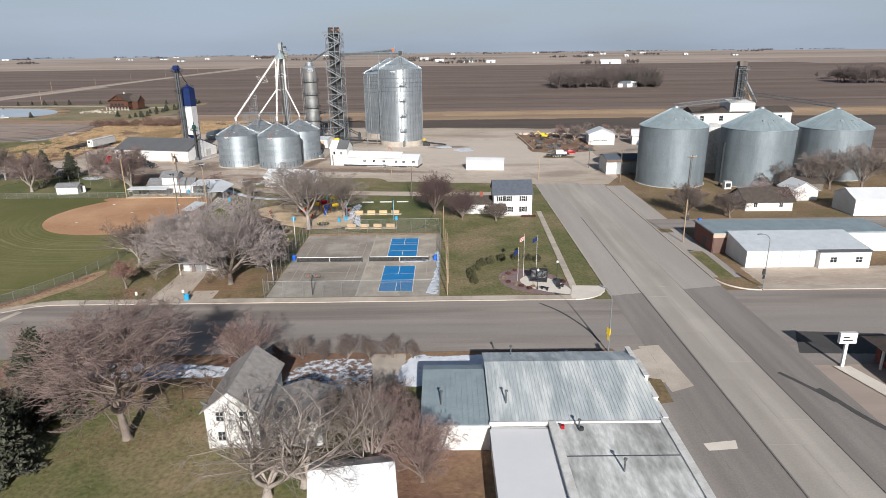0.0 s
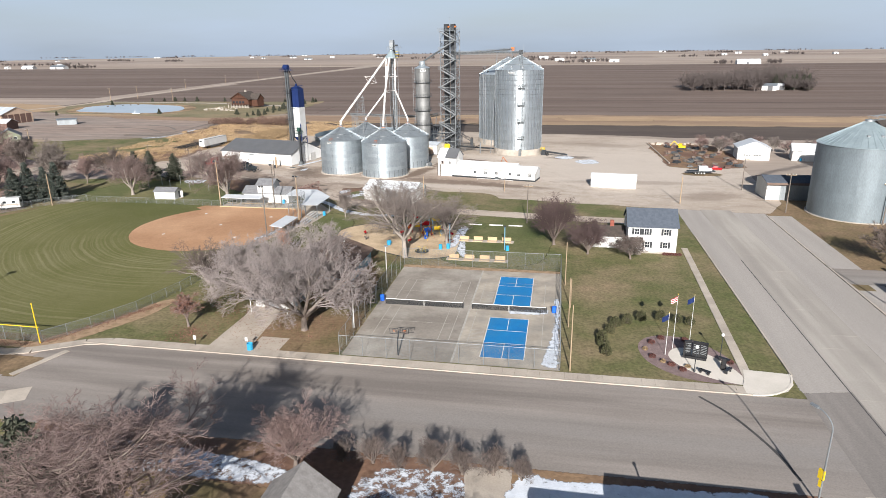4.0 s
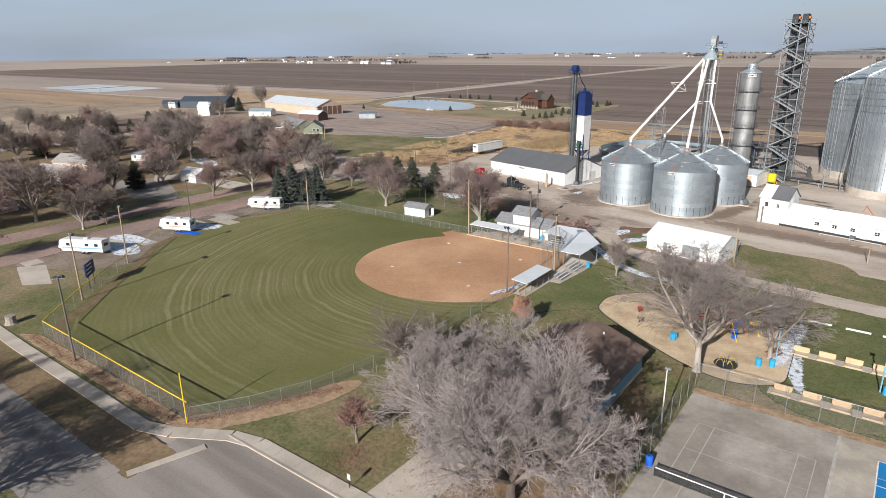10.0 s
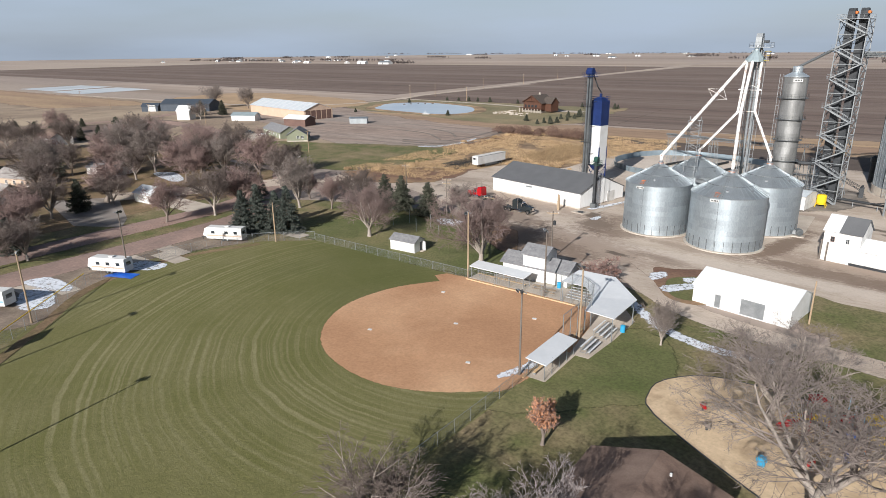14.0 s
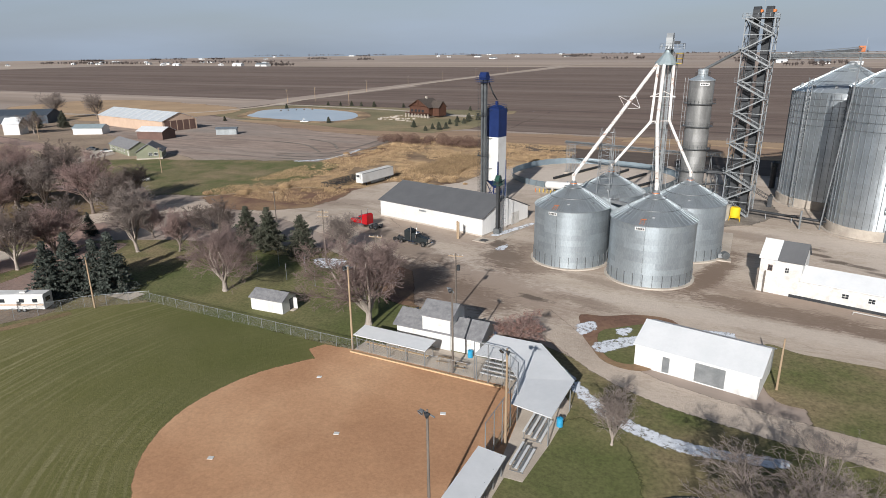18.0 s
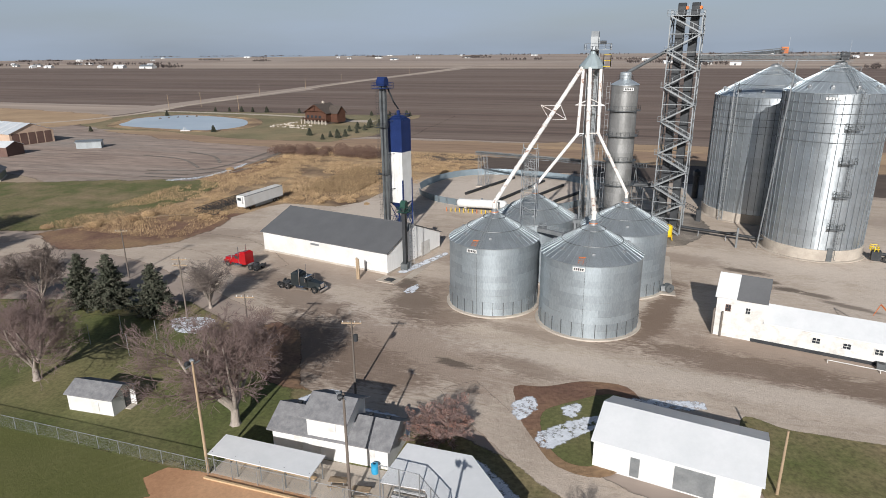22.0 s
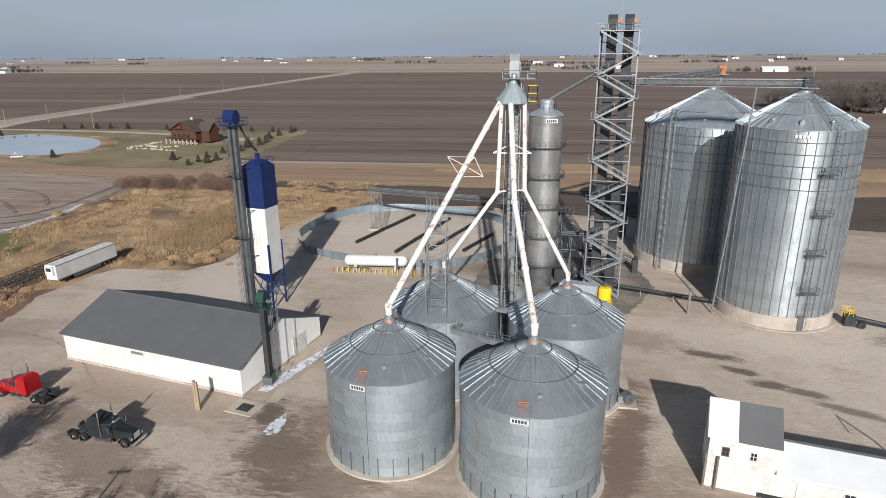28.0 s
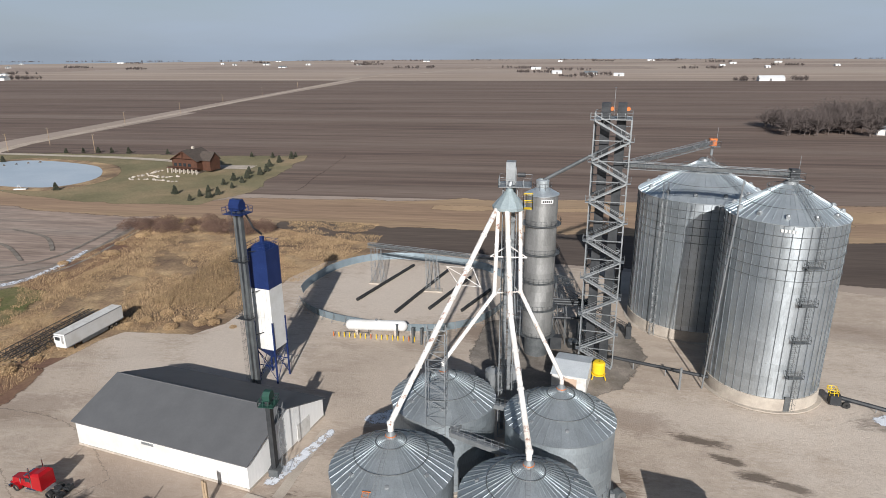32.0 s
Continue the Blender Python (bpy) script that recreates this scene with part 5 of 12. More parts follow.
def shrub(seed, radius, height, material, n, size=0.07, stems=None):
    rnd = random.Random(seed)
    pts, segs = [], []
    for i in range(n):
        a, e = rnd.uniform(0, 2 * math.pi), math.asin(rnd.uniform(-0.1, 1))
        r = (0.55 + 0.45 * rnd.random() ** 0.5) * (1 + 0.22 * noise.noise((math.cos(a) * 2, math.sin(a) * 2, seed + e)))
        pts.append((radius * r * math.cos(a) * math.cos(e), radius * r * math.sin(a) * math.cos(e), height * 0.5 * (1 + r * math.sin(e)) if e < 0 else height * (0.15 + 0.85 * r * math.sin(e))))
    for i in range(26):
        a, e = rnd.uniform(0, 2 * math.pi), rnd.uniform(0.3, 1.4)
        segs.append((Vector((0, 0, -0.05)), Vector((radius * 0.8 * math.cos(a) * math.cos(e), radius * 0.8 * math.sin(a) * math.cos(e), height * 0.9 * math.sin(e))), 0.02, 0.008, 1))
    return tubes(segs, 3, "branch_frame", stems or BARK), leaf_mesh(pts, size, "foliage", material, seed)


T_SILVER = bare_tree(3, 13.5, 20.5, 1.2, TWIG_S, BARK, (0, 11, 9, 7, 4), 5, 10, 0.15, 0.04, thin=0.014)
T_PLAY = bare_tree(21, 13.5, 19.0, 0.74, TWIG_G, BARKP, (0, 8, 7, 6, 3), 5, 7, 0.26, 0.2, thin=0.015, limb_level=1)
T_BROWN = bare_tree(31, 12.0, 15.0, 1.0, TWIG_B, BARKP, (0, 9, 8, 6), 4, 8, 0.16, 0.14, thin=0.026, limb_level=2)
T_BROWN2 = bare_tree(37, 11.0, 15.0, 1.05, TWIG_B, BARK, (0, 9, 8, 6), 4, 8, 0.16, 0.14, thin=0.026, limb_level=2)
T_RED = bare_tree(41, 13.0, 17.5, 0.85, TWIG_M, BARK, (0, 9, 7, 6, 3), 5, 8, 0.24, 0.2, thin=0.016, limb_level=2)
T_PURP = bare_tree(43, 12.5, 15.0, 0.8, TWIG_R, BARK, (0, 9, 7, 6, 3), 5, 11, 0.12, 0.12, thin=0.014)
T_FRONT = bare_tree(49, 12.0, 17.0, 1.0, TWIG_G, BARKP, (0, 6, 5, 5, 2), 5, 7, 0.10, 0.16, thin=0.013, limb_level=2)
T_GREY = bare_tree(47, 12.0, 14.0, 0.9, TWIG_G, BARK, (0, 10, 8, 5), 4, 9, 0.2, 0.2, thin=0.026)
T_WIDE = bare_tree(101, 11.5, 17.0, 0.85, TWIG_B, BARKP, (0, 10, 8, 6), 4, 10, 0.16, 0.22, thin=0.026, limb_level=2)
T_SLIM = bare_tree(53, 9.5, 10.0, 0.55, TWIG_G, BARKP, (0, 10, 8, 5), 4, 8, 0.14, 0.25, thin=0.024)
T_OVAL = bare_tree(59, 9.5, 11.5, 0.8, TWIG_B, BARK, (0, 10, 8, 6), 4, 9, 0.2, 0.2, thin=0.026)
T_FAR = bare_tree(83, 11.5, 13.0, 0.8, TWIG_R, BARK, (0, 9, 8, 5), 4, 9, 0.2, 0.2, thin=0.034)
T_FAR2 = bare_tree(89, 11.0, 13.5, 0.85, TWIG_B, BARKP, (0, 9, 8, 5), 4, 9, 0.2, 0.2, thin=0.034)
T_FAR3 = bare_tree(97, 12.5, 12.0, 0.7, TWIG_G, BARKP, (0, 9, 8, 5), 4, 9, 0.2, 0.25, thin=0.034)
T_LEAFR = bare_tree(61, 5.4, 4.6, 0.75, TWIG_R, BARK, (0, 8, 7, 6), 4, 6, 0.28, 0.2, LEAF_R, 2600, 0.075)
T_LEAFO = bare_tree(67, 6.0, 4.8, 0.7, TWIG_R, BARK, (0, 8, 7, 6), 4, 6, 0.25, 0.2, LEAF_O, 2600, 0.085)
T_BUSHR = bare_tree(71, 4.0, 6.6, 1.1, TWIG_R, BARK, (0, 8, 7, 7), 4, 10, 0.06, 0.15, LEAF_R, 2200, 0.06)
T_CROWN = bare_tree(103, 12.0, 13.0, 0.76, TWIG_M, BARKP, (0, 9, 8, 7, 3), 5, 9, 0.15, 0.16, thin=0.014, limb_level=1)
T_DARK = bare_tree(44, 12.5, 15.0, 0.8, TWIG_D, BARK, (0, 10, 8, 6, 3), 5, 12, 0.12, 0.12, thin=0.016)
T_BRUSH = bare_tree(109, 4.0, 4.6, 0.8, TWIG_B, BARK, (0, 8, 6, 5), 4, 9, 0.03, 0.2, thin=0.014)
SPR_A = spruce(5, 9.5, 2.9, NEEDLEB)
SPR_B = spruce(8, 8.0, 2.8, NEEDLE)
TREES = [
    (T_SILVER, -39.2, 106.4, 20, 1.2, 1.26, "big spreading bare tree with silvery twigs and a thick forked trunk"),
    (T_SILVER, -48.6, 113.5, 190, 1.02, 0.98, "wide bare tree with silvery twigs over the park shelter"),
    (T_WIDE, -61.6, 118.8, 0, 0.72, 0.8, "slender bare tree inside the park"),
    (T_PLAY, -32.2, 142.2, 60, 1.25, 1.22, "large bare tree with a pale trunk beside the playground"),
    (T_PLAY, -25.2, 151.5, 200, 0.8, 0.8, "bare tree on the playground"),
    (T_PLAY, -38.5, 158.0, 300, 1.0, 0.9, "bare tree behind the playground"),
    (T_LEAFR, -57.5, 104.8, 0, 1.0, 1.0, "small tree still holding reddish dry leaves"),
    (T_LEAFO, -57.2, 139.8, 0, 1.0, 1.0, "small tree with pale orange dry leaves"),
    (T_SLIM, -54.6, 170.6, 90, 0.5, 0.8, "small bare tree beside the bleachers"),
    (T_BUSHR, -71.4, 189.3, 0, 1.25, 1.15, "round bush of red-brown twigs beside the gravel yard"),
    (T_CROWN, -95.1, 185.7, 10, 1.42, 1.25, "bare oval tree beside the concession stand"),
    (T_CROWN, -126.1, 186.9, 130, 1.22, 1.05, "broad bare tree on the lawn"),
    (T_SLIM, -119.7, 213.7, 80, 0.9, 0.95, "young bare tree at the edge of the gravel road"),
    (T_DARK, -2.5, 155.0, 0, 0.85, 0.85, "bushy tree with purple-brown twigs"),
    (T_DARK, 4.4, 149.5, 120, 0.66, 0.62, "small tree with purple-brown twigs"),
    (T_OVAL, 12.6, 147.5, 30, 0.7, 0.55, "small bare tree beside the white house"),
    (T_RED, -35.4, 59.2, 40, 1.28, 1.42, "big bare tree on the lawn with dark grey-brown twigs"),
    (T_PURP, -27.5, 75.5, 70, 0.62, 0.6, "bare tree with reddish-brown twigs by the street"),
    (T_FRONT, -17.3, 49.6, 0, 1.2, 0.98, "many-stemmed bare tree with pale limbs before the house"),
    (T_FRONT, -7.6, 53.4, 130, 0.8, 0.8, "bare tree behind the metal-roofed building"),
    (T_FRONT, -14.0, 51.0, 250, 1.1, 0.95, "bare tree with pale limbs beside the garage"),
    (T_PURP, -2.5, 51.5, 250, 0.6, 0.6, "bushy bare tree beside the shop wall"),
    (T_PURP, -7.0, 58.0, 20, 0.55, 0.6, "bushy bare tree between house and shop"),
    (T_PURP, -47.0, 66.0, 200, 0.85, 0.8, "big bare tree at the lawn's edge"),
    (T_BROWN2, -11.0, 60.5, 300, 0.6, 0.65, "bare tree leaning over the house wing"),
    (T_OVAL, 60.5, 150.0, 0, 0.95, 0.95, "bare street tree by the parking bay"),
    (T_OVAL, 70.0, 148.0, 50, 0.8, 0.75, "bare street tree beside the pavement"),
    (T_SLIM, 106.0, 178.5, 200, 0.9, 1.15, "thin bare tree before the old bins"),
    (T_GREY, 112.0, 178.0, 20, 1.0, 1.0, "bare tree before the old bins"),
    (T_GREY, 120.0, 176.0, 90, 1.15, 1.15, "bare tree before the old bins"),
    (T_BROWN2, 96.0, 178.0, 30, 0.8, 0.8, "bare tree between the old bins"),
    (T_PURP, 88.0, 158.0, 30, 0.6, 0.5, "bushy bare tree by the brown-roofed house"),
    (T_PURP, 84.0, 163.0, 130, 0.6, 0.5, "bushy bare tree by the brown-roofed house"),
    (T_BROWN2, 150.0, 190.0, 0, 1.0, 1.0, "bare tree behind the old bins"),
    (T_BROWN2, 158.0, 205.0, 60, 1.0, 1.0, "bare tree behind the old bins"),
    (T_RED, -80.0, 69.5, 20, 1.0, 1.1, "big bare tree on the lawn across the street"),
    (T_RED, -91.5, 68.0, 150, 1.0, 1.1, "big bare tree on the lawn across the street"),
    (T_BROWN, -106.0, 71.0, 70, 0.9, 0.9, "bare tree on the lawn across the street"),
    (T_GREY, -445.0, 364.0, 20, 1.25, 1.5, "tall bare farmyard tree"),
    (T_GREY, -423.0, 377.0, 120, 1.15, 1.4, "tall bare farmyard tree"),
    (T_BROWN, -385.0, 313.0, 50, 0.9, 1.0, "bare tree beside the white farmhouse"),
]
for meshes, x, y, turn, k, kz, lb in TREES:
    plant_tree(meshes, x, y, 0.14, turn, k, lb, "park trees", kz=kz)
for x, y, k in ((-23, 77.0, 0.7), (-19.8, 77.3, 0.9), (-17, 76.9, 0.75), (-13.6, 77.2, 0.95), (-10.5, 77.0, 0.8), (-7.4, 77.4, 0.9), (-4.6, 77.0, 0.7), (-15.2, 63.5, 1.1), (-6.2, 63.8, 1.2), (-3.9, 60.8, 1.0)):
    plant_tree(T_BRUSH, x, y, 0.14, x * 31, k, "leafless brown bush behind the houses", "brush", "bush", category="bush")
for x, y, k, s, lb in ((-144, 178.5, 1.18, SPR_A, "blue-green spruce beside the outfield fence"), (-149.6, 174.6, 1.22, SPR_A, "blue-green spruce beside the outfield fence"), (-146.6, 177.2, 1.05, SPR_A, "blue-green spruce beside the outfield fence"), (-151.6, 171.8, 1.1, SPR_A, "blue-green spruce beside the outfield fence"), (-134.8, 208.7, 1.2, SPR_B, "dark green spruce by the gravel road"), (-125.8, 208.3, 1.12, SPR_B, "dark green spruce by the gravel road"), (-139.6, 207.6, 1.2, SPR_B, "dark green spruce by the gravel road"), (-45.2, 53.2, 1.2, SPR_B, "dark green spruce at the lawn's edge"), (-50.5, 59.0, 1.1, SPR_B, "dark green spruce at the lawn's edge"), (-46.8, 63.5, 1.45, SPR_B, "tall dark green spruce at the lawn's edge"), (-180, 134, 0.98, SPR_A, "blue-green spruce by the street"), (-181, 200, 0.6, SPR_A, "small blue spruce on the lawn"), (-232, 214, 1.3, SPR_B, "dark green conifer among bare trees"), (-206, 160, 1.1, SPR_B, "dark green conifer beside a garage"), (-300, 170, 1.2, SPR_B, "dark green conifer among bare trees"), (-262, 178, 1.1, SPR_B, "dark green conifer among bare trees"), (-324, 231, 1.55, SPR_B, "large dark green conifer among bare trees"), (-350, 226, 0.9, SPR_B, "dark green conifer beside the ranch house"), (-353, 236, 0.8, SPR_B, "dark green conifer beside the ranch house"), (-410, 330, 1.2, SPR_B, "dark green conifer in the farmyard"), (-398, 338, 1.2, SPR_B, "dark green conifer in the farmyard")):
    plant_tree(s, x, y, 0.14, x * 7, k * 1.3, lb, "spruces", "spruce", kz=k, category="conifer")
lv = random.Random(15)
lp_ = []
for x0, y0, x1, y1, w, n in ((-57.5, 103, -55, 101.5, 2.6, 900), (-76, 96.3, -67, 112, 0.9, 1500), (-116, 95.3, -77, 95.4, 0.7, 1600), (-46, 104, -35, 108, 5.0, 1500), (-61, 117, -50, 108, 4.0, 1400), (-32, 140, -46, 141, 2.0, 700), (-200, 89.5, -125, 89.5, 2.0, 1800), (-185, 100, -165, 190, 6.0, 2500), (-40, 56, -28, 66, 5.0, 1200)):
    for k in range(n):
        f = lv.random()
        lp_.append((x0 + (x1 - x0) * f + lv.gauss(0, w * 0.6), y0 + (y1 - y0) * f + lv.gauss(0, w * 0.6), 0.22))
tagged(new("fallen_leaves", leaf_mesh(lp_, 0.085, "fallen_leaves", LEAF_R, 3, 3.0, 1.0)), "fallen red-brown leaves scattered on the grass", "leaves", "", "stuff")
# neighbourhood trees west of the ball field
rnd = random.Random(77)
KINDS = (T_FAR, T_FAR2, T_FAR3, T_FAR, T_FAR2)
NEIGH = [(-163, 104), (-171, 128), (-172, 134), (-176, 167), (-172, 178), (-171, 185), (-176, 190), (-160, 196), (-152, 200), (-147, 206), (-166, 205)]
HOUSES = [(-212, 150), (-204, 160), (-218, 170), (-200, 176), (-214, 125), (-245, 152), (-254, 166), (-212, 104), (-352, 214), (-340, 228), (-372, 232), (-395, 228)]
while len(NEIGH) < 76:
    q = (rnd.uniform(-300, -184) if rnd.random() < 0.75 else rnd.uniform(-400, -250), rnd.uniform(92, 232))
    if all(math.hypot(q[0] - a, q[1] - b) > 8 for a, b in HOUSES) and all(math.hypot(q[0] - a, q[1] - b) > 4.5 for a, b in NEIGH):
        NEIGH.append(q)
for i, (x, y) in enumerate(NEIGH):
    k = rnd.uniform(0.85, 1.3) * (0.8 if x > -180 else 1.0)
    plant_tree(KINDS[i % 5], x, y, 0.1, rnd.uniform(0, 360), k, ("bare neighbourhood tree with reddish-brown twigs", "bare neighbourhood tree with brown twigs", "bare neighbourhood tree with grey twigs")[i % 3], "neighbourhood trees", kz=k * rnd.uniform(1.0, 1.3))

# ---- grain elevator ----
def ring_wall(parent, r, z0, z1, rows, sheets, material, n=72, lap=0.012, name="wall_sheet"):
    """Rows of curved corrugated sheets, each a piece of its own, lapped over its neighbours."""
    per = max(2, n // sheets)
    h = (z1 - z0) / rows
    kinds = []
    for k in range(2):
        b = Build().lathe([(r + lap * k, 0.0), (r + lap * (k + 0.5), h)], per, 0.0, 2 * math.pi / sheets)
        kinds.append(b.mesh(name, material, True))
    for j in range(rows):
        for i in range(sheets):
            part(name, kinds[(i + j) % 2], None, parent, m=pose(0, 0, z0 + h * j, 0, 0, 360 * (i + 0.5 * (j % 2)) / sheets))


def cone_roof(parent, r, z0, z1, panels, material, over=0.15, cap=0.45):
    """Sloping roof panels with raised seams, each a piece of its own, and eave lip."""
    st = 2 * math.pi / panels
    pan = Build().lathe([(r + over, z0 - 0.08), (r + over, z0), (cap, z1)], 2, 0, st)
    pan.lathe([(r + over, z0 - 0.08), (r - 0.1, z0 - 0.08)], 2, 0, st)
    pan.bar(((r + over), 0, z0 + 0.03), (cap, 0, z1 + 0.03), 0.07, 0.035)
    me = pan.mesh("roof_panel", material)
    for i in range(panels):
        part("roof_panel", me, None, parent, m=pose(0, 0, 0, 0, 0, 360 * i / panels))


def ladder(b, a, c, w=0.45, step=0.4, cage=0.0, out=(0, -1, 0)):
    """Two rails, rungs and, if wanted, cage hoops."""
    a, c, o = Vector(a), Vector(c), Vector(out).normalized()
    side = (c - a).normalized().cross(o).normalized() * w / 2
    b.bar(a - side, c - side, 0.03).bar(a + side, c + side, 0.03)
    n = int((c - a).length / step)
    for i in range(n):
        p = a.lerp(c, (i + 0.5) / n)
        b.bar(p - side, p + side, 0.02, n=3)
    if cage:
        for i in range(0, n, 3):
            p = a.lerp(c, (i + 0.5) / n)
            b.bar(p - side, p - side + o * cage, 0.018, n=3).bar(p + side, p + side + o * cage, 0.018, n=3).bar(p - side + o * cage, p + side + o * cage, 0.018, n=3)
        for q in (-1, 0, 1):
            b.bar(a + side * q + o * cage, c + side * q + o * cage, 0.018, n=3)
    return b


def truss(b, p, q, w, h, bays, t=0.06, up=(0, 0, 1)):
    """A box truss between two points: four chords with zigzag braces."""
    p, q, u = Vector(p), Vector(q), Vector(up)
    d = (q - p).normalized()
    s = d.cross(u).normalized() * w / 2
    u = s.cross(d).normalized() * h / 2
    cs = [s + u, s - u, -s - u, -s + u]
    for c in cs:
        b.bar(p + c, q + c, t)
    for i in range(bays):
        a, e = p.lerp(q, i / bays), p.lerp(q, (i + 1) / bays)
        for k in range(4):
            c0, c1 = cs[k], cs[(k + 1) % 4]
            if i % 2:
                c0, c1 = c1, c0
            b.bar(a + c0, e + c1, t * 0.6, n=3)
            b.bar(a + cs[k], a + cs[(k + 1) % 4], t * 0.6, n=3)
    return b


def railing(b, pts, h=1.05, t=0.03, gap=1.5):
    for p, q in zip(pts[:-1], pts[1:]):
        p, q = Vector(p), Vector(q)
        for k in (0.5, 1.0):
            b.bar(p + Vector((0, 0, h * k)), q + Vector((0, 0, h * k)), t, n=3)
        n = max(1, int((q - p).length / gap))
        for i in range(n + 1):
            c = p.lerp(q, i / n)
            b.bar(c, c + Vector((0, 0, h)), t, n=3)
    return b


def text_plate(parent, word, w, h, m, plate=P_WHITE, ink=BARS, n_bars=5):
    """A maker's plate: plain bars stand for the brand lettering."""
    pl = part("nameplate", Build().box(-w / 2, w / 2, -0.03, 0.0, -h / 2, h / 2), plate, parent, "white plate with dark lettering bars", m=m)
    b = Build()
    for i in range(n_bars):
        x = -w * 0.42 + w * 0.84 * (i + 0.5) / n_bars
        b.box(x - w * 0.06, x + w * 0.06, -0.045, -0.031, -h * 0.3, h * 0.3)
    part("lettering", b, ink, pl)


def small_bin(x, y, r, eave, apex, label, plate_az=None, ladder_az=-1.9):
    ob = thing("grain_bin", pose(x, y, 0.15), label, "grain bin", "cluster of four bins")
    part("foundation", Build().lathe([(r + 0.55, -0.05), (r + 0.55, 0.25), (r - 0.2, 0.30)], 64), CONC, ob, "round concrete foundation")
    ring_wall(ob, r, 0.28, eave, 10, 12, Z_BIN)
    cone_roof(ob, r, eave, apex, 40, Z_ROOF)
    me = Build().bar((r + 0.06, 0, 0.3), (r + 0.06, 0, 2.5), 0.07).mesh("stiffener", Z_MID)
    for i in range(28):
        part("stiffener", me, Z_MID, ob, m=pose(0, 0, 0, 0, 0, 360 * i / 28))
    for f in (0.42, 0.80):
        rr, zz = r * (1 - f) + 0.45 * f, eave + (apex - eave) * f + 0.16
        rg = Build().lathe([(rr - 0.05, zz), (rr + 0.05, zz), (rr + 0.03, zz + 0.08), (rr - 0.03, zz + 0.08), (rr - 0.05, zz)], 40)
        part("roof_ring", rg, Z_MID, ob)
    cap = Build().lathe([(0.75, apex - 0.25), (0.6, apex + 0.25), (0.28, apex + 0.6), (0.28, apex + 0.8)], 16)
    part("cap", cap, Z_STEEL, ob)
    part("cap_collar", Build().lathe([(0.65, apex + 0.02), (0.66, apex + 0.18), (0.45, apex + 0.3)], 12), P_ORNG, ob, "rust-orange collar")
    vent = Build().box(-0.22, 0.22, -0.18, 0.22, 0, 0.3).extrude_x([(-0.2, 0.3), (0.24, 0.3), (0.05, 0.4)], -0.24, 0.24).mesh("roof_vent", Z_STEEL)
    for k in range(7):
        a = 2 * math.pi * k / 7 + 0.35
        f = 0.25
        rr, zz = r * (1 - f), eave + (apex - eave) * f
        part("roof_vent", vent, Z_STEEL, ob, m=pose(rr * math.cos(a), rr * math.sin(a), zz, 0, 0, math.degrees(a) + 90))
    if plate_az is not None:
        d = Vector((math.cos(plate_az), math.sin(plate_az), 0))
        text_plate(ob, "", 1.75, 0.55, pose(*(d * (r + 0.05) + Vector((0, 0, eave - 0.55))), 0, 0, math.degrees(plate_az) + 90))
        hb = Build()
        e = plate_az + 0.02
        p0 = Vector((math.cos(e) * (r - 0.1), math.sin(e) * (r - 0.1), eave + 0.2))
        p1 = Vector((math.cos(e) * r * 0.86, math.sin(e) * r * 0.86, eave + (apex - eave) * 0.16 + 0.25))
        ladder(hb, p0, p1, 0.7, 0.3, 0, (0, 0, 1))
        hb.bar(p1 + Vector((-0.5, 0, 0)), p1 + Vector((0.5, 0, 0.0)), 0.06)
        part("roof_step", hb, P_ORNG, ob, "orange roof ladder frame")
        wl2 = Build()
        ladder(wl2, Vector((math.cos(e + 0.13) * (r + 0.15), math.sin(e + 0.13) * (r + 0.15), eave)), Vector((math.cos(e + 0.13) * 0.8, math.sin(e + 0.13) * 0.8, apex + 0.1)), 0.45, 0.5, 0, (0, 0, 1))
        part("roof_ladder", wl2, Z_STEEL, ob)
        part("wall_seam", Build().bar((math.cos(e + 0.1) * (r + 0.03), math.sin(e + 0.1) * (r + 0.03), 0.3), (math.cos(e + 0.1) * (r + 0.03), math.sin(e + 0.1) * (r + 0.03), eave), 0.03), Z_MID, ob)
    return ob


B1, B2, B3, B4 = (-75.4, 229.8), (-59.5, 226.3), (-55.4, 243.6), (-71.6, 246.4)
small_bin(*B1, 7.25, 11.3, 15.3, "galvanised steel grain bin with conical roof", -1.83)
small_bin(*B2, 7.5, 11.3, 15.5, "galvanised steel grain bin with conical roof", -1.72)
small_bin(*B3, 7.3, 11.0, 15.0, "galvanised steel grain bin behind the front pair")
small_bin(*B4, 7.3, 11.0, 15.0, "galvanised steel grain bin behind the front pair")
# cat-walk between the bins
cw = Build()
for p, q in (((-69.5, 238.0, 10.6), (-59.5, 233.4, 10.6)), ((-69.5, 238.2, 10.6), (-66.0, 245.0, 10.6)), ((-64.6, 245.5, 10.6), (-62.2, 244.8, 10.6))):
    cw.bar(p, q, 0.45, n=4)
    railing(cw, [(p[0], p[1] - 0.4, p[2]), (q[0], q[1] - 0.4, q[2])], 1.0, 0.025, 1.0)
    railing(cw, [(p[0], p[1] + 0.4, p[2]), (q[0], q[1] + 0.4, q[2])], 1.0, 0.025, 1.0)
solid("catwalk", cw, Z_STEEL, pose(0, 0, 0.15), "galvanised steel catwalk linking the grain bins", "catwalk")
fan = thing("bin_fan", pose(-47.2, 241.0, 0.15), "grey aeration fan on a concrete pad beside a bin", "fan")
part("pad", Build().box(-1.2, 1.2, -1.0, 1.0, -0.05, 0.25), CONC, fan)
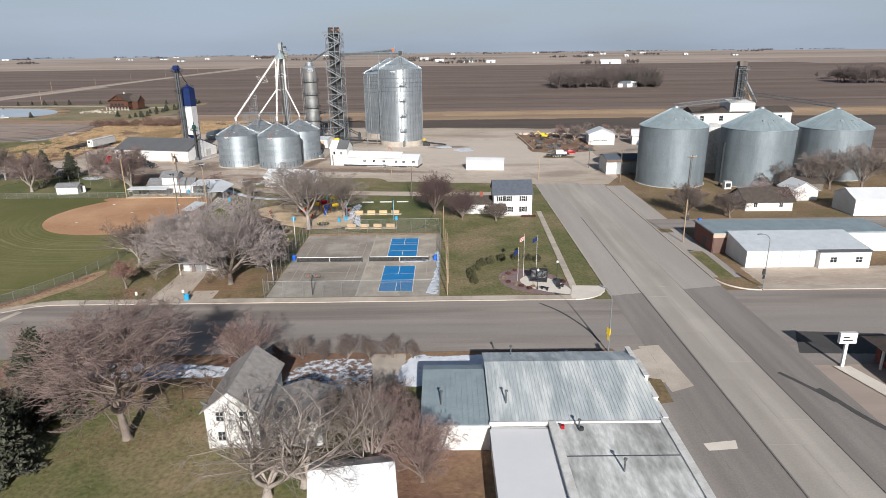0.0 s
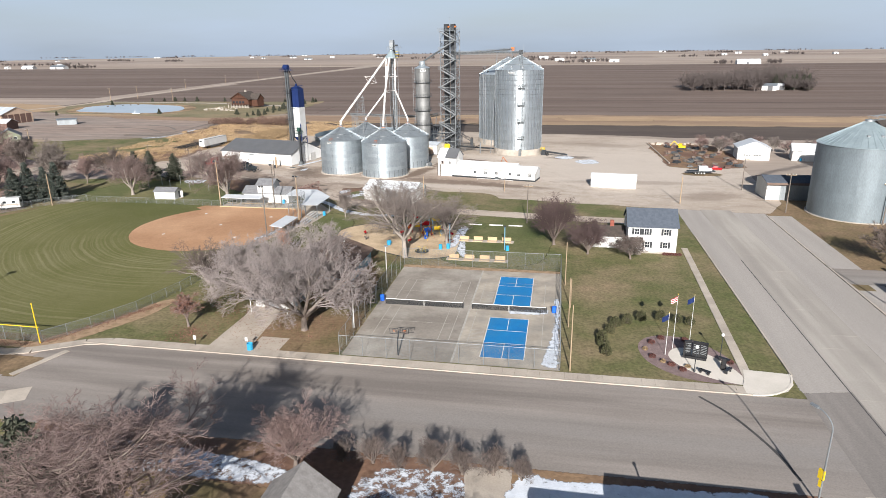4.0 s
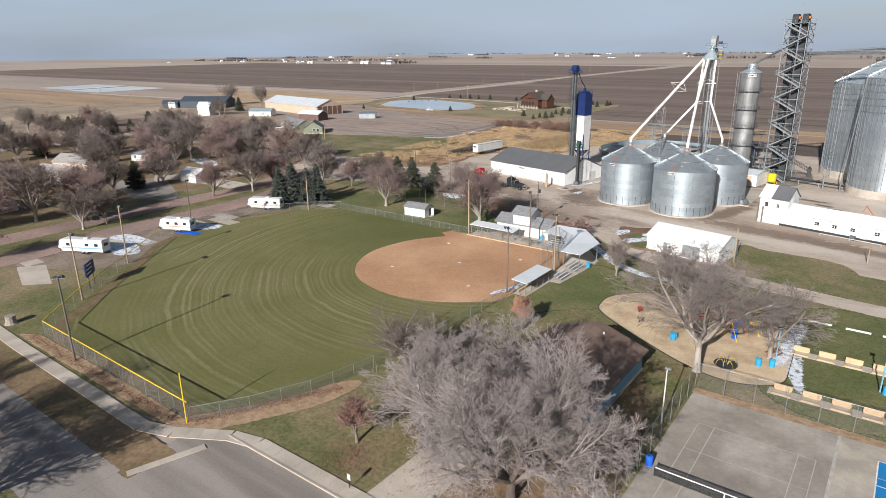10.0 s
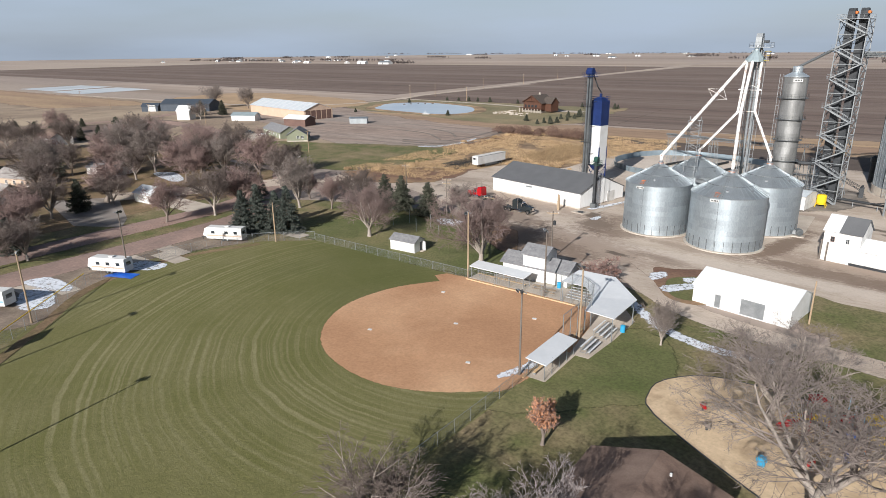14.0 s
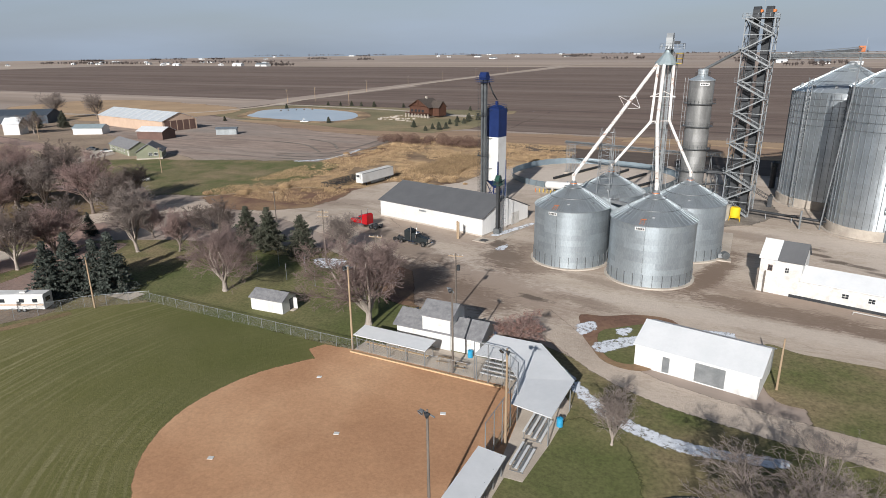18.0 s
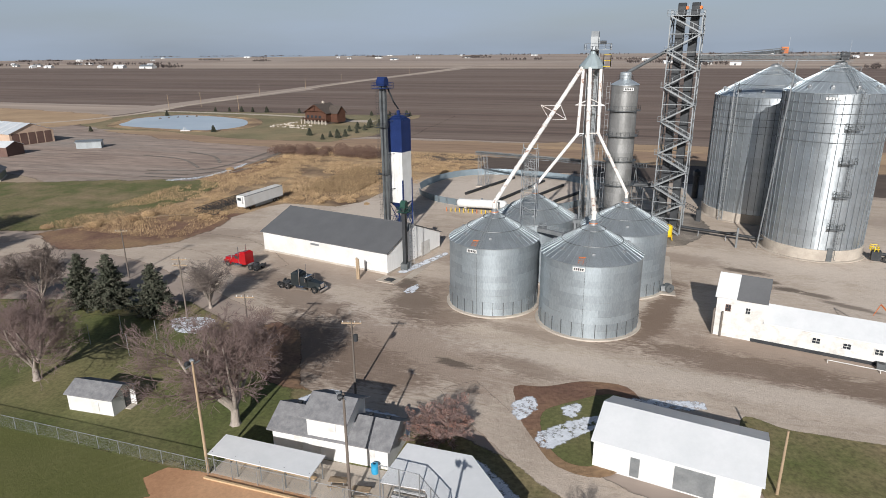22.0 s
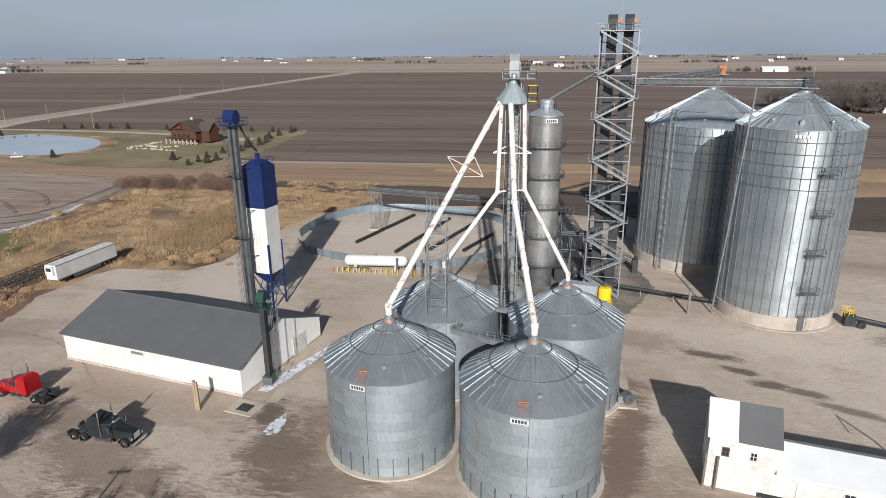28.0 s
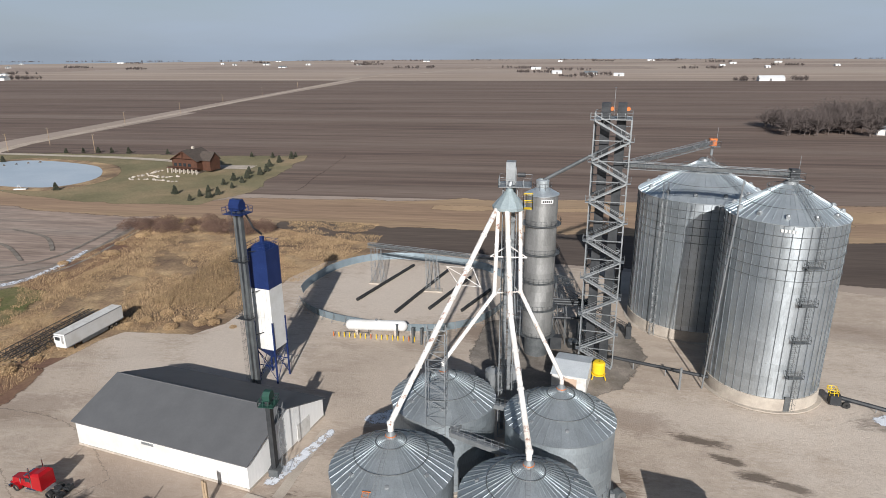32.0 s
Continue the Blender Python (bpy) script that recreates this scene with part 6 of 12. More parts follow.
part("housing", Build().lathe([(0.1, -0.6), (0.75, -0.55), (0.75, 0.55), (0.1, 0.6)], 16), Z_MID, fan, m=pose(0, 0, 1.1, 90, 0, 30))
part("duct", Build().box(-1.2, 0, -0.4, 0.4, 0.5, 1.4), Z_STEEL, fan)


rail_post = Build().bar((0, 0, 0), (0, 0, 0.85), 0.03, n=4).mesh("rail_post", Z_MID)


def big_bin(x, y, r, eave, apex, base, label, ladder_az, tower_az=None, rings=(0.70, 0.76, 0.82, 0.88, 0.94), cols=44):
    ob = thing("large_grain_bin", pose(x, y, 0.15), label, "grain bin", "pair of large bins")
    part("foundation", Build().lathe([(r + 0.9, -0.05), (r + 0.9, 0.12), (r + 0.25, 0.15), (r + 0.25, base), (r - 0.3, base)], 72), CONC, ob, "round concrete stem wall")
    ring_wall(ob, r, base, eave, 24, 11, Z_BIG, 66)
    cone_roof(ob, r, eave, apex, 44, Z_ROOFB, 0.2, 0.9)
    me = Build().box(-0.055, 0.055, -0.05, 0.09, base, eave).mesh("stiffener", Z_RIB)
    for i in range(cols):
        a = 2 * math.pi * (i + 0.5) / cols
        part("stiffener", me, Z_MID, ob, m=pose(math.cos(a) * (r + 0.02), math.sin(a) * (r + 0.02), 0, 0, 0, math.degrees(a) - 90))
    for f in rings:
        rg = Build()
        zz = base + (eave - base) * f
        for k in range(60):
            a0, a1 = 2 * math.pi * k / 60, 2 * math.pi * (k + 1) / 60
            rg.bar(((r + 0.22) * math.cos(a0), (r + 0.22) * math.sin(a0), zz), ((r + 0.22) * math.cos(a1), (r + 0.22) * math.sin(a1), zz), 0.05, n=4)
        part("wind_ring", rg, Z_MID, ob)
    rr = Build()
    for f in (0.35, 0.70):
        q, zz = r * (1 - f) + 0.9 * f, eave + (apex - eave) * f
        for dz in (0.18, 0.98) if f > 0.5 else (0.18,):
            part("roof_ring" if dz < 0.5 else "ring_rail", Build().lathe([(q - 0.04, zz + dz), (q + 0.04, zz + dz), (q + 0.03, zz + dz + 0.07), (q - 0.03, zz + dz + 0.07), (q - 0.04, zz + dz)], 48), Z_MID, ob)
        if f > 0.5:
            for k in range(24):
                part("rail_post", rail_post, None, ob, m=pose(q * math.cos(k * math.pi / 12), q * math.sin(k * math.pi / 12), zz + 0.18))
    for k in range(12):
        a = 2 * math.pi * k / 12 + 0.2
        f = 0.14
        q, zz = r * (1 - f), eave + (apex - eave) * f
        part("roof_vent", Build().box(-0.35, 0.35, -0.3, 0.3, 0, 0.5).lathe([(0.38, 0.5), (0.3, 0.7), (0.02, 0.78)], 10), Z_STEEL, ob, m=pose(q * math.cos(a), q * math.sin(a), zz, 0, 0, math.degrees(a)))
    part("cap", Build().lathe([(1.2, apex - 0.2), (1.0, apex + 0.3), (0.4, apex + 0.6)], 20), Z_STEEL, ob)
    # caged ladder with rest platforms
    c, s = math.cos(ladder_az), math.sin(ladder_az)
    o = Vector((c, s, 0))
    t = Vector((-s, c, 0))
    n = 5
    for i in range(n):
        za, zb = base * 0.2 + (eave - base * 0.2) * i / n, base * 0.2 + (eave - base * 0.2) * (i + 1) / n + 0.9
        side = t * (0.55 * (-1) ** i)
        lb = Build()
        ladder(lb, o * (r + 0.35) + side + Vector((0, 0, za)), o * (r + 0.35) + side + Vector((0, 0, zb)), 0.6, 0.35, 0.8, tuple(o))
        part("caged_ladder", lb, Z_MID, ob, "dark caged ladder")
        if i:
            pb = Build()
            m = Matrix.Translation(o * (r + 0.85) + Vector((0, 0, za))) @ pose(0, 0, 0, 0, 0, math.degrees(ladder_az) - 90)
            pb.box(-1.3, 1.3, -0.55, 0.6, -0.06, 0.0, m)
            part("platform_rail", railing(Build(), [m @ Vector(v) for v in ((-1.3, -0.5, 0), (-1.3, 0.6, 0), (1.3, 0.6, 0), (1.3, -0.5, 0))], 1.1, 0.045, 0.8), Z_MID, ob)
            part("rest_platform", pb, Z_MID, ob)
    rl = Build()
    ladder(rl, o * (r + 0.3) + Vector((0, 0, eave)), o * 1.2 + Vector((0, 0, apex + 0.2)), 0.9, 0.35, 0, (0, 0, 1))
    railing(rl, [tuple(o * (r + 0.3) + t * 0.5 + Vector((0, 0, eave))), tuple(o * 1.2 + t * 0.5 + Vector((0, 0, apex + 0.2)))], 0.9, 0.03, 1.2)
    railing(rl, [tuple(o * (r + 0.3) - t * 0.5 + Vector((0, 0, eave))), tuple(o * 1.2 - t * 0.5 + Vector((0, 0, apex + 0.2)))], 0.9, 0.03, 1.2)
    part("roof_stair", rl, Z_STEEL, ob)
    part("access_door", Build().box(-0.5, 0.5, 0, 0.12, 0.15, base + 0.5), Z_MID, ob, m=Matrix.Translation(o * (r + 0.25)) @ pose(0, 0, 0, 0, 0, math.degrees(ladder_az) - 90))
    # lettering near the eave, as plain bars
    az = ladder_az - 0.42
    lt = Build()
    for i in range(5):
        a = az + (i - 2) * 0.055
        lt.box(-0.18, 0.18, -0.02, 0.02, -0.25, 0.25, Matrix.Translation((math.cos(a) * (r + 0.16), math.sin(a) * (r + 0.16), eave - 0.9)) @ pose(0, 0, 0, 0, 0, math.degrees(a) + 90))
    part("lettering", lt, P_WHITE, ob, "row of white lettering bars")
    if tower_az is not None:
        tb = Build()
        p = Vector((math.cos(tower_az) * (r + 0.9), math.sin(tower_az) * (r + 0.9), 0.1))
        truss(tb, p, p + Vector((0, 0, eave + 3.4)), 0.9, 0.9, 34, 0.05, (0, 1, 0))
        part("support_tower", tb, Z_STEEL, ob, "slim lattice tower")
    return ob


big_bin(-18.4, 276.3, 9.2, 32.0, 36.9, 2.3, "tall galvanised grain bin on a concrete stem wall", -1.42)
big_bin(-25.0, 304.4, 12.4, 29.3, 35.8, 2.3, "wide galvanised grain bin standing behind its neighbour", -1.0, -2.32, cols=52)
pole = Build().bar((-28.9, 273.0, 0.0), (-26.8, 272.6, 38.0), 0.14, n=6)
solid("support_pole", pole, Z_STEEL, pose(0, 0, 0.12), "slender steel prop pole holding up the conveyor", "pole")

# conveyor bridges on top of the large bins
for a, b, lb in (((-44.0, 283.3, 38.3), (-18.0, 276.6, 38.4), "galvanised truss conveyor running to the near large bin"), ((-44.0, 284.5, 38.0), (-23.4, 305.6, 39.4), "galvanised truss conveyor running to the far large bin")):
    ob = thing("conveyor_bridge", pose(0, 0, 0.0), lb, "conveyor", "bin-top conveyors")
    part("truss", truss(Build(), a, b, 1.3, 1.2, 22, 0.06), Z_STEEL, ob)
    part("trough", Build().bar(a, b, 0.42), Z_MID, ob)
    hd = Vector(b)
    part("drive_head", Build().box(-0.7, 0.7, -0.6, 0.6, -0.6, 0.9, Matrix.Translation(hd)), P_ORNG if "far" in lb else Z_DARK, ob, "orange drive housing" if "far" in lb else "dark drive housing")
    part("discharge_spout", Build().bar(hd - Vector((0, 0, 0.5)), hd - Vector((0, 0, 2.6)), 0.3, n=8), Z_STEEL, ob)
    dk = Build()
    dk.box(-1.3, 1.3, -1.3, 1.3, -0.75, -0.68, Matrix.Translation(hd))
    railing(dk, [tuple(hd + Vector(v)) for v in ((-1.3, -1.3, -0.7), (1.3, -1.3, -0.7), (1.3, 1.3, -0.7), (-1.3, 1.3, -0.7), (-1.3, -1.3, -0.7))], 1.1, 0.03, 1.3)
    part("head_platform", dk, Z_STEEL, ob)
    part("aerial", Build().bar(hd + Vector((0.9, 0.6, 0)), hd + Vector((0.9, 0.6, 3.0)), 0.03).lathe([(0.02, 3.0), (0.14, 3.1), (0.02, 3.25)], 8, c=(hd.x + 0.9, hd.y + 0.6)), Z_STEEL, ob)
# low reclaim conveyor between tower and large bin
rc = thing("reclaim_conveyor", pose(0, 0, 0.1), "dark steel tube conveyor running low over the gravel", "conveyor")
part("tube", Build().bar((-44.0, 280.0, 1.7), (-27.6, 274.4, 1.7), 0.33, n=8), Z_DARK, rc)
for x, y in ((-40.0, 278.6), (-34.5, 276.8)):
    part("support", Build().bar((x, y, -0.1), (x, y, 1.6), 0.1), Z_STEEL, rc)
part("support", Build().bar((-33.0, 272.0, -0.1), (-33.0, 272.0, 4.4), 0.22, n=8), Z_STEEL, rc, "upright steel tube")
part("brace", Build().bar((-36.0, 277.0, 1.7), (-33.0, 272.0, 3.4), 0.14), Z_DARK, rc)
ul = thing("unload_auger", pose(-7.6, 270.6, 0.12, 0, 0, -8), "dark unloading conveyor with drive wheel beside the large bin", "conveyor")
part("tube", Build().bar((0, 0, 1.5), (9.0, -2.2, 0.9), 0.35, n=8), Z_DARK, ul)
part("gearbox", Build().box(-1.2, 0.4, -0.8, 0.8, 0.2, 2.0), Z_DARK, ul)
part("guard", railing(Build(), [(-1.5, -0.9, 2.0), (-0.2, -0.9, 2.0), (-0.2, 0.9, 2.0), (-1.5, 0.9, 2.0), (-1.5, -0.9, 2.0)], 1.0, 0.06, 0.6), P_YEL, ul, "yellow guard rail frame")
part("wheel", Build().lathe([(0.15, -0.2), (0.6, -0.2), (0.6, 0.2), (0.15, 0.2)], 14), RUBBER, ul, m=pose(1.2, -0.9, 0.6, 90, 0, 0))
part("stand", Build().bar((5.5, -1.3, 0), (5.5, -1.3, 1.2), 0.08).bar((9.0, -2.2, 0.0), (9.0, -2.2, 1.0), 0.2), Z_STEEL, ul)

# support tower with two bucket elevator legs and zigzag stairs
TX, TY, TH, TW = -46.6, 282.3, 46.5, 3.15
tw = thing("elevator_tower", pose(TX, TY, 0.15, 0, 0, -8), "tall galvanised lattice tower with zigzag stairs round two bucket elevator legs", "elevator tower")
LV = 13
for sx in (-1, 1):
    for sy in (-1, 1):
        part("column", Build().bar((sx * TW, sy * TW, 0), (sx * TW * 0.98, sy * TW * 0.98, TH), 0.15), Z_STEEL, tw)
for i in range(LV):
    za, zb = TH * i / LV, TH * (i + 1) / LV
    gd = Build()
    for (ax, ay), (bx, by) in (((-1, -1), (1, -1)), ((1, -1), (1, 1)), ((1, 1), (-1, 1)), ((-1, 1), (-1, -1))):
        gd.bar((ax * TW, ay * TW, zb), (bx * TW, by * TW, zb), 0.10)
    part("girt", gd, Z_STEEL, tw)
    zm = (za + zb) / 2
    part("girt", Build().bar((-TW, TW, zm), (TW, TW, zm), 0.07).bar((-TW, -TW, zm), (-TW, TW, zm), 0.07).bar((TW, -TW, zm), (TW, TW, zm), 0.07), Z_STEEL, tw)
    f = 1 if i % 2 else -1
    for a_, b_ in (((-f * TW, TW, za), (f * TW, TW, zb)), ((TW, -f * TW, za), (TW, f * TW, zb)), ((-TW, f * TW, za), (-TW, -f * TW, zb)), ((TW, f * TW, (za + zb) / 2), (TW, -f * TW, zb)), ((-TW, -f * TW, (za + zb) / 2), (-TW, f * TW, zb))):
        part("brace", Build().bar(a_, b_, 0.11), Z_STEEL, tw)
    st = Build()
    s = 1 if i % 2 else -1
    p, q = Vector((-s * TW * 0.95, -TW - 0.5, za + 0.2)), Vector((s * TW * 0.95, -TW - 0.5, zb - 0.1))
    for dy in (-0.45, 0.45):
        st.bar(p + Vector((0, dy, 0)), q + Vector((0, dy, 0)), 0.19)
        st.bar(p + Vector((0, dy, 1.0)), q + Vector((0, dy, 1.0)), 0.05, n=3)
        for k in range(5):
            e = p.lerp(q, k / 4) + Vector((0, dy, 0))
            st.bar(e, e + Vector((0, 0, 1.0)), 0.025, n=3)
    for k in range(12):
        e = p.lerp(q, (k + 0.5) / 12)
        st.box(e.x - 0.14, e.x + 0.14, e.y - 0.42, e.y + 0.42, e.z, e.z + 0.04)
    part("stair_flight", st, Z_STEEL, tw)
    part("landing", Build().box(s * TW * 0.9 - 0.9, s * TW * 0.9 + 0.9, -TW - 1.0, -TW + 0.1, zb - 0.08, zb), Z_STEEL, tw)
    part("guard_rail", railing(Build(), [(s * TW * 0.9 - 0.9 * s, -TW - 1.0, zb), (s * (TW * 0.9 + 0.9), -TW - 1.0, zb), (s * (TW * 0.9 + 0.9), -TW, zb)], 1.1, 0.03, 0.9), Z_STEEL, tw)
for sx in (-1.35, 1.35):
    for dy in (-0.75, 0.85):
        part("elevator_trunk", Build().box(sx - 0.8, sx + 0.8, dy - 0.45, dy + 0.45, 0, TH + 1.2), Z_DARK, tw, "dark steel elevator trunk")
    hd = Build().box(sx - 0.75, sx + 0.75, -1.3, 1.4, TH + 1.0, TH + 1.9)
    hd.extrude_x([(-1.3, TH + 1.9), (1.4, TH + 1.9), (0.9, TH + 2.6), (-0.8, TH + 2.6)], sx - 0.75, sx + 0.75)
    part("elevator_head", hd, Z_DARK, tw, "dark head casing")
    part("motor", Build().bar((sx + 1.0, -0.8, TH + 1.6), (sx + 1.0, 0.4, TH + 1.6), 0.35, n=8), P_ORNG, tw, "orange-red motor")
tp = Build().box(-TW, TW, -TW, TW, TH - 0.08, TH)
railing(tp, [(-TW, -TW, TH), (TW, -TW, TH), (TW, TW, TH), (-TW, TW, TH), (-TW, -TW, TH)], 1.1, 0.035, 1.2)
part("top_platform", tp, Z_STEEL, tw)
part("lightning_rod", Build().bar((0, 0, TH), (0, 0, TH + 5.0), 0.03).lathe([(0.02, TH + 5.0), (0.15, TH + 5.1), (0.02, TH + 5.2)], 8), Z_STEEL, tw)
part("transfer_spout", Build().bar((-1.2, 0.3, TH - 5.5), (-11.6, -0.3, 35.0), 0.34, n=8), Z_MID, tw, "dark spout sloping to the dryer")

# tower dryer
dr = thing("grain_dryer", pose(-58.3, 283.6, 0.15), "slim cylindrical tower dryer of perforated steel with ring walkways", "grain dryer")
part("plenum", Build().lathe([(2.3, 0.0), (2.3, 4.0), (3.0, 4.6)], 28), Z_MID, dr, smooth=False)
for k in range(5):
    ring_wall(dr, 2.95, 4.5 + k * 5.6, 4.5 + (k + 1) * 5.6 - 0.02, 3, 9, DRYER, 36, 0.006, "drum_sheet")
    wk = Build().lathe([(3.0, 4.5 + k * 5.6), (3.75, 4.5 + k * 5.6), (3.75, 4.42 + k * 5.6), (3.0, 4.42 + k * 5.6)], 28)
    pts = [(3.7 * math.cos(2 * math.pi * i / 24), 3.7 * math.sin(2 * math.pi * i / 24), 4.5 + k * 5.6) for i in range(25)]
    railing(wk, pts, 1.05, 0.025, 2.0)
    part("ring_walkway", wk, Z_MID, dr)
part("roof", Build().lathe([(3.15, 32.4), (3.15, 32.55), (1.2, 33.6), (1.2, 35.0), (0.9, 35.2)], 28), Z_ROOFB, dr, "conical grey roof")
part("roof_rail", railing(Build(), [(1.7 * math.cos(2 * math.pi * i / 10), 1.7 * math.sin(2 * math.pi * i / 10), 33.3) for i in range(11)], 1.2, 0.03, 2.0), Z_STEEL, dr)
part("ladder", ladder(Build(), (-3.2, -0.6, 0.2), (-3.2, -0.6, 33), 0.5, 0.4, 0.7, (-1, 0, 0)), Z_STEEL, dr)
text_plate(dr, "", 2.2, 0.7, pose(0.9, -2.95, 31.6, 0, 0, 16))

# distribution tower over the four bins
DX, DY = -63.2, 254.6
dt = thing("distribution_tower", pose(DX, DY, 0.15), "slim lattice tower with distributor head and white down-spouts to the bins", "elevator tower")
part("lattice", truss(Build(), (0, 0, 0), (0, 0, 39.5), 2.0, 2.0, 28, 0.07, (0, 1, 0)), Z_STEEL, dt)
for dx in (-0.45, 0.45):
    part("elevator_leg", Build().box(dx - 0.28, dx + 0.28, 1.2, 1.75, 0, 42.2), Z_STEEL, dt, "grey elevator trunk")
part("ladder", ladder(Build(), (1.2, 0.6, 0.3), (1.2, 0.6, 39), 0.5, 0.4, 0.7, (1, 0, 0)), Z_STEEL, dt)
part("distributor", Build().lathe([(2.3, 36.9), (2.35, 37.3), (0.55, 39.4), (0.5, 39.9)], 12, c=(-0.1, -0.9)), Z_ROOFO, dt, "grey-green conical distributor")
hb = Build().box(-0.65, 0.65, -0.7, 2.0, 40.2, 42.3)
hb.extrude_x([(-0.7, 42.3), (2.0, 42.3), (1.5, 43.2), (-0.1, 43.2)], -0.65, 0.65)
part("elevator_head", hb, Z_STEEL, dt, "galvanised head casing")
part("head_spout", Build().bar((0, -0.5, 40.6), (-0.1, -0.9, 39.6), 0.4, n=8), Z_STEEL, dt)
part("motor", Build().bar((0.9, 0.9, 41.3), (2.0, 0.9, 41.3), 0.32, n=8), Z_DARK, dt)
pf = Build().box(-1.6, 2.9, -1.8, 2.4, 40.0, 40.08)
railing(pf, [(-1.6, -1.8, 40), (2.9, -1.8, 40), (2.9, 2.4, 40), (-1.6, 2.4, 40), (-1.6, -1.8, 40)], 1.1, 0.03, 1.0)
part("head_platform", pf, Z_STEEL, dt)
part("safety_cage", railing(Build().box(1.9, 3.1, -2.4, -1.4, 37.2, 37.26), [(1.9, -2.4, 37.2), (3.1, -2.4, 37.2), (3.1, -1.4, 37.2), (1.9, -1.4, 37.2), (1.9, -2.4, 37.2)], 2.0, 0.05, 0.6), P_YEL, dt, "faded yellow ladder cage")


def spout(name, pts, r):
    b = Build()
    for p, q in zip(pts[:-1], pts[1:]):
        b.bar(p, q, r, n=10)
    for p in pts[1:-1]:
        b.lathe([(0.02, p[2] - r * 1.3), (r * 1.25, p[2] - r * 0.6), (r * 1.25, p[2] + r * 0.6), (0.02, p[2] + r * 1.3)], 10, c=(p[0], p[1]))
    part(name, b, PIPE_W, dt, "white painted spout with rust marks", smooth=False)
    for p, q in zip(pts[:-1], pts[1:]):
        L = (Vector(q) - Vector(p)).length
        for i in range(1, int(L / 5)):
            c, d = Vector(p).lerp(Vector(q), i * 5 / L), (Vector(q) - Vector(p)).normalized() * 0.09
            part("spout_flange", Build().bar(c - d, c + d, r * 1.28, n=10), P_WORN, dt)


def rel(p, z):
    return (p[0] - DX, p[1] - DY, z)


spout("spout", [(-1.6, -1.8, 37.3), rel(B1, 17.0), rel(B1, 16.0)], 0.35)
spout("spout", [(-0.3, -2.6, 37.2), (0.9, -14.0, 26.5), rel(B2, 17.2), rel(B2, 16.2)], 0.34)
spout("spout", [(-1.5, -2.2, 37.2), (-1.7, -4.5, 25.5), rel(B4, 16.4), rel(B4, 15.6)], 0.28)
spout("spout", [(1.5, -1.8, 37.2), (1.9, -4.0, 25.8), rel(B3, 16.6), rel(B3, 15.6)], 0.28)
for a, b in (((-1.8, -4.5, 25.6), (2.0, -4.0, 25.8)), ((-1.8, -4.5, 25.0), (-1.0, -0.8, 25.0)), ((2.0, -4.0, 25.2), (1.0, -0.8, 25.2)), ((-2.4, -3.4, 30.6), (2.6, -3.4, 30.6)), ((-2.4, -3.4, 30.6), (0, -0.8, 31.5)), ((2.6, -3.4, 30.6), (0, -0.8, 31.5))):
    part("spout_bracket", Build().bar(a, b, 0.10), PIPE_W, dt, "white steel bracket")
wg = Build()
mid = Vector((-1.6, -1.8, 37.3)).lerp(Vector(rel(B1, 17.0)), 0.36)
for e in (Vector((-2.3, 0.6, 1.0)), Vector((2.3, -0.6, -1.2)), Vector((-0.7, 0.6, -1.5)), Vector((1.1, 0.6, 1.0))):
    wg.bar(mid, mid + e, 0.05)
wg.bar(mid + Vector((-2.3, 0.6, 1.0)), mid + Vector((1.1, 0.6, 1.0)), 0.04).bar(mid + Vector((2.3, -0.6, -1.2)), mid + Vector((-0.7, 0.6, -1.5)), 0.04).bar(mid + Vector((1.1, 0.6, 1.0)), mid + Vector((2.3, -0.6, -1.2)), 0.04).bar(mid + Vector((-2.3, 0.6, 1.0)), mid + Vector((-0.7, 0.6, -1.5)), 0.04)
part("truss_stay", wg, PIPE_W, dt, "white cable stay frame")
lt2 = thing("lattice_prop", pose(-71.6, 240.0, 0.15), "slim galvanised lattice prop standing between the bins", "support tower")
part("lattice", truss(Build(), (0, 0, 0), (0, 0, 24.2), 2.5, 2.1, 20, 0.065, (0, 1, 0)), Z_STEEL, lt2)
part("saddle", Build().bar((-1.2, 0, 24.2), (1.2, 0, 24.2), 0.12).bar((-1.2, 0, 24.2), (-1.2, 0, 25.0), 0.08).bar((1.2, 0, 24.2), (1.2, 0, 25.0), 0.08), Z_STEEL, lt2)
# plant round the tower foot
ct = thing("dust_collector", pose(-65.5, 262.0, 0.05), "grey steel dust collector with a hopper below", "dust collector")
part("drum", Build().lathe([(0.5, 0.0), (1.3, 2.2), (1.3, 7.2), (0.4, 7.8)], 18), Z_STEEL, ct)
part("drum", Build().lathe([(0.5, 0.0), (1.3, 2.2), (1.3, 6.2), (0.4, 6.8)], 18, c=(3.4, 2.6)), Z_STEEL, ct)
sm = thing("equipment_shed", pose(-51.8, 272.0, 0.15, 0, 0, -12), "small grey metal shed with a roll-up door", "shed")
part("wall", Build().extrude_x([(-4, 0), (4, 0), (4, 3.6), (0, 4.4), (-4, 3.6)], -3, 3), P_WORN, sm)
part("roof", Build().extrude_x([(-4.3, 3.55), (0, 4.42), (4.3, 3.55), (4.3, 3.65), (0, 4.55), (-4.3, 3.65)], -3.2, 3.2), Z_PALE, sm)
part("door", Build().box(-1.4, 1.4, -4.06, -4.0, 0.1, 3.0), P_TAN, sm)
yt = thing("fuel_tank", pose(-46.8, 274.8, 0.15), "yellow plastic tank on a frame", "tank")
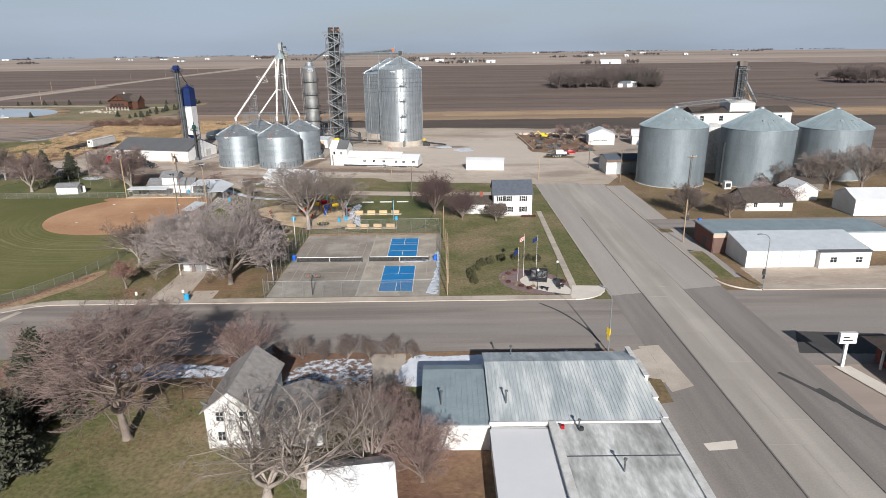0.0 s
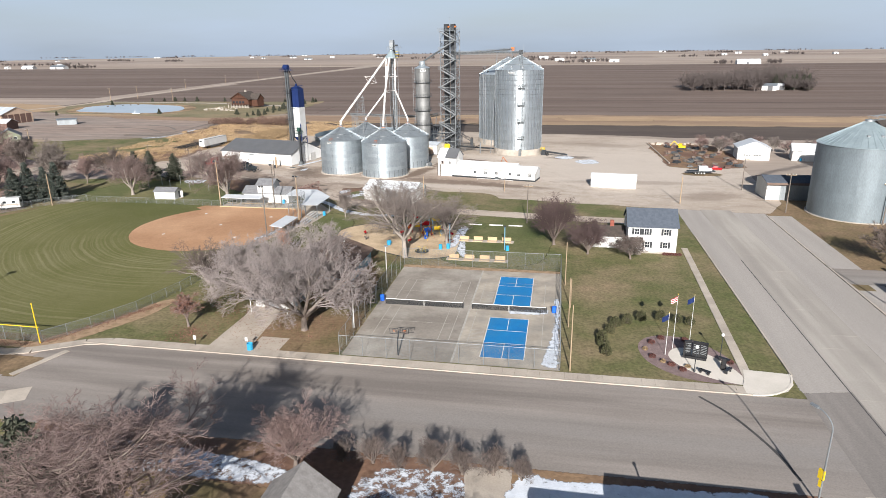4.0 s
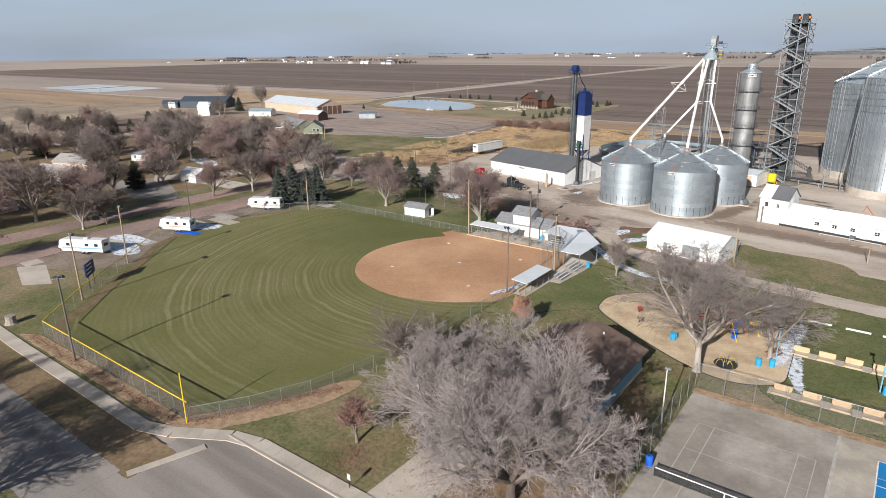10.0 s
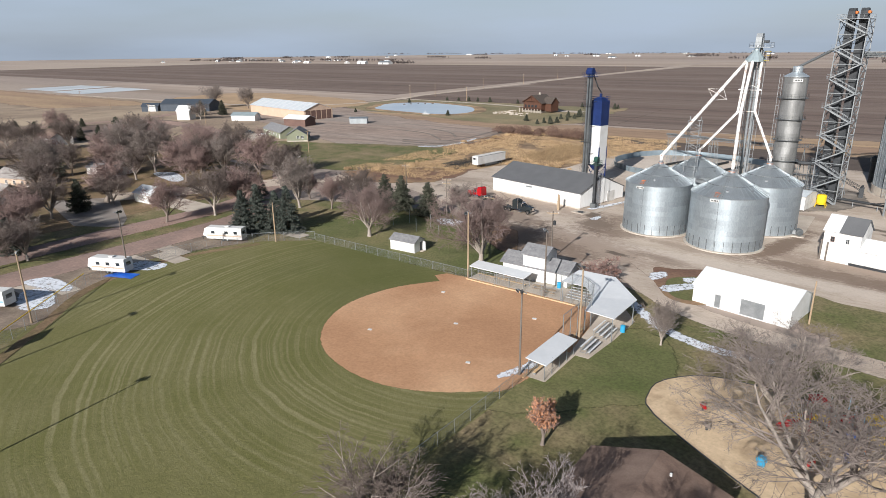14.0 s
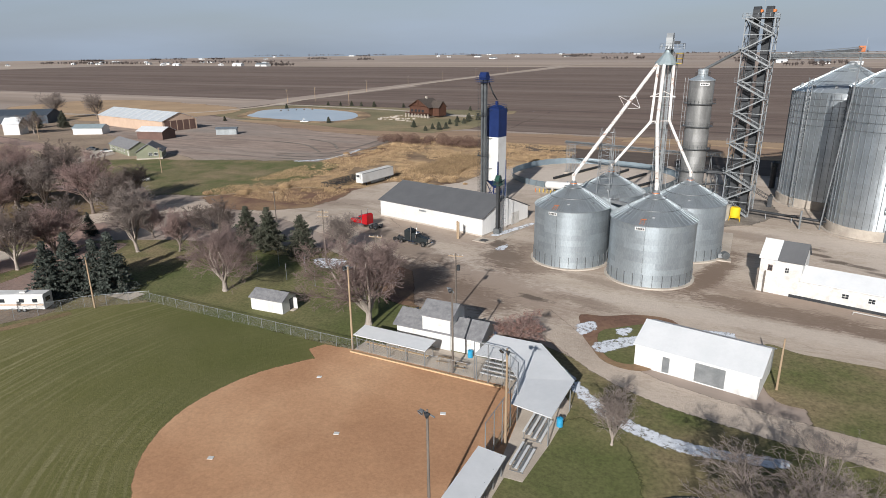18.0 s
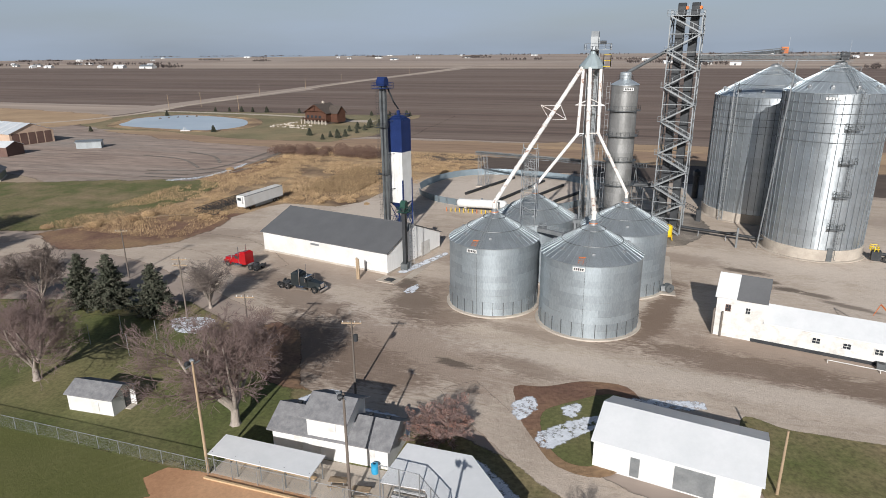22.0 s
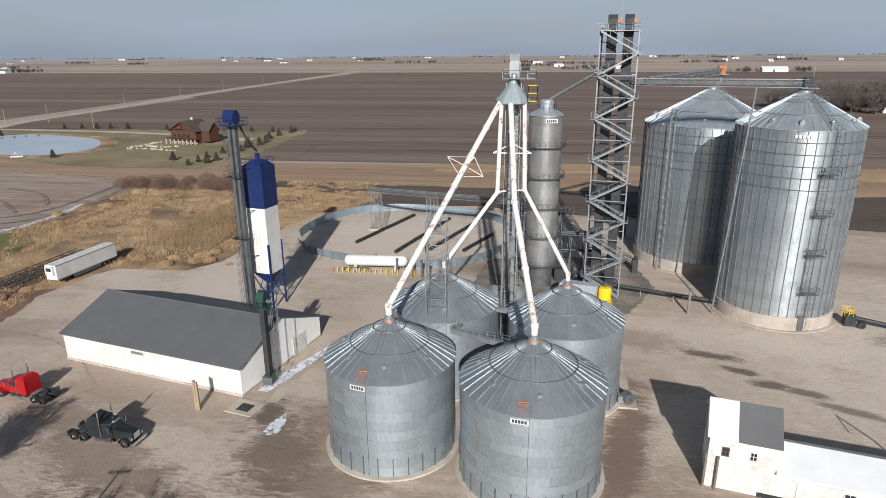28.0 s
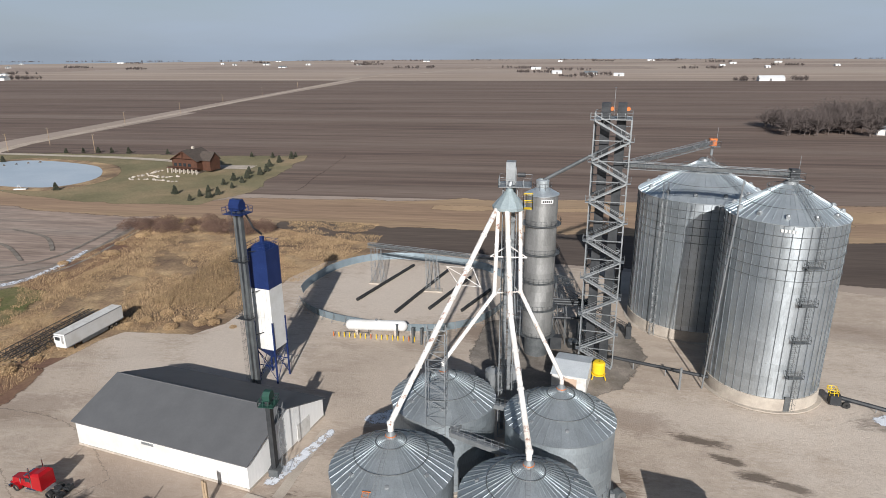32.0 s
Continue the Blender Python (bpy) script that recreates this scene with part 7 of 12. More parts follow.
part("tank", Build().lathe([(0.1, 0.8), (1.0, 0.85), (1.15, 1.1), (1.15, 2.9), (0.9, 3.2), (0.2, 3.3)], 18), P_YEL, yt)
for sx in (-1.0, 1.0):
    for sy in (-1.0, 1.0):
        part("leg", Build().bar((sx * 1.25, sy * 1.25, 0), (sx, sy, 0.85), 0.09), P_YEL, yt)
part("rim", Build().lathe([(1.05, 0.72), (1.3, 0.72), (1.3, 0.86), (1.05, 0.86)], 16), P_YEL, yt)

# ---- elevator yard: buildings, trucks, bunker ----
SITE = -12.3


def gable(b_wall, b_roof, L, D, eave, ridge, over=0.35, thick=0.14, ry=None, eave2=None):
    """Walls and a two-slope roof on a plan L along x and D along y, corner at the origin."""
    ry = D / 2 if ry is None else ry
    e2 = eave if eave2 is None else eave2
    b_wall.extrude_x([(0, -0.2), (D, -0.2), (D, e2), (ry, ridge), (0, eave)], 0, L)
    s1, s2 = (ridge - eave) / ry, (ridge - e2) / (D - ry)
    b_roof.extrude_x([(-over, eave - s1 * over + 0.02), (ry, ridge + 0.02), (ry, ridge + thick), (-over, eave - s1 * over + thick)], -over, L + over)
    b_roof.extrude_x([(ry, ridge + 0.02), (D + over, e2 - s2 * over + 0.02), (D + over, e2 - s2 * over + thick), (ry, ridge + thick)], -over, L + over)


def window(parent, x, z, w, h, face="front", at=0.0, frame_mat=None, shutters=None, name="window"):
    """A window set in a wall: recessed glass, frame, sill. face: front (y = at, looking to -y), back, left, right."""
    fm = frame_mat or P_WHITE
    rz = {"front": 0, "right": 90, "back": 180, "left": 270}[face]
    off = {"front": (x, at), "back": (x, at), "right": (at, x), "left": (at, x)}[face]
    g = part(name, Build().box(-w / 2, w / 2, -0.03, 0.02, 0, h), GLASSD, parent, "dark window pane", m=pose(off[0], off[1], z, 0, 0, rz))
    f = Build()
    t = 0.09
    f.box(-w / 2 - t, w / 2 + t, -0.07, 0.02, h, h + t).box(-w / 2 - t, w / 2 + t, -0.12, 0.02, -t, 0).box(-w / 2 - t, -w / 2, -0.07, 0.02, 0, h).box(w / 2, w / 2 + t, -0.07, 0.02, 0, h).box(-0.025, 0.025, -0.05, 0.02, 0, h).box(-w / 2, w / 2, -0.05, 0.02, h / 2 - 0.025, h / 2 + 0.025)
    part("frame", f, fm, g)
    if shutters:
        for sx in (-1, 1):
            part("shutter", Build().box(sx * (w / 2 + 0.32) - 0.2, sx * (w / 2 + 0.32) + 0.2, -0.07, 0.0, -0.05, h + 0.05), shutters, g)
    return g


def rib_lines(L, rise, n, mat_, parent, m, name="roof_seam", w=0.03):
    """Standing seams up one roof slope."""
    me = Build().box(-w, w, 0, rise, 0, 0.05).mesh(name, mat_)
    for i in range(n):
        part(name, me, mat_, parent, m=m @ pose(L * (i + 0.5) / n, 0, 0))


# long white storage shed
LS = thing("storage_shed", pose(-128.2, 243.0, 0.15, 0, 0, SITE), "long white shed with a dark grey two-slope roof", "shed")
w_, r_ = Build(), Build()
gable(w_, r_, 31.6, 19.6, 4.3, 7.6, 0.4, 0.16, 9.0, 3.4)
part("wall", w_, P_WHITE, LS, "white painted block wall")
part("roof", r_, P_GREY, LS, "dark grey sheet roof")
# end siding in a lifted white, so the grazing-lit gable looks brighter
part("end_cladding", Build().add([(31.66, 0, 0.3), (31.66, 19.6, 0.3), (31.66, 19.6, 3.35), (31.66, 9.0, 7.5), (31.66, 0, 4.2), (31.6, 0, 0.3), (31.6, 19.6, 0.3), (31.6, 19.6, 3.35), (31.6, 9.0, 7.5), (31.6, 0, 4.2)], [(0, 1, 2, 3, 4), (0, 5, 6, 1), (4, 9, 5, 0), (1, 6, 7, 2)]), P_CLAD, LS, "white ribbed end cladding, its colour lightened to lift the dim gable")
part("door", Build().box(27.2, 28.2, -0.06, 0.0, 0.1, 2.2), P_WORN, LS)
part("wall_vent", Build().box(13.0, 15.2, -0.05, 0.0, 3.2, 3.6), Z_STEEL, LS)
part("side_door", Build().box(31.66, 31.73, 12.0, 15.4, 0.1, 3.0), P_WORN, LS)
part("foundation", Build().box(-0.08, 31.7, -0.1, 19.7, -0.1, 0.35), CONC, LS)
part("ridge_cap", Build().bar((-0.4, 9.0, 7.78), (32.0, 9.0, 7.78), 0.09), P_GREY, LS)
ribbon("pavement", [(-93.0, 235.5), (-92.7, 237.9), (-92.1, 245.2), (-91.4, 251.8)], 1.5, 0.182, G_WALK, "pale concrete strip along the shed end", 0.15, "pavement", 1.0)
ps = thing("loading_leg", pose(-95.2, 240.4, 0.15), "dark grey bucket elevator leg with a green head against the shed", "elevator leg")
part("trunk", Build().box(-0.32, 0.32, -0.55, 0.55, 0, 12.4), Z_DARK, ps)
hp = Build().box(-1.1, 1.1, -1.1, 1.1, 11.4, 11.48)
railing(hp, [(-1.1, -1.1, 11.45), (1.1, -1.1, 11.45), (1.1, 1.1, 11.45), (-1.1, 1.1, 11.45), (-1.1, -1.1, 11.45)], 1.0, 0.04, 0.7)
part("head_platform", hp, P_GREEN, ps, "green railed platform")
part("head", Build().extrude_x([(-0.8, 12.2), (0.8, 12.2), (0.8, 13.0), (0.3, 13.5), (-0.3, 13.5), (-0.8, 13.0)], -0.5, 0.5), P_GREEN, ps, "green head casing")
part("ladder", ladder(Build(), (0.9, 0.5, 0.1), (0.9, 0.5, 11.4), 0.5, 0.35, 0.8, (1, 0, 0)), Z_STEEL, ps)
part("boot", Build().box(-0.7, 0.7, -0.9, 0.9, 0, 1.2), Z_MID, ps)
dp = thing("dump_pit", pose(-95.8, 233.8, 0.16, 0, 0, SITE), "concrete dump pit with a steel grate beside the shed", "dump pit")
part("slab", Build().box(-2.0, 2.0, -1.6, 1.6, -0.05, 0.12), G_WALK, dp)
part("grate", Build().box(-0.8, 1.0, -0.9, 0.7, 0.12, 0.16), Z_DARK, dp)
pt = thing("timber_post", pose(-101.6, 232.6, 0.12), "stout weathered timber post pair on the gravel", "post")
part("post", Build().box(-0.3, -0.02, -0.15, 0.15, 0, 4.2), WOODP, pt)
part("post", Build().box(0.02, 0.3, -0.15, 0.15, 0, 4.0), WOODP, pt)

# blue and white hopper tower
BT = thing("hopper_tower", pose(-106.3, 267.0, 0.15, 0, 0, SITE), "tall square hopper tower, navy above and white below, on steel legs", "hopper tower")
h_ = 1.9
part("lower_body", Build().box(-h_, h_, -h_, h_, 6.6, 18.3), P_WHITE, BT, "white painted panels")
part("upper_body", Build().box(-h_ - 0.02, h_ + 0.02, -h_ - 0.02, h_ + 0.02, 18.3, 25.4), P_BLUE, BT, "navy blue panels")
part("hopper", Build().add([(-h_, -h_, 6.6), (h_, -h_, 6.6), (h_, h_, 6.6), (-h_, h_, 6.6), (-0.4, -0.4, 4.4), (0.4, -0.4, 4.4), (0.4, 0.4, 4.4), (-0.4, 0.4, 4.4)], [(0, 1, 5, 4), (1, 2, 6, 5), (2, 3, 7, 6), (3, 0, 4, 7), (4, 5, 6, 7)]), P_BLUE, BT)
for sx in (-1, 1):
    for sy in (-1, 1):
        part("leg", Build().box(sx * h_ - 0.13, sx * h_ + 0.13, sy * h_ - 0.13, sy * h_ + 0.13, 0, 12.0), P_BLUE, BT, "navy steel leg")
    br = Build()
    br.bar((-h_, sx * h_, 0.5), (h_, sx * h_, 6.2), 0.06).bar((h_, sx * h_, 0.5), (-h_, sx * h_, 6.2), 0.06).bar((sx * h_, -h_, 0.5), (sx * h_, h_, 6.2), 0.06).bar((sx * h_, h_, 0.5), (sx * h_, -h_, 6.2), 0.06).bar((-h_, sx * h_, 3.3), (h_, sx * h_, 3.3), 0.08)
    part("brace", br, P_BLUE, BT)
for k in range(1, 6):
    part("panel_seam", Build().box(-h_ - 0.05, h_ + 0.05, -h_ - 0.05, -h_ - 0.02, 6.6 + k * 3.1, 6.68 + k * 3.1), P_WORN if k < 4 else P_BLUE, BT)
for k in range(1, 5):
    x = -h_ + 2 * h_ * k / 5
    part("panel_seam", Build().box(x - 0.03, x + 0.03, -h_ - 0.05, h_ + 0.05, 6.7, 18.2), P_WORN, BT)
part("roof", Build().lathe([(2.6, 25.4), (1.2, 26.3), (0.4, 26.5), (0.4, 27.4), (0.02, 27.5)], 4, math.pi / 4, math.pi / 4 + 2 * math.pi), P_BLUE, BT, "navy pyramid roof")
rl_ = railing(Build(), [(-h_, -h_, 25.4), (h_, -h_, 25.4), (h_, h_, 25.4), (-h_, h_, 25.4), (-h_, -h_, 25.4)], 1.2, 0.04, 1.2)
part("roof_rail", rl_, P_BLUE, BT)
lx, ly = -1.1, -4.2
part("elevator_leg", Build().box(lx - 0.72, lx - 0.22, ly - 0.4, ly + 0.4, 0, 33.0), Z_MID, BT, "dark steel elevator trunk")
part("elevator_leg", Build().box(lx + 0.22, lx + 0.72, ly - 0.4, ly + 0.4, 0, 33.0), Z_MID, BT, "dark steel elevator trunk")
part("elevator_head", Build().extrude_x([(-0.9, 0), (0.9, 0), (0.9, 1.0), (0.4, 1.8), (-0.4, 1.8), (-0.9, 1.0)], -1.0, 1.0), P_BLUE, BT, "navy head casing", m=pose(lx, ly, 33.0))
hp = Build().box(-1.9, 1.9, -1.5, 1.5, 32.4, 32.5, pose(lx, ly, 0))
railing(hp, [(lx - 1.9, ly - 1.5, 32.5), (lx + 1.9, ly - 1.5, 32.5), (lx + 1.9, ly + 1.5, 32.5), (lx - 1.9, ly + 1.5, 32.5), (lx - 1.9, ly - 1.5, 32.5)], 1.1, 0.04, 0.9)
part("head_platform", hp, P_BLUE, BT)
part("spout", Build().bar((lx + 0.7, ly + 0.4, 33.2), (lx + 1.6, ly + 1.6, 29.6), 0.18, n=6).bar((lx + 1.6, ly + 1.6, 29.6), (0, 0, 27.8), 0.18, n=6), Z_DARK, BT)
part("leg_stay", Build().bar((lx, ly, 25.5), (0, -h_, 25.3), 0.07).bar((lx, ly, 18.0), (0, -h_, 18.0), 0.07).bar((lx, ly, 10.0), (0, -h_, 10.0), 0.07), Z_DARK, BT)
part("ladder", ladder(Build(), (lx - 1.1, ly, 0.2), (lx - 1.1, ly, 32.4), 0.5, 0.4, 0.7, (-1, 0, 0)), Z_DARK, BT)
for z in (13.5, 24.0):
    part("rest_platform", Build().box(lx - 1.9, lx + 0.9, ly - 1.0, ly + 0.6, z, z + 0.06), Z_DARK, BT)
    part("platform_rail", railing(Build(), [(lx - 1.9, ly + 0.6, z), (lx - 1.9, ly - 1.0, z), (lx + 0.9, ly - 1.0, z), (lx + 0.9, ly + 0.6, z)], 1.0, 0.03, 0.8), Z_DARK, BT)
part("conduit", Build().bar((-h_ - 0.2, -h_ - 0.2, 0), (-h_ - 0.2, -h_ - 0.2, 16.0), 0.1), P_WHITE, BT)

# white scale house
SH = thing("scale_house", pose(-41.3, 226.2, 0.15, 0, 0, SITE), "long low white office shed with a taller end bay", "office building")
part("tall_wall", Build().extrude_x([(0, 0), (6.2, 0), (6.2, 6.2), (3.1, 8.6), (0, 6.2)], 0, 6.4), P_WORN, SH, "patchy white painted wall")
part("roof", Build().extrude_x([(-0.3, 6.0), (3.1, 8.64), (6.5, 6.0), (6.5, 6.14), (3.1, 8.78), (-0.3, 6.14)], -0.25, 2.6), P_ROOFW, SH, "white sheet roof")
part("roof_patch", Build().extrude_x([(-0.3, 6.0), (3.1, 8.64), (6.5, 6.0), (6.5, 6.14), (3.1, 8.78), (-0.3, 6.14)], 2.6, 6.65), P_GREY, SH, "grey replaced half of the roof")
part("wall", Build().extrude_x([(0, 0), (6.2, 0), (6.2, 3.3), (3.1, 4.9), (0, 3.3)], 6.4, 26.5), P_WORN, SH, "patchy white painted wall")
part("roof", Build().extrude_x([(-0.35, 3.15), (3.1, 4.94), (6.55, 3.15), (6.55, 3.28), (3.1, 5.06), (-0.35, 3.28)], 6.4, 26.6), P_ROOFW, SH, "white ribbed sheet roof")
part("end_wall", Build().extrude_x([(0, 0), (6.2, 0), (6.2, 2.9), (3.1, 4.2), (0, 2.9)], 26.5, 32.8), P_WHITE, SH)
part("roof", Build().extrude_x([(-0.35, 2.75), (3.1, 4.24), (6.55, 2.75), (6.55, 2.88), (3.1, 4.36), (-0.35, 2.88)], 26.6, 33.1), P_ROOFW, SH)
part("plinth", Build().box(5.0, 32.9, -0.06, 6.26, -0.1, 0.5), Z_DARK, SH, "dark block plinth")
for x in (13.0, 16.6, 20.2, 24.8, 27.6, 31.2):
    window(SH, x, 1.6, 0.9, 0.75, at=0)
window(SH, 1.6, 4.1, 0.55, 0.85, at=0, frame_mat=P_BROWN)
window(SH, 4.2, 4.1, 0.55, 0.85, at=0)
part("door", Build().box(21.9, 22.9, -0.07, 0.0, 0.4, 2.5), P_WHITE, SH)
part("sliding_door", Build().box(8.4, 10.9, -0.07, 0.0, 0.6, 2.6), P_WORN, SH)
part("door_rail", Build().box(8.0, 12.4, -0.12, 0.0, 2.6, 2.75), P_WORN, SH)
part("old_frame", Build().box(-0.25, -0.05, -0.3, 0.1, 0, 4.2).box(0.9, 1.1, -0.45, -0.1, 0, 3.9), WOODD, SH, "weathered grey timber posts")
part("downpipe", Build().bar((26.4, -0.12, 0.4), (26.4, -0.12, 3.0), 0.06, n=6), P_WHITE, SH)
ac = thing("air_conditioner", pose(-41.3, 226.2, 0.12, 0, 0, SITE) @ pose(20.6, -0.9, 0), "grey air conditioner unit beside the office wall", "air conditioner")
part("case", Build().box(-0.5, 0.5, -0.45, 0.45, 0.05, 0.95), Z_MID, ac)
part("fan_grille", Build().lathe([(0.02, 0.97), (0.38, 0.97), (0.4, 0.95)], 14), Z_DARK, ac)
gp = thing("pipe_rail", pose(-41.3, 226.2, 0.12, 0, 0, SITE), "low pale pipe rail before the office", "rail")
part("rail", Build().bar((14.6, -2.2, 0.5), (26.4, -2.2, 0.5), 0.06, n=6).bar((14.6, -2.2, 0), (14.6, -2.2, 0.5), 0.06, n=6).bar((26.4, -2.2, 0), (26.4, -2.2, 0.5), 0.06, n=6).bar((20.5, -2.2, 0), (20.5, -2.2, 0.5), 0.06, n=6), P_WORN, gp)
bh = thing("probe_arm", pose(-18.5, 226.8, 0.12, 0, 0, SITE), "orange grain probe arm on a post behind the office", "grain probe")
part("post", Build().bar((0, 0, 0), (0, 0, 4.6), 0.12, n=6), P_ORNG, bh)
part("boom", Build().bar((0, 0, 4.6), (-2.0, 1.5, 6.2), 0.1).bar((-2.0, 1.5, 6.2), (-2.6, 1.6, 4.4), 0.07), P_ORNG, bh)

# white shed by the alley, white van box
WS = thing("white_shed", pose(-55.7, 190.0, 0.15, 0, 0, -10.4), "low white metal-roofed shed with grey doors", "shed")
w_, r_ = Build(), Build()
gable(w_, r_, 15.2, 9.0, 3.0, 4.8, 0.25)
part("wall", w_, P_WHITE, WS)
part("roof", r_, P_ROOFW, WS, "white ribbed metal roof")
part("door", Build().box(3.7, 4.6, -0.05, 0, 0.05, 2.2), Z_STEEL, WS, "grey side door")
part("sliding_door", Build().box(7.8, 11.4, -0.06, 0, 0.05, 2.6), Z_STEEL, WS, "grey sliding door")
rib_lines(15.2, 4.9, 16, P_ROOFW, WS, pose(0, -0.25, 3.0, math.degrees(math.atan2(1.8, 4.5)), 0, 0))
WB = thing("white_shed", pose(7.6, 214.2, 0.15, 0, 0, SITE + 5), "plain white storage trailer shed on the gravel", "shed")
w_, r_ = Build(), Build()
gable(w_, r_, 13.0, 4.2, 3.2, 3.9, 0.15)
part("wall", w_, P_WHITE, WB)
part("roof", r_, P_ROOFW, WB)
part("door", Build().box(12.9, 13.05, 1.0, 3.2, 0.1, 2.6), P_WORN, WB)


# trucks
def wheel(parent, x, y, r, w, rim=CHROME):
    t = part("wheel", Build().lathe([(r * 0.55, -w / 2), (r * 0.95, -w / 2), (r, -w * 0.35), (r, w * 0.35), (r * 0.95, w / 2), (r * 0.55, w / 2)], 18), RUBBER, parent, m=pose(x, y, r, 90, 0, 0))
    part("rim", Build().lathe([(0.02, -w * 0.30), (r * 0.2, -w * 0.42), (r * 0.56, -w * 0.3), (r * 0.56, w * 0.3), (r * 0.2, w * 0.42), (0.02, w * 0.3)], 14), rim, t)


def semi_tractor(m, paint, label):
    ob = thing("semi_truck", m, label, "truck", "parked trucks")
    part("chassis", Build().box(-4.6, 4.0, -0.5, -0.3, 0.65, 0.95).box(-4.6, 4.0, 0.3, 0.5, 0.65, 0.95), Z_DARK, ob)
    part("hood", Build().add([(1.5, -0.85, 0.95), (4.1, -0.72, 0.85), (4.1, 0.72, 0.85), (1.5, 0.85, 0.95), (1.5, -0.8, 2.05), (4.0, -0.55, 1.75), (4.0, 0.55, 1.75), (1.5, 0.8, 2.05)], [(0, 1, 5, 4), (1, 2, 6, 5), (2, 3, 7, 6), (3, 0, 4, 7), (4, 5, 6, 7), (3, 2, 1, 0)]), paint, ob)
    part("grille", Build().box(4.08, 4.16, -0.5, 0.5, 0.9, 1.72), CHROME, ob, "chrome grille")
    part("bumper", Build().box(4.1, 4.4, -1.2, 1.2, 0.4, 0.8), CHROME, ob, "chrome bumper")
    for s in (-1, 1):
        fd = Build()
        for k in range(6):
            a0, a1 = math.pi * k / 6, math.pi * (k + 1) / 6
            fd.add([(3.1 + 0.72 * math.cos(a), y, 0.5 + 0.72 * math.sin(a)) for a in (a0, a1) for y in (s * 0.7, s * 1.2)], [(0, 1, 3, 2)])
        part("fender", fd, paint, ob)
        part("headlight", Build().box(4.02, 4.14, s * 0.85 - 0.14, s * 0.85 + 0.14, 1.0, 1.3), CHROME, ob, "round chrome headlight")
        part("exhaust_pipe", Build().bar((0.1, s * 1.08, 1.0), (0.1, s * 1.08, 4.3), 0.09, n=8), CHROME, ob, "chrome exhaust stack")
        part("fuel_tank", Build().bar((-0.6, s * 1.0, 0.75), (1.0, s * 1.0, 0.75), 0.34, n=10), CHROME, ob, "polished fuel tank")
        part("mirror", Build().bar((1.55, s * 1.35, 1.9), (1.55, s * 1.35, 2.6), 0.09), CHROME, ob)
        part("step", Build().box(0.3, 1.4, s * 1.05 - 0.2, s * 1.05 + 0.2, 0.45, 0.5), Z_STEEL, ob)
        wheel(ob, 3.1, s * 0.98, 0.52, 0.30)
        for x in (-2.6, -3.9):
            wheel(ob, x, s * 0.92, 0.52, 0.55)
        part("rear_fender", Build().box(-4.6, -4.4, s * 0.9 - 0.35, s * 0.9 + 0.35, 0.5, 1.15), Z_DARK, ob)
    part("cab", Build().add([(0.2, -1.0, 0.95), (1.6, -0.95, 0.95), (1.6, 0.95, 0.95), (0.2, 1.0, 0.95), (0.2, -0.98, 2.75), (1.15, -0.85, 2.75), (1.15, 0.85, 2.75), (0.2, 0.98, 2.75), (1.6, -0.9, 1.95), (1.6, 0.9, 1.95)], [(0, 1, 8, 5, 4), (1, 2, 9, 8), (8, 9, 6, 5), (2, 3, 7, 6, 9), (3, 0, 4, 7), (4, 5, 6, 7)]), paint, ob)
    part("windscreen", Build().add([(1.63, -0.8, 2.02), (1.63, 0.8, 2.02), (1.22, 0.76, 2.68), (1.22, -0.76, 2.68)], [(0, 1, 2, 3)]), GLASSD, ob, "dark windscreen")
    for s in (-1, 1):
        part("side_window", Build().box(0.45, 1.25, s * 0.985 - 0.02, s * 0.985 + 0.02, 1.9, 2.5), GLASSD, ob)
    part("visor", Build().box(1.1, 1.5, -0.85, 0.85, 2.62, 2.72), CHROME, ob)
    part("sleeper", Build().add([(-1.6, -1.15, 0.95), (0.15, -1.15, 0.95), (0.15, 1.15, 0.95), (-1.6, 1.15, 0.95), (-1.6, -1.1, 3.1), (0.15, -1.05, 3.0), (0.15, 1.05, 3.0), (-1.6, 1.1, 3.1), (-1.2, -0.8, 3.45), (-0.2, -0.75, 3.3), (-0.2, 0.75, 3.3), (-1.2, 0.8, 3.45)], [(0, 1, 5, 4), (1, 2, 6, 5), (2, 3, 7, 6), (3, 0, 4, 7), (4, 5, 9, 8), (5, 6, 10, 9), (6, 7, 11, 10), (7, 4, 8, 11), (8, 9, 10, 11)]), paint, ob)
    part("fifth_wheel", Build().lathe([(0.02, 1.1), (0.5, 1.1), (0.5, 0.95), (0.02, 0.95)], 12, c=(-3.2, 0)), Z_DARK, ob)
    part("deck_plate", Build().box(-2.3, -1.65, -0.7, 0.7, 0.95, 1.0), Z_STEEL, ob)
    return ob


semi_tractor(pose(-126.2, 232.6, 0.16, 0, 0, 172), P_RED, "red long-nose semi tractor parked on the gravel")
semi_tractor(pose(-108.9, 225.2, 0.16, 0, 0, -6), P_BLACK, "black long-nose semi tractor parked on the gravel")
TL = thing("semi_trailer", pose(-153.0, 270.6, 0.16, 0, 0, 83), "white box semi trailer parked beside the weeds", "trailer")
part("box", Build().box(0, 15.6, -1.3, 1.3, 1.15, 4.1), P_WHITE, TL, "white ribbed box body")
part("roof_sheet", Build().box(-0.02, 15.62, -1.28, 1.28, 4.1, 4.13), P_WORN, TL, "grey-white roof sheet")
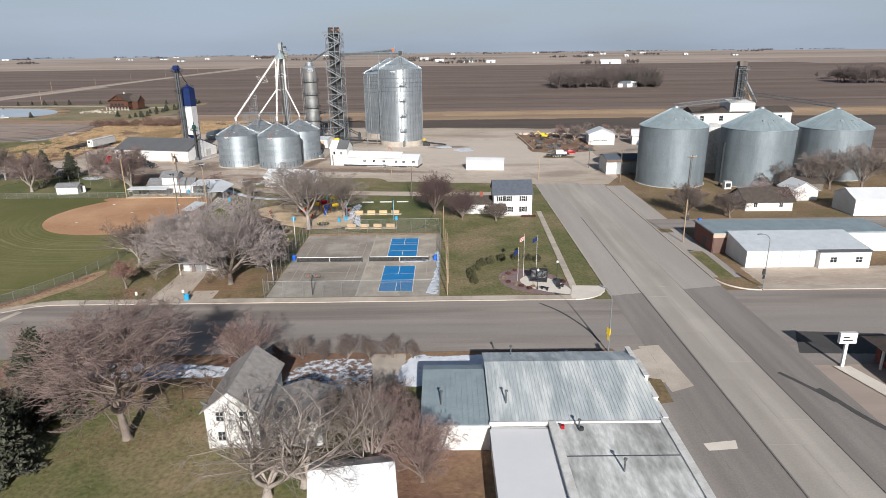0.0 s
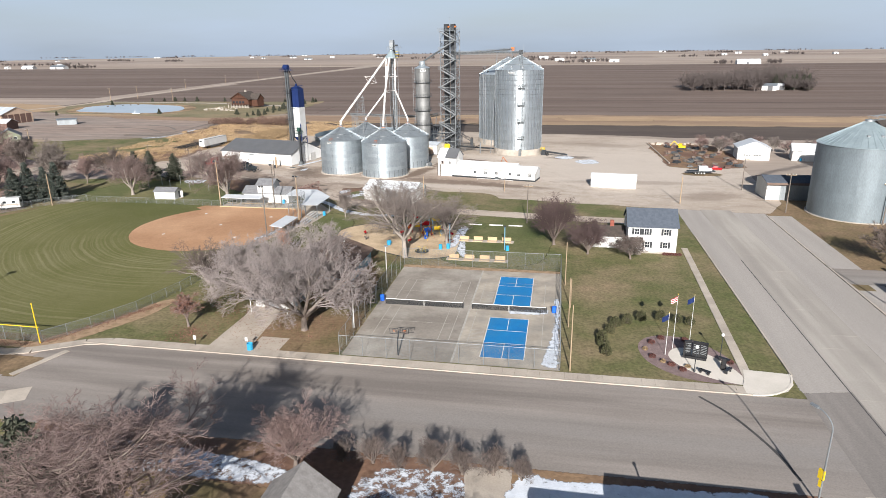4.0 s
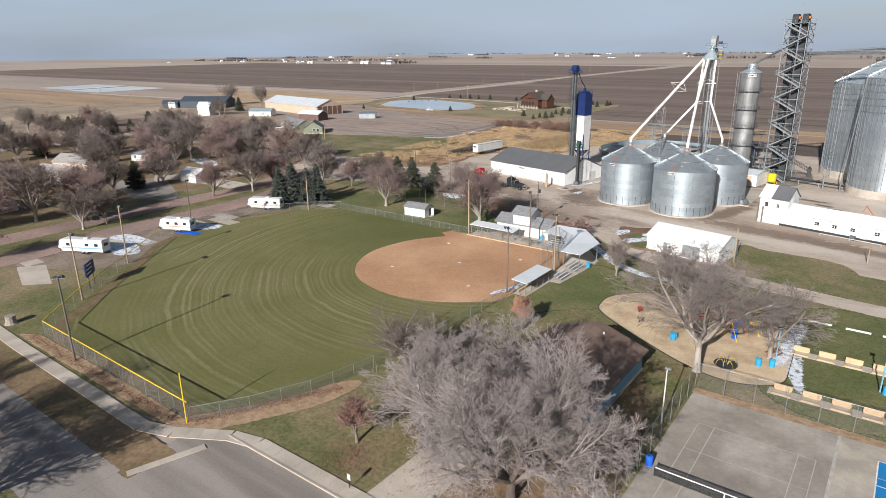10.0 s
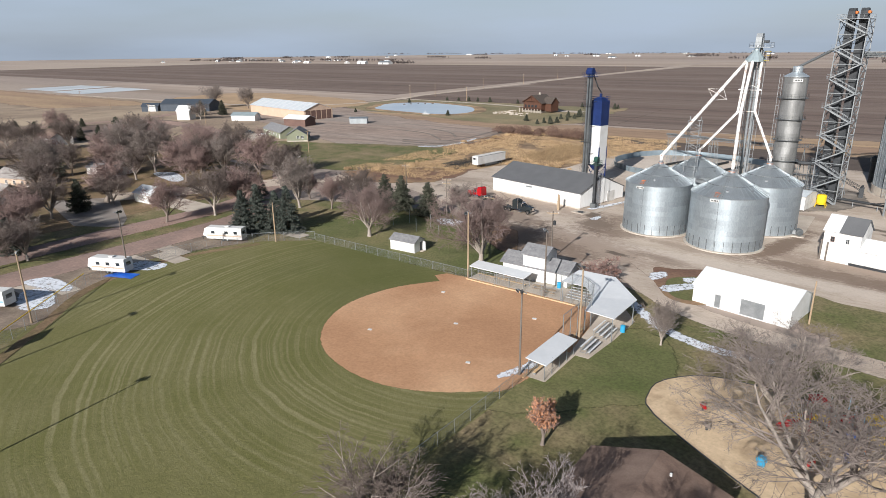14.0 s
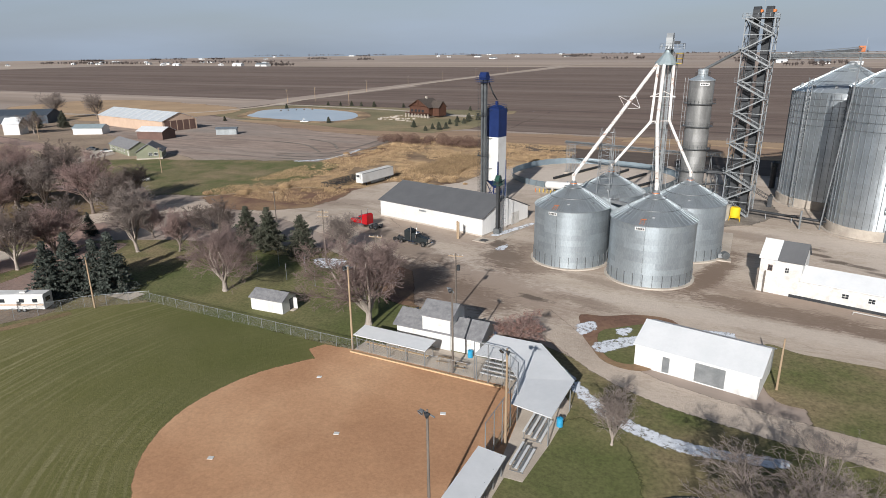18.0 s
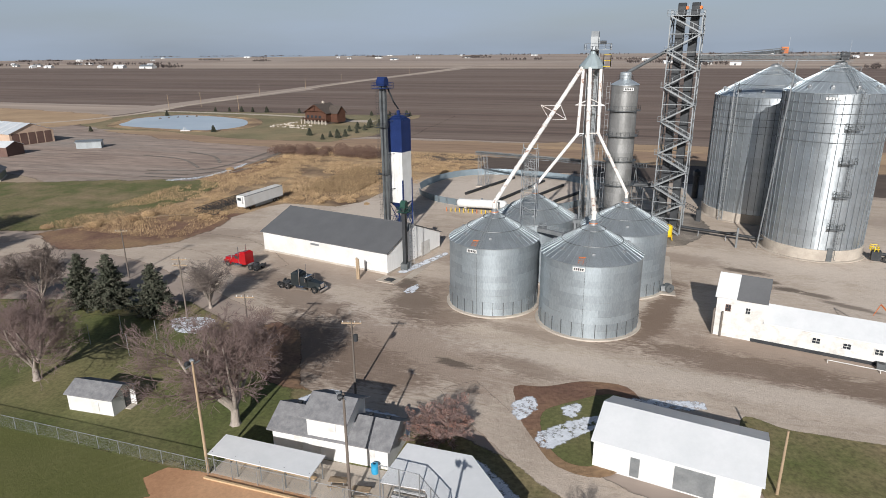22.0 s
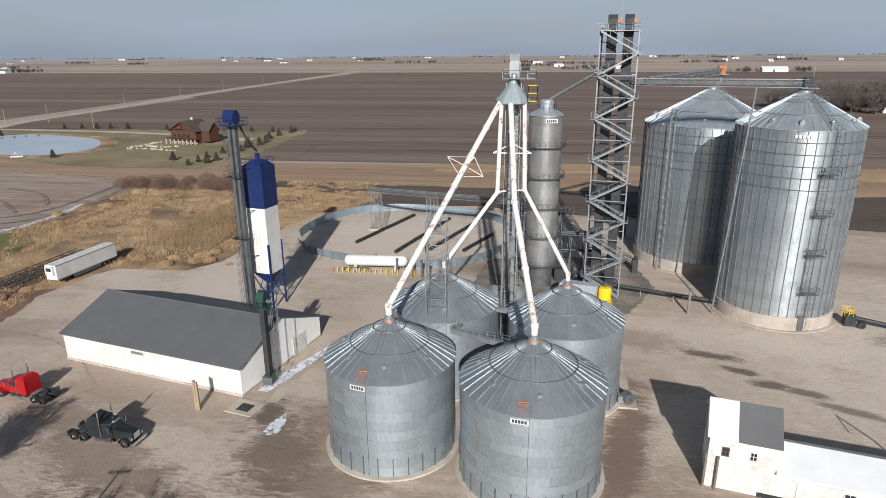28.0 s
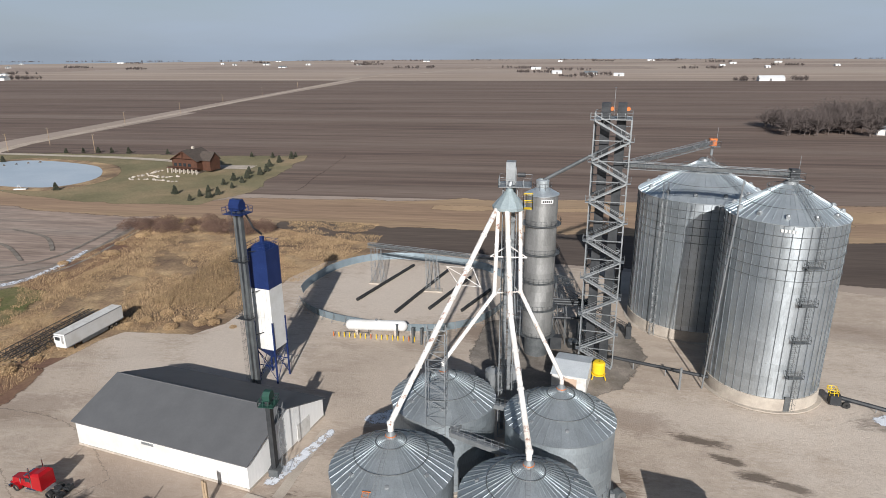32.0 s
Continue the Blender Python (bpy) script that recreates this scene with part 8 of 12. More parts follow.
for s in (-1, 1):
    part("top_rail", Build().box(0, 15.6, s * 1.3 - 0.03, s * 1.3 + 0.03, 3.95, 4.12), Z_STEEL, TL)
    part("bottom_rail", Build().box(0, 15.6, s * 1.3 - 0.03, s * 1.3 + 0.03, 1.1, 1.28), Z_STEEL, TL)
part("cooling_unit", Build().box(-0.5, 0.0, -0.9, 0.9, 2.3, 3.9), P_WHITE, TL)
part("unit_grille", Build().box(-0.54, -0.5, -0.6, 0.6, 3.0, 3.7), Z_DARK, TL)
part("landing_gear", Build().box(2.2, 2.4, -0.9, -0.7, 0, 1.15).box(2.2, 2.4, 0.7, 0.9, 0, 1.15).bar((2.3, -0.8, 0.5), (2.3, 0.8, 0.5), 0.04), Z_DARK, TL)
for x in (12.2, 13.5):
    for s in (-1, 1):
        wheel(TL, x, s * 0.95, 0.52, 0.5)
part("skirt", Build().box(4.0, 11.0, -1.28, -1.22, 0.4, 1.15), Z_MID, TL)
for j in range(3):
    tp = thing("truss_stack", pose(-158.6 - j * 2.3, 265.5, 0.16, 0, 0, 86), "stack of dark steel conveyor trusses lying in the weeds", "steel truss", "stacked trusses")
    part("truss", truss(Build(), (0, 0, 0.65), (24, 0, 0.65), 1.5, 1.2, 16, 0.08), Z_DARK, tp)

# round grain bunker with its wall, filling bridge and aeration pipes
bk = thing("grain_bunker", pose(-90.5, 313.5, 0.15, 0, 0, SITE), "oval grain storage bunker with grey-blue panel wall, empty", "grain bunker")


def bunker_pt(a):
    c, s = math.cos(a), math.sin(a)
    return 25.5 * math.copysign(abs(c) ** 0.75, c), 23.0 * math.copysign(abs(s) ** 0.85, s)


NP = 60
for i in range(NP):
    a0, a1 = 2 * math.pi * i / NP, 2 * math.pi * (i + 1) / NP
    (x0, y0), (x1, y1) = bunker_pt(a0), bunker_pt(a1)
    am = (a0 + a1) / 2
    if 1.12 * math.pi < am < 1.24 * math.pi:
        continue
    d = Vector((x1 - x0, y1 - y0, 0))
    nrm = Vector((d.y, -d.x, 0)).normalized()
    p0, p1 = Vector((x0, y0, 0)), Vector((x1, y1, 0))
    lean = nrm * 0.45
    pn = Build().add([p0, p1, p1 + lean + Vector((0, 0, 1.9)), p0 + lean + Vector((0, 0, 1.9)), p0 - nrm * 0.06, p1 - nrm * 0.06, p1 + lean - nrm * 0.06 + Vector((0, 0, 1.9)), p0 + lean - nrm * 0.06 + Vector((0, 0, 1.9))], [(0, 1, 2, 3), (7, 6, 5, 4), (3, 2, 6, 7), (1, 0, 4, 5), (0, 3, 7, 4), (2, 1, 5, 6)])
    w = part("wall_panel", pn, RING, bk)
    part("wall_frame", Build().bar(p0 + nrm * 0.1, p0 + lean + nrm * 0.1 + Vector((0, 0, 1.9)), 0.06).bar(p0 + nrm * 1.5, p0 + lean + nrm * 0.1 + Vector((0, 0, 1.8)), 0.05).bar(p0 + nrm * 0.1, p0 + nrm * 1.5, 0.05), Z_STEEL, w)
for p, q in (((-8.5, -10.8), (-5.5, 17.0)), ((3.4, -14.5), (5.0, 16.5)), ((10.0, -10.0), (12.5, 13.0)), ((17.5, -8.5), (20.0, 6.0))):
    part("aeration_pipe", Build().bar((*p, 0.45), (*q, 0.45), 0.42, n=10), P_BLKTUBE, bk, "black corrugated plastic pipe on the ground")
fb = thing("filling_bridge", pose(0, 0, 0.12), "galvanised truss conveyor bridge over the bunker on lattice legs", "conveyor")
part("truss", truss(Build(), (-101.5, 318.2, 10.2), (-62.0, 308.8, 10.2), 1.2, 1.0, 26, 0.06), Z_STEEL, fb)
part("trough", Build().bar((-101.5, 318.2, 10.3), (-62.0, 308.8, 10.3), 0.35), Z_MID, fb)
for x, y in ((-99.0, 317.5), (-84.0, 313.9)):
    lg = Build()
    truss(lg, (x - 1.2, y, 0), (x - 1.2, y, 9.8), 1.0, 1.0, 9, 0.05, (0, 1, 0))
    truss(lg, (x + 1.4, y - 0.4, 0), (x + 0.4, y, 9.8), 1.0, 1.0, 9, 0.05, (0, 1, 0))
    part("lattice_leg", lg, Z_STEEL, fb)
    part("footing", Build().box(x - 2.2, x + 2.4, y - 1.2, y + 1.2, -0.05, 0.35), CONC, fb)
# inclined conveyor and machinery behind the towers
ic = thing("incline_conveyor", pose(0, 0, 0.1), "dark inclined conveyor on trestle legs behind the dryer", "conveyor")
part("truss", truss(Build(), (-62.0, 308.8, 10.4), (-52.0, 286.5, 14.0), 1.2, 1.0, 14, 0.07), Z_MID, ic)
part("truss", truss(Build(), (-54.0, 297.0, 9.0), (-39.0, 292.5, 2.2), 1.0, 0.9, 10, 0.06), Z_DARK, ic)
for x, y, z in ((-58.8, 301.5, 11.0), (-54.5, 292.0, 12.8), (-53.0, 296.8, 8.2), (-44.0, 294.0, 4.0)):
    part("trestle", Build().bar((x - 1.0, y, 0), (x, y, z), 0.1).bar((x + 1.0, y, 0), (x, y, z), 0.1).bar((x - 0.6, y, z * 0.4), (x + 0.6, y, z * 0.4), 0.06), Z_MID, ic)
part("drive", Build().box(-39.7, -38.6, 291.8, 293.0, 0, 2.9).bar((-39.1, 292.4, 2.9), (-39.1, 292.4, 3.5), 0.3, n=8), Z_DARK, ic)
pr = thing("pipe_rack", pose(0, 0, 0.12), "dark steel pipe rack with ducts between dryer and tower", "pipe rack")
for x in (-55.0, -52.4, -49.8):
    for y in (287.5, 291.5):
        part("post", Build().bar((x, y, 0), (x, y, 8.5), 0.11), Z_MID, pr)
    part("cross_beam", Build().bar((x, 287.2, 8.4), (x, 291.8, 8.4), 0.1).bar((x, 287.2, 5.2), (x, 291.8, 5.2), 0.08).bar((x, 287.5, 0.4), (x, 291.5, 5.0), 0.05), Z_MID, pr)
for y, z, r in ((288.2, 8.75, 0.24), (289.4, 8.8, 0.3), (290.8, 8.75, 0.24), (288.8, 5.5, 0.26)):
    part("duct", Build().bar((-56.4, y, z), (-47.6, y, z), r, n=8), Z_DARK, pr, "dark round duct")
part("burner_box", Build().box(-55.4, -53.2, 285.2, 287.0, 0.0, 2.6), Z_DARK, pr)
part("blower", Build().lathe([(0.3, 0), (1.1, 0.1), (1.1, 1.5), (0.3, 1.6)], 16, c=(-50.8, 286.6)), Z_MID, pr)
# dark sheet under tower and dryer: a little grime, mostly shade painted on
sheet("grime", [(-66, 266), (-55, 264), (-44, 272), (-38, 284), (-40, 298), (-56, 300), (-68, 296), (-70, 280)], 0.172, G_GRIME, "some grime and mostly painted shade on the ground round the dryer", 2.5, 3, False)
vs_ = thing("vent_stack", pose(-38.4, 318.0, 0.12), "short dark vent stack beside the far large bin", "vent")
part("pipe", Build().lathe([(0.8, -0.1), (0.8, 6.2), (1.1, 6.4), (1.1, 7.6), (0.2, 8.2)], 14), Z_DARK, vs_)
tank = thing("propane_tank", pose(-92.0, 287.6, 0.15, 0, 0, 3), "long white propane tank on saddles", "tank")
part("shell", Build().lathe([(0.02, -6.7), (0.75, -6.45), (1.15, -5.9), (1.15, 5.9), (0.75, 6.45), (0.02, 6.7)], 20), P_WHITE, tank, smooth=True, m=pose(0, 0, 2.0, 0, 90, 0))
for x in (-4.2, 4.2):
    part("saddle", Build().box(x - 0.3, x + 0.3, -0.9, 0.9, 0, 1.2), CONC, tank)
part("valve_dome", Build().lathe([(0.3, 3.0), (0.3, 3.4), (0.02, 3.5)], 10), Z_STEEL, tank)
part("pipework", Build().bar((-6.8, -1.2, 0.8), (-1.5, -1.2, 0.8), 0.07, n=6).bar((-6.8, -1.2, 0), (-6.8, -1.2, 0.8), 0.07, n=6).bar((-1.5, -1.2, 0), (-1.5, -1.2, 1.4), 0.07, n=6), Z_DARK, tank)
for k in range(16):
    f = k / 15
    x, y = (-100.8 + 17.5 * f, 285.2 - 0.4 * f)
    solid("bollard", Build().bar((0, 0, 0), (0, 0, 1.1), 0.11, n=8), P_YEL if k % 7 else P_ORNG, pose(x, y, 0.15), "yellow steel guard bollard beside the propane tank", "bollard", "bollards")
for x, y, h in ((-83.5, 284.2, 3.4), (-81.6, 283.7, 3.6), (-80.0, 283.2, 3.3), (-87.2, 286.0, 3.0)):
    solid("vent_pipe", Build().bar((0, 0, 0), (0, 0, h), 0.22, n=10).lathe([(0.3, h), (0.3, h + 0.15), (0.02, h + 0.2)], 10), Z_MID, pose(x, y, 0.13), "upright grey steel pipe in the gravel", "pipe", "upright pipes")

# ---- park and ball field ----
def link_panel(L, h, material):
    me = bpy.data.meshes.new("mesh_panel")
    me.from_pydata([(0, 0, 0.05), (L, 0, 0.05), (L, 0, h), (0, 0, h)], [], [(0, 1, 2, 3)])
    uv = me.uv_layers.new(name="uv")
    for i, c in enumerate(((0, 0), (L, 0), (L, h), (0, h))):
        uv.data[i].uv = c
    me.materials.append(material)
    return me


def link_fence(pts, h, label, gap=3.0, closed=False, mesh_mat=LINK, post_mat=Z_STEEL, cap=None, z=0.15, r=0.035):
    """Chain-link fence: posts, top rail and a mesh panel in every bay."""
    ob = thing("chain_link_fence", pose(0, 0, z), label, "fence")
    post = Build().bar((0, 0, -0.05), (0, 0, h + 0.05), r, n=6).mesh("post", post_mat)
    line = list(pts) + ([pts[0]] if closed else [])
    for (x0, y0), (x1, y1) in zip(line[:-1], line[1:]):
        L = math.hypot(x1 - x0, y1 - y0)
        n = max(1, round(L / gap))
        me = link_panel(L / n, h, mesh_mat)
        rail = Build().bar((0, 0, h), (L / n, 0, h), r * 0.8 if not cap else 0.07, n=6).mesh("top_rail", cap or post_mat)
        a = math.degrees(math.atan2(y1 - y0, x1 - x0))
        for i in range(n):
            m = pose(x0 + (x1 - x0) * i / n, y0 + (y1 - y0) * i / n, 0, 0, 0, a)
            part("post", post, None, ob, m=m)
            part("mesh_panel", me, None, ob, m=m)
            part("top_rail", rail, None, ob, m=m)
    part("post", post, None, ob, m=pose(line[-1][0], line[-1][1], 0))
    return ob


right_arc = [(-76, 96.4), (-72.3, 102), (-69.2, 108.8), (-67.2, 118), (-66.2, 130), (-65.8, 142), (-65.6, 151), (-65.4, 160.5)]
link_fence([(-76, 96.4), (-95, 96.5), (-114.5, 96.6)], 2.4, "green-meshed outfield fence with a yellow cap", 3.2, mesh_mat=LINKD, cap=P_YEL)
link_fence([(-114.5, 96.6), (-124.5, 106.8), (-135, 119.5), (-147, 134)], 2.4, "outfield fence with a yellow cap beside the camp sites", 3.2, mesh_mat=LINK, cap=P_YEL)
link_fence([(-147, 134), (-150, 150), (-147.6, 163), (-142, 171.2), (-134, 177.6)], 2.0, "chain-link fence round the outfield, dull grey", 3.2)
link_fence([(-134, 177.6), (-112, 177.5), (-92.4, 177.3)], 1.6, "chain-link fence along the third-base line", 3.0)
link_fence([(-92.4, 177.3), (-80.8, 177.2), (-73.5, 177.1)], 2.0, "chain-link fence before the dugout", 3.0)
link_fence([(-73.5, 177.1), (-69.6, 176.9), (-66.6, 174.2), (-65.3, 170.5), (-65.3, 161)], 5.4, "tall chain-link backstop behind home plate", 2.6, r=0.06)
link_fence(right_arc, 1.8, "chain-link fence along the first-base line", 3.0, mesh_mat=LINKD)
fence_lip = Build()
for (x0, y0), (x1, y1) in (((-92.4, 176.7), (-69.4, 176.5)), ((-65.8, 170), (-65.9, 151))):
    fence_lip.bar((x0, y0, 0.08), (x1, y1, 0.08), 0.16)
solid("timber_edging", fence_lip, WOODT, pose(0, 0, 0.16), "yellowish timber edging along the backstop fence", "edging")
fp_ = thing("foul_pole", pose(-76.0, 96.0, 0.15), "yellow foul pole at the outfield corner", "foul pole")
part("pole", Build().bar((0, 0, 0), (0, 0, 6.4), 0.07, n=8), P_YEL, fp_)
# courts
link_fence([(-31.2, 99.5), (-1.0, 99.7)], 3.0, "chain-link court fence along the street", 3.3, mesh_mat=LINK)
link_fence([(-31.2, 99.5), (-31.3, 118.0)], 3.4, "chain-link court fence on the tree side", 3.3)
link_fence([(-31.3, 118.6), (-31.2, 137.8), (-1.0, 138.0)], 3.4, "tall chain-link court fence by the playground", 3.3, mesh_mat=LINK)
link_fence([(-1.0, 138.0), (-1.0, 99.7)], 3.0, "chain-link court fence on the lawn side", 3.3)


def strip(b, x0, y0, x1, y1, w=0.06, z=0.0):
    d = Vector((x1 - x0, y1 - y0, 0)).normalized()
    s = Vector((-d.y, d.x, 0)) * w / 2
    p, q = Vector((x0, y0, z)), Vector((x1, y1, z))
    b.add([p - s, q - s, q + s, p + s], [(0, 1, 2, 3)])
    return b


for y in (101.8, 120.2):
    b = Build()
    for x in (-11.87, -5.83):
        strip(b, x, y, x, y + 13.4, 0.12)
    for yy in (y + 0.03, y + 4.57, y + 8.83, y + 13.37):
        strip(b, -11.9, yy, -5.8, yy, 0.12)
    strip(b, -8.85, y, -8.85, y + 4.57, 0.1).v
    strip(b, -8.85, y + 8.83, -8.85, y + 13.4, 0.1)
    solid("court_lines", b, LINE, pose(0, 0, 0.196), "white pickleball court lines", "court lines", kind="structure")
b = Build()
for x in (-28.6, -26.9, -18.6, -17.0):
    strip(b, x, 106.2, x, 130.0, 0.09)
for y in (106.2, 111.8, 124.4, 130.0):
    strip(b, -28.6, y, -17.0, y, 0.09)
for x in (-14.2, -3.6):
    strip(b, x, 106.0, x, 130.4, 0.09)
for y in (106.0, 130.4):
    strip(b, -14.2, y, -3.6, y, 0.09)
for k in range(14):
    strip(b, -14.4, 104.5 + k * 0.45, -12.2, 104.5 + k * 0.45, 0.12)
for k in range(10):
    strip(b, -14.4, 121.5 + k * 0.45, -12.2, 121.5 + k * 0.45, 0.12)
strip(b, -15.5, 99.9, -15.5, 137.3, 0.3)
solid("court_lines", b, LINEW, pose(0, 0, 0.19), "worn faint tennis court lines and old repair strips", "court lines", kind="structure")
for x0, x1 in ((-29.6, -16.6), (-15.1, -3.2)):
    nt_ = thing("tennis_net", pose(x0, 118.0, 0.17), "dark tennis net with a pale tape across the court", "net")
    L = x1 - x0
    part("mesh_panel", link_panel(L, 1.0, NETM), None, nt_)
    part("tape", Build().box(0, L, -0.03, 0.03, 0.95, 1.04), LINE, nt_)
    for x in (0, L):
        part("post", Build().bar((x, 0, 0), (x, 0, 1.1), 0.06, n=8), Z_DARK, nt_)
    part("centre_strap", Build().box(L / 2 - 0.05, L / 2 + 0.05, -0.04, 0.04, 0, 0.95), LINE, nt_)
hp_ = thing("basketball_hoop", pose(-23.1, 100.6, 0.17), "black basketball hoop with backboards on a bent post", "basketball hoop")
part("post", Build().bar((0, 0, 0), (0, 0, 2.2), 0.10, n=8).bar((0, 0, 2.2), (0, 0.9, 3.3), 0.09, n=8), Z_DARK, hp_)
for sx in (-0.7, 0.7):
    yb = 0.93 + (0.3 if sx > 0 else 0)
    part("backboard", Build().bar((sx - 0.6, yb, 2.8), (sx + 0.6, yb, 2.8), 0.04, n=4).bar((sx - 0.6, yb, 3.6), (sx + 0.6, yb, 3.6), 0.04, n=4).bar((sx - 0.6, yb, 2.8), (sx - 0.6, yb, 3.6), 0.04, n=4).bar((sx + 0.6, yb, 2.8), (sx + 0.6, yb, 3.6), 0.04, n=4).bar((sx - 0.25, yb, 2.95), (sx - 0.25, yb, 3.4), 0.03, n=4).bar((sx + 0.25, yb, 2.95), (sx + 0.25, yb, 3.4), 0.03, n=4).bar((sx - 0.25, yb, 3.4), (sx + 0.25, yb, 3.4), 0.03, n=4), Z_DARK, hp_, "dark open backboard frame")
    part("rim", Build().lathe([(0.23, 3.02), (0.26, 3.05), (0.23, 3.08)], 12, c=(sx, 1.35)), P_ORNG, hp_)


def barrel(x, y, mat_=None, label="bright blue litter barrel"):
    ob = thing("litter_barrel", pose(x, y, 0.17), label, "barrel", "litter barrels")
    part("drum", Build().lathe([(0.02, 0), (0.36, 0.0), (0.38, 0.3), (0.36, 0.32), (0.38, 0.62), (0.36, 0.65), (0.37, 0.95), (0.33, 0.95), (0.32, 0.5)], 16), mat_ or P_CYAN, ob)
    part("lid", Build().lathe([(0.38, 0.95), (0.38, 1.02), (0.16, 1.1)], 16), mat_ or P_CYAN, ob)


for x, y in ((-37.6, 149.6), (-26.0, 148.3), (-24.5, 149.0), (-12.0, 149.3), (-60.6, 171.6), (-76.4, 182.4), (-30.6, 119.4), (-2.0, 118.6)):
    barrel(x, y, TARP if y < 125 else None, "dark blue litter barrel beside the court" if y < 125 else "bright blue litter barrel")
wb_ = thing("water_bin", pose(-44.3, 98.9, 0.18), "cyan bin with a sign post beside the path", "bin")
part("drum", Build().lathe([(0.02, 0), (0.42, 0), (0.45, 1.0), (0.40, 1.05), (0.38, 0.6)], 16), P_CYAN, wb_)
part("sign_post", Build().bar((-0.6, 0.3, 0), (-0.6, 0.3, 1.7), 0.04), Z_STEEL, wb_)
part("sign", Build().box(-0.8, -0.4, 0.25, 0.29, 1.2, 1.75), P_WHITE, wb_)
sg = thing("park_sign", pose(-52.8, 98.9, 0.15), "small white sign on a dark post", "sign")
part("post", Build().bar((0, 0, 0), (0, 0, 1.6), 0.05), Z_DARK, sg)
part("panel", Build().box(-0.2, 0.2, -0.04, 0, 1.0, 1.65), P_WHITE, sg)


def pole(x, y, h, label, wood=WOODP, arms=0, turn=0.0, lamps=0, transformer=False, r=0.14, name="utility_pole"):
    ob = thing(name, pose(x, y, 0.12, 0, 0, turn), label, "pole", "utility poles" if not lamps else "light poles")
    part("pole", Build().bar((0, 0, -0.2), (0, 0, h), r * 1.15, r * 0.75, n=9), wood, ob)
    for k in range(arms):
        part("crossarm", Build().box(-1.2, 1.2, -0.07, 0.07, h - 0.5 - 0.9 * k, h - 0.36 - 0.9 * k).bar((-0.7, 0.08, h - 0.45 - 0.9 * k), (0, 0.12, h - 1.1 - 0.9 * k), 0.02).bar((0.7, 0.08, h - 0.45 - 0.9 * k), (0, 0.12, h - 1.1 - 0.9 * k), 0.02), WOODP, ob)
        for q in (-1.05, -0.4, 0.4, 1.05):
            part("insulator", Build().lathe([(0.02, 0), (0.06, 0.03), (0.04, 0.12), (0.06, 0.16), (0.02, 0.22)], 8), P_WHITE, ob, m=pose(q, 0, h - 0.36 - 0.9 * k))
    if lamps:
        part("crossarm", Build().box(-0.9, 0.9, -0.05, 0.05, h - 0.35, h - 0.25), Z_STEEL, ob)
        for q in range(lamps):
            x_ = -0.75 + 1.5 * (q + 0.5) / lamps
            f = part("floodlight", Build().lathe([(0.05, -0.15), (0.12, -0.1), (0.30, 0.22), (0.30, 0.26)], 12), Z_STEEL if q % 2 else Z_DARK, ob, m=pose(x_, 0.25, h - 0.15, -115, 0, (q - lamps / 2) * 40))
            part("lens", Build().lathe([(0.02, 0.23), (0.28, 0.23)], 12), GLASSD, f)
    if transformer:
        part("transformer", Build().lathe([(0.02, 0), (0.28, 0.02), (0.28, 0.85), (0.1, 0.95)], 12, c=(0.4, 0)), Z_DARK, ob, m=pose(0, 0, h - 2.8))
    return ob


for x, y, h, w, n in ((-66.7, 151.5, 12.0, WOODD, 2), (-76.7, 177.4, 12.0, WOODD, 2), (-64.9, 165.7, 11.5, WOODP, 2), (-92.6, 177.6, 12.5, WOODP, 2), (-102.4, 95.5, 12.4, WOODD, 3), (-124.6, 106.6, 12.0, WOODP, 3), (-137.2, 121.2, 12.0, WOODP, 2), (-147.2, 142.0, 12.5, WOODD, 2), (-140.3, 171.8, 9.0, WOODP, 1)):
    pole(x, y, h, "tall wooden floodlight pole beside the ball field", w, 0, x * 3, n, name="floodlight_pole")
for x, y, h, a, tr, lb in ((-9.1, 171.3, 9.5, 1, False, "wooden utility pole with a crossarm beside the gravel lane"), (-120.0, 208.4, 10.5, 2, False, "grey wooden utility pole with two crossarms"), (-101.1, 198.0, 10.5, 1, False, "grey wooden utility pole by the gravel road"), (-84.8, 195.7, 10.0, 1, True, "wooden utility pole with a transformer can"), (-143.7, 221.4, 9.5, 1, False, "grey wooden utility pole by the drive"), (54.3, 189.7, 10, 1, False, "wooden utility pole by the main street"), (72.3, 180.6, 10, 1, False, "wooden utility pole before the old bins"), (51.4, 128.5, 9.5, 0, False, "plain wooden pole by the brick building"), (50.3, 215.0, 9.5, 1, False, "wooden utility pole on the gravel corner"), (-38.6, 190.6, 7.0, 0, False, "slim wooden pole beside the white shed"), (104.0, 250.0, 11, 1, False, "wooden utility pole by the old elevator"), (-17.5, 205.0, 3.5, 0, False, "short wooden post by the road"), (30.1, 195.8, 7.5, 0, False, "slim lamp pole at the street end")):
    pole(x, y, h, lb, WOODD if a else WOODP, a, 15 if x < -60 else -8, 0, tr, 0.13)
for x, y, h in ((-32.0, 127.5, 7.0), (-31.9, 108.1, 7.0), (0.3, 99.9, 6.5), (0.2, 113.5, 8.0), (-0.2, 131.2, 8.0), (0.5, 105.6, 7.0), (0.6, 121.0, 5.0)):
    ob = pole(x, y, h, "slim pale light pole beside the tennis court", P_WORN if x < -10 else WOODP, 0, 0, 0, False, 0.085, "court_light_pole")
    if x < -10:
        part("lamp", Build().box(-0.25, 0.45, -0.15, 0.15, h - 0.1, h + 0.12), Z_STEEL, ob)
